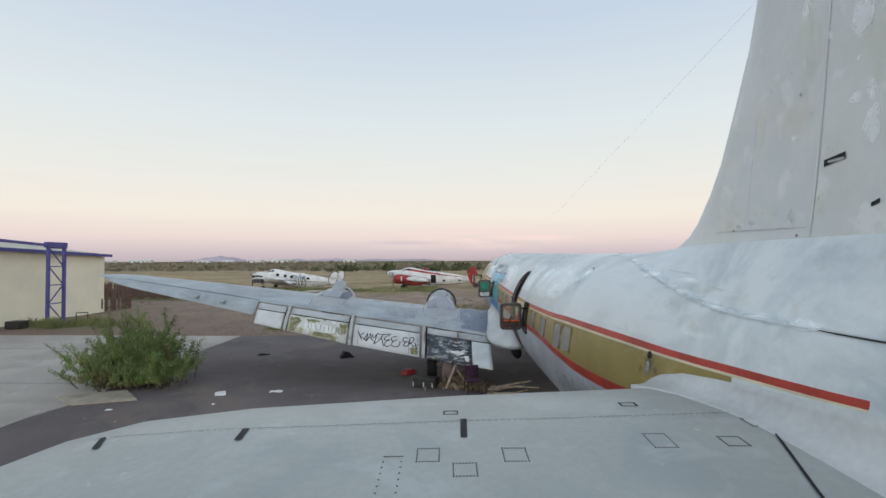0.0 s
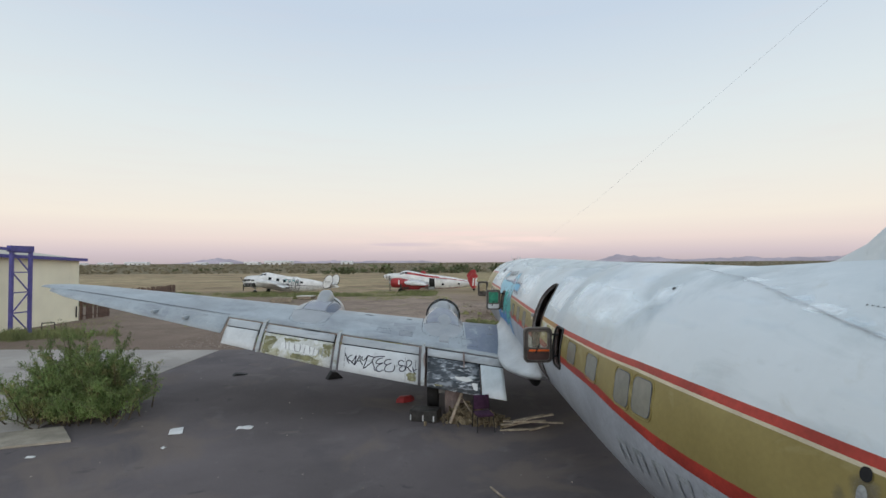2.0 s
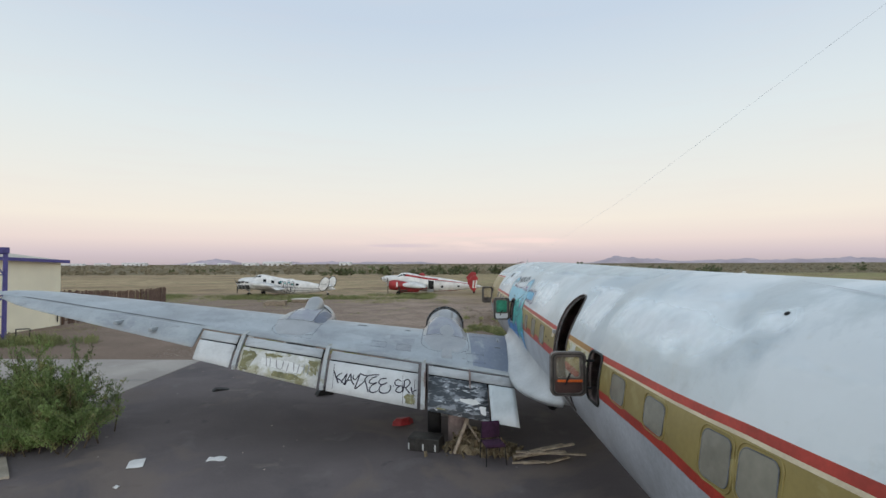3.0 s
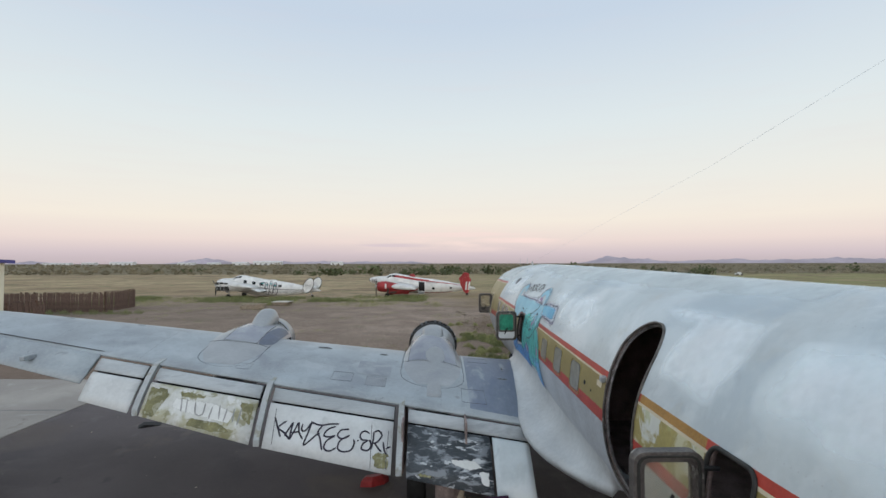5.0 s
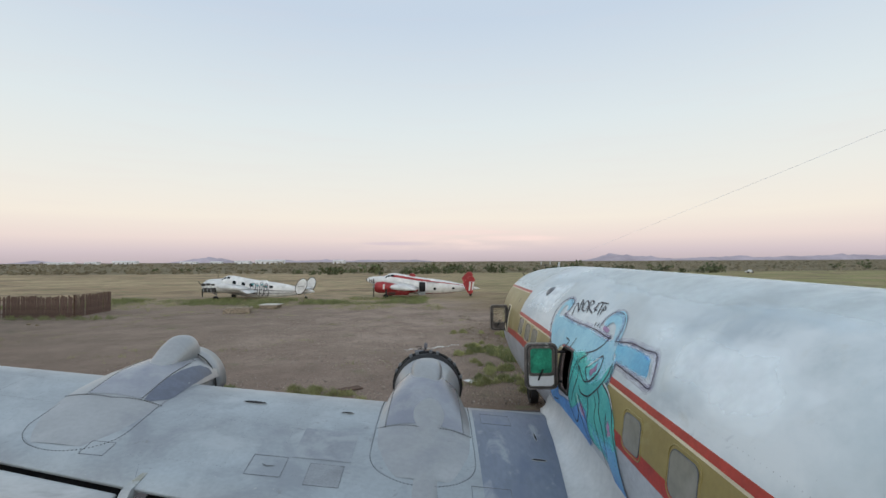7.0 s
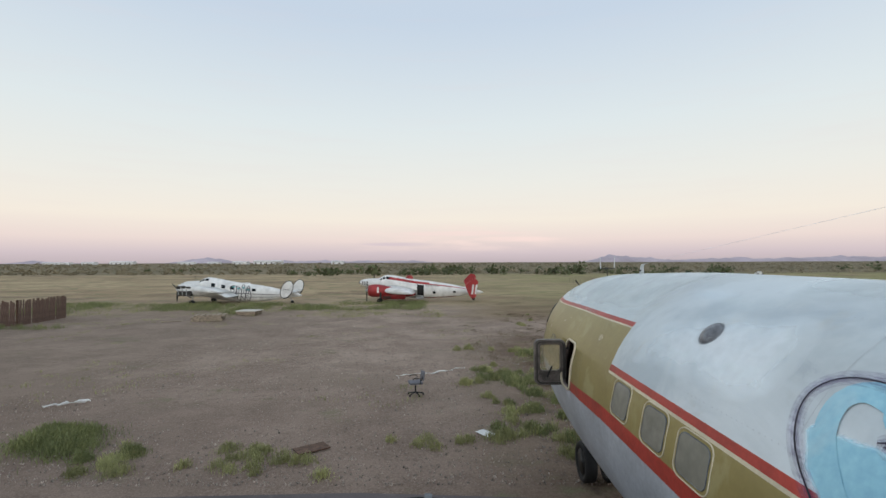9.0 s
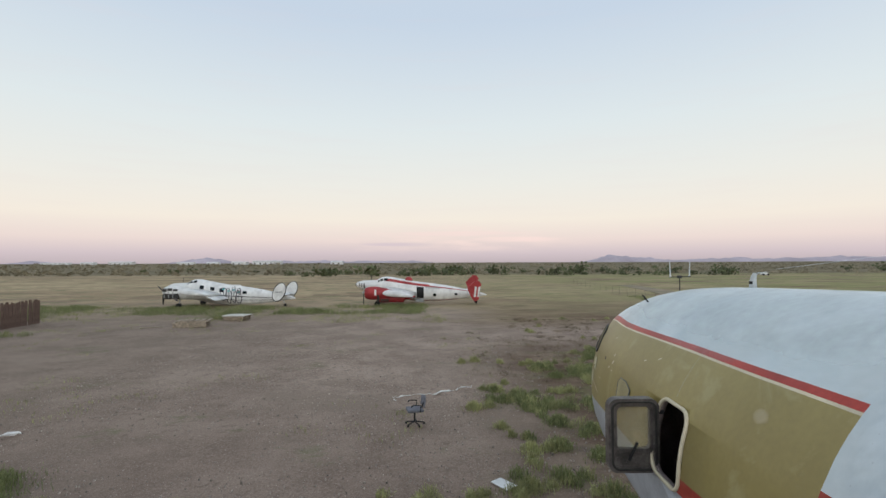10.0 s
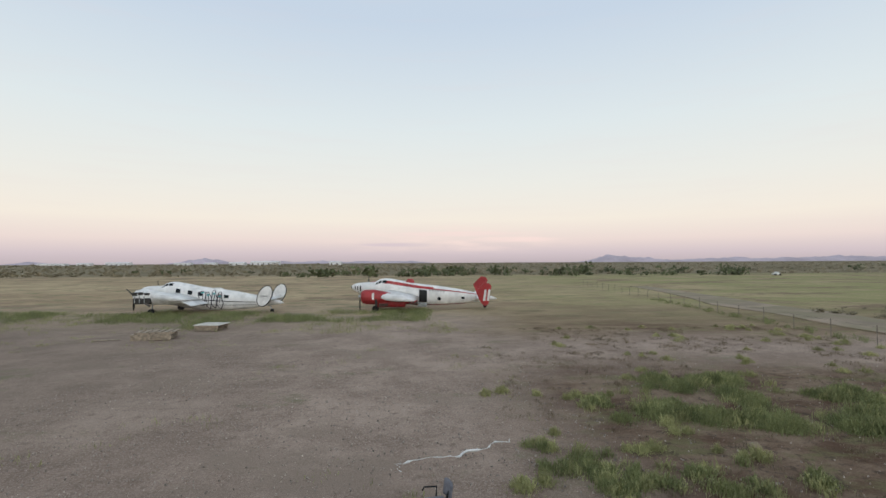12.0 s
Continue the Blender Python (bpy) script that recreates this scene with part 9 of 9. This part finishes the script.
def brush(name, count, x0, x1, y0, y1, size, seed, label, mt):
    """Scrub too far off to count: each bush a clump of small leaf faces with an uneven outline."""
    r = random.Random(seed)
    verts, faces = [], []
    for i in range(count):
        y = y0 + (y1 - y0) * r.random() ** 1.3
        half = 1.02 * y + 40
        x = r.uniform(-1, 1) * half
        if not x0 < x < x1:
            continue
        s = size * (0.4 + 0.9 * r.random() ** 2)
        lobes = [(r.gauss(0, 0.5) * s, r.gauss(0, 0.3) * s, s * (0.25 + 0.45 * r.random())) for k in range(5)]
        for k in range(42):
            lx, ly, lz = lobes[k % 5]
            c = Vector((x + lx + r.gauss(0, 0.3) * s, y + ly + r.gauss(0, 0.3) * s, max(0.1, lz + r.gauss(0, 0.22) * s)))
            d = Vector((r.gauss(0, 1), r.gauss(0, 1), r.gauss(0, 1))).normalized() * s * 0.26
            e = d.orthogonal().normalized() * s * 0.2
            n0 = len(verts)
            verts += [c - d, c + e, c + d, c - e]
            faces.append((n0, n0 + 1, n0 + 2, n0 + 3))
    me = bpy.data.meshes.new(name)
    me.from_pydata(verts, [], faces)
    me.materials.append(mt)
    return tagged(new(name, me), label, "scrub", kind="stuff")


brush("desert_scrub", 2600, -700, 700, 212, 620, 1.2, 21, "belt of grey-green desert scrub beyond the field", M["scrub"])
brush("desert_scrub", 1300, -1600, 1600, 600, 1500, 2.4, 22, "far belt of dark desert scrub", M["scrub"])
brush("mesquite_thicket", 190, -60, 110, 198, 250, 3.3, 23, "green mesquite thicket at the field edge", M["mesquite"])
brush("mesquite_thicket", 26, -300, 300, 225, 330, 2.9, 24, "scattered green mesquite bushes", M["mesquite"])


brush("low_scrub", 700, 35, 52, 66, 79, 0.5, 41, "low dark scrub beside the dirt track", M["scrub"])


# ---- far distance ----
def ridge(name, x0, x1, y, peaks, seed, label):
    """A line of hills: peaks (x, height, half width)."""
    bm = bmesh.new()
    n = 140
    rows = []
    for j, (dy, k) in enumerate(((0, 0.0), (60, 0.55), (160, 1.0), (400, 0.4), (700, 0.0))):
        row = []
        for i in range(n + 1):
            x = x0 + (x1 - x0) * i / n
            h = sum(a * math.exp(-abs((x - c) / w) ** 1.5) for c, a, w in peaks)
            h *= 1 + 0.28 * noise.noise((x * 0.012, j * 3.1, seed)) + 0.34 * noise.noise((x * 0.03, j * 0.7, seed))
            row.append((x, y + dy, max(-1.0, 0.75 * h * k)))
        rows.append(row)
    loft(bm, rows, cap=False, closed=False)
    bmesh.ops.recalc_face_normals(bm, faces=bm.faces)
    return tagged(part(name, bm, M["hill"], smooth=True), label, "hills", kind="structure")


ridge("backdrop", -4700, -100, 4300, [(-3790, 36, 120), (-2420, 22, 60), (-2310, 44, 55), (-2230, 40, 50), (-2150, 66, 50), (-2060, 46, 60), (-1950, 24, 60), (-1520, 32, 190), (-1090, 34, 190), (-700, 24, 160), (-420, 22, 150), (-250, 16, 120)], 1, "low hills on the horizon, tinted mauve for haze")
ridge("backdrop", 700, 4600, 4300, [(1500, 62, 130), (1680, 52, 160), (1900, 34, 200), (2350, 28, 240), (2700, 46, 260), (3200, 40, 260), (3700, 58, 320), (4200, 46, 300)], 2, "low hills on the horizon, tinted mauve for haze")


def far_shed(x, y, w, h, label):
    h *= 1.5
    s = empty("far_shed", pose(x, y, 0), label, "building", "far pale sheds")
    part("wall", boxm(0, w, 0, 18, 0, h * 0.8), M["shed"], s)
    bm = bmesh.new()
    loft(bm, [[(-1, yy, h * 0.8), (w + 1, yy, h * 0.8), (w, yy + (5 if yy < 5 else -5), h), (1, yy + (5 if yy < 5 else -5), h)] for yy in (-1, 19)])
    bmesh.ops.recalc_face_normals(bm, faces=bm.faces)
    part("roof", bm, M["shed"], s)
    for k in range(int(w / 14)):
        part("door", boxm(5 + k * 14, 8 + k * 14, -0.1, 0, 0, h * 0.5), M["gasket"], s)


for x, y, w, h in ((-1010, 1480, 72, 6.5), (-1110, 1500, 40, 5.5), (-1330, 1620, 90, 5), (-560, 1300, 40, 5.5), (-640, 1330, 30, 5), (-500, 1290, 74, 7), (-290, 1270, 30, 6), (-760, 1400, 46, 5)):
    far_shed(x, y, w, h, "long low pale shed far across the desert")
brush("far_trees", 45, -1500, -120, 1180, 1500, 5.0, 31, "row of dark trees by the far sheds", M["scrub"])
tent = empty("white_trailer", pose(113, 192, 0), "small white trailer at the field edge", "trailer")
part("body", boxm(-0.9, 0.9, 0, 2, 0.25, 0.8, 0.15), M["white2"], tent)
part("roof", boxm(0.0, 0.7, 0.2, 1.8, 0.8, 1.25, 0.12), M["white2"], tent)
for dx in (-0.8, 0.8):
    bar("wheel", (dx, -0.05, 0.3), (dx, 0.2, 0.3), 0.3, M["black"], tent, 12)
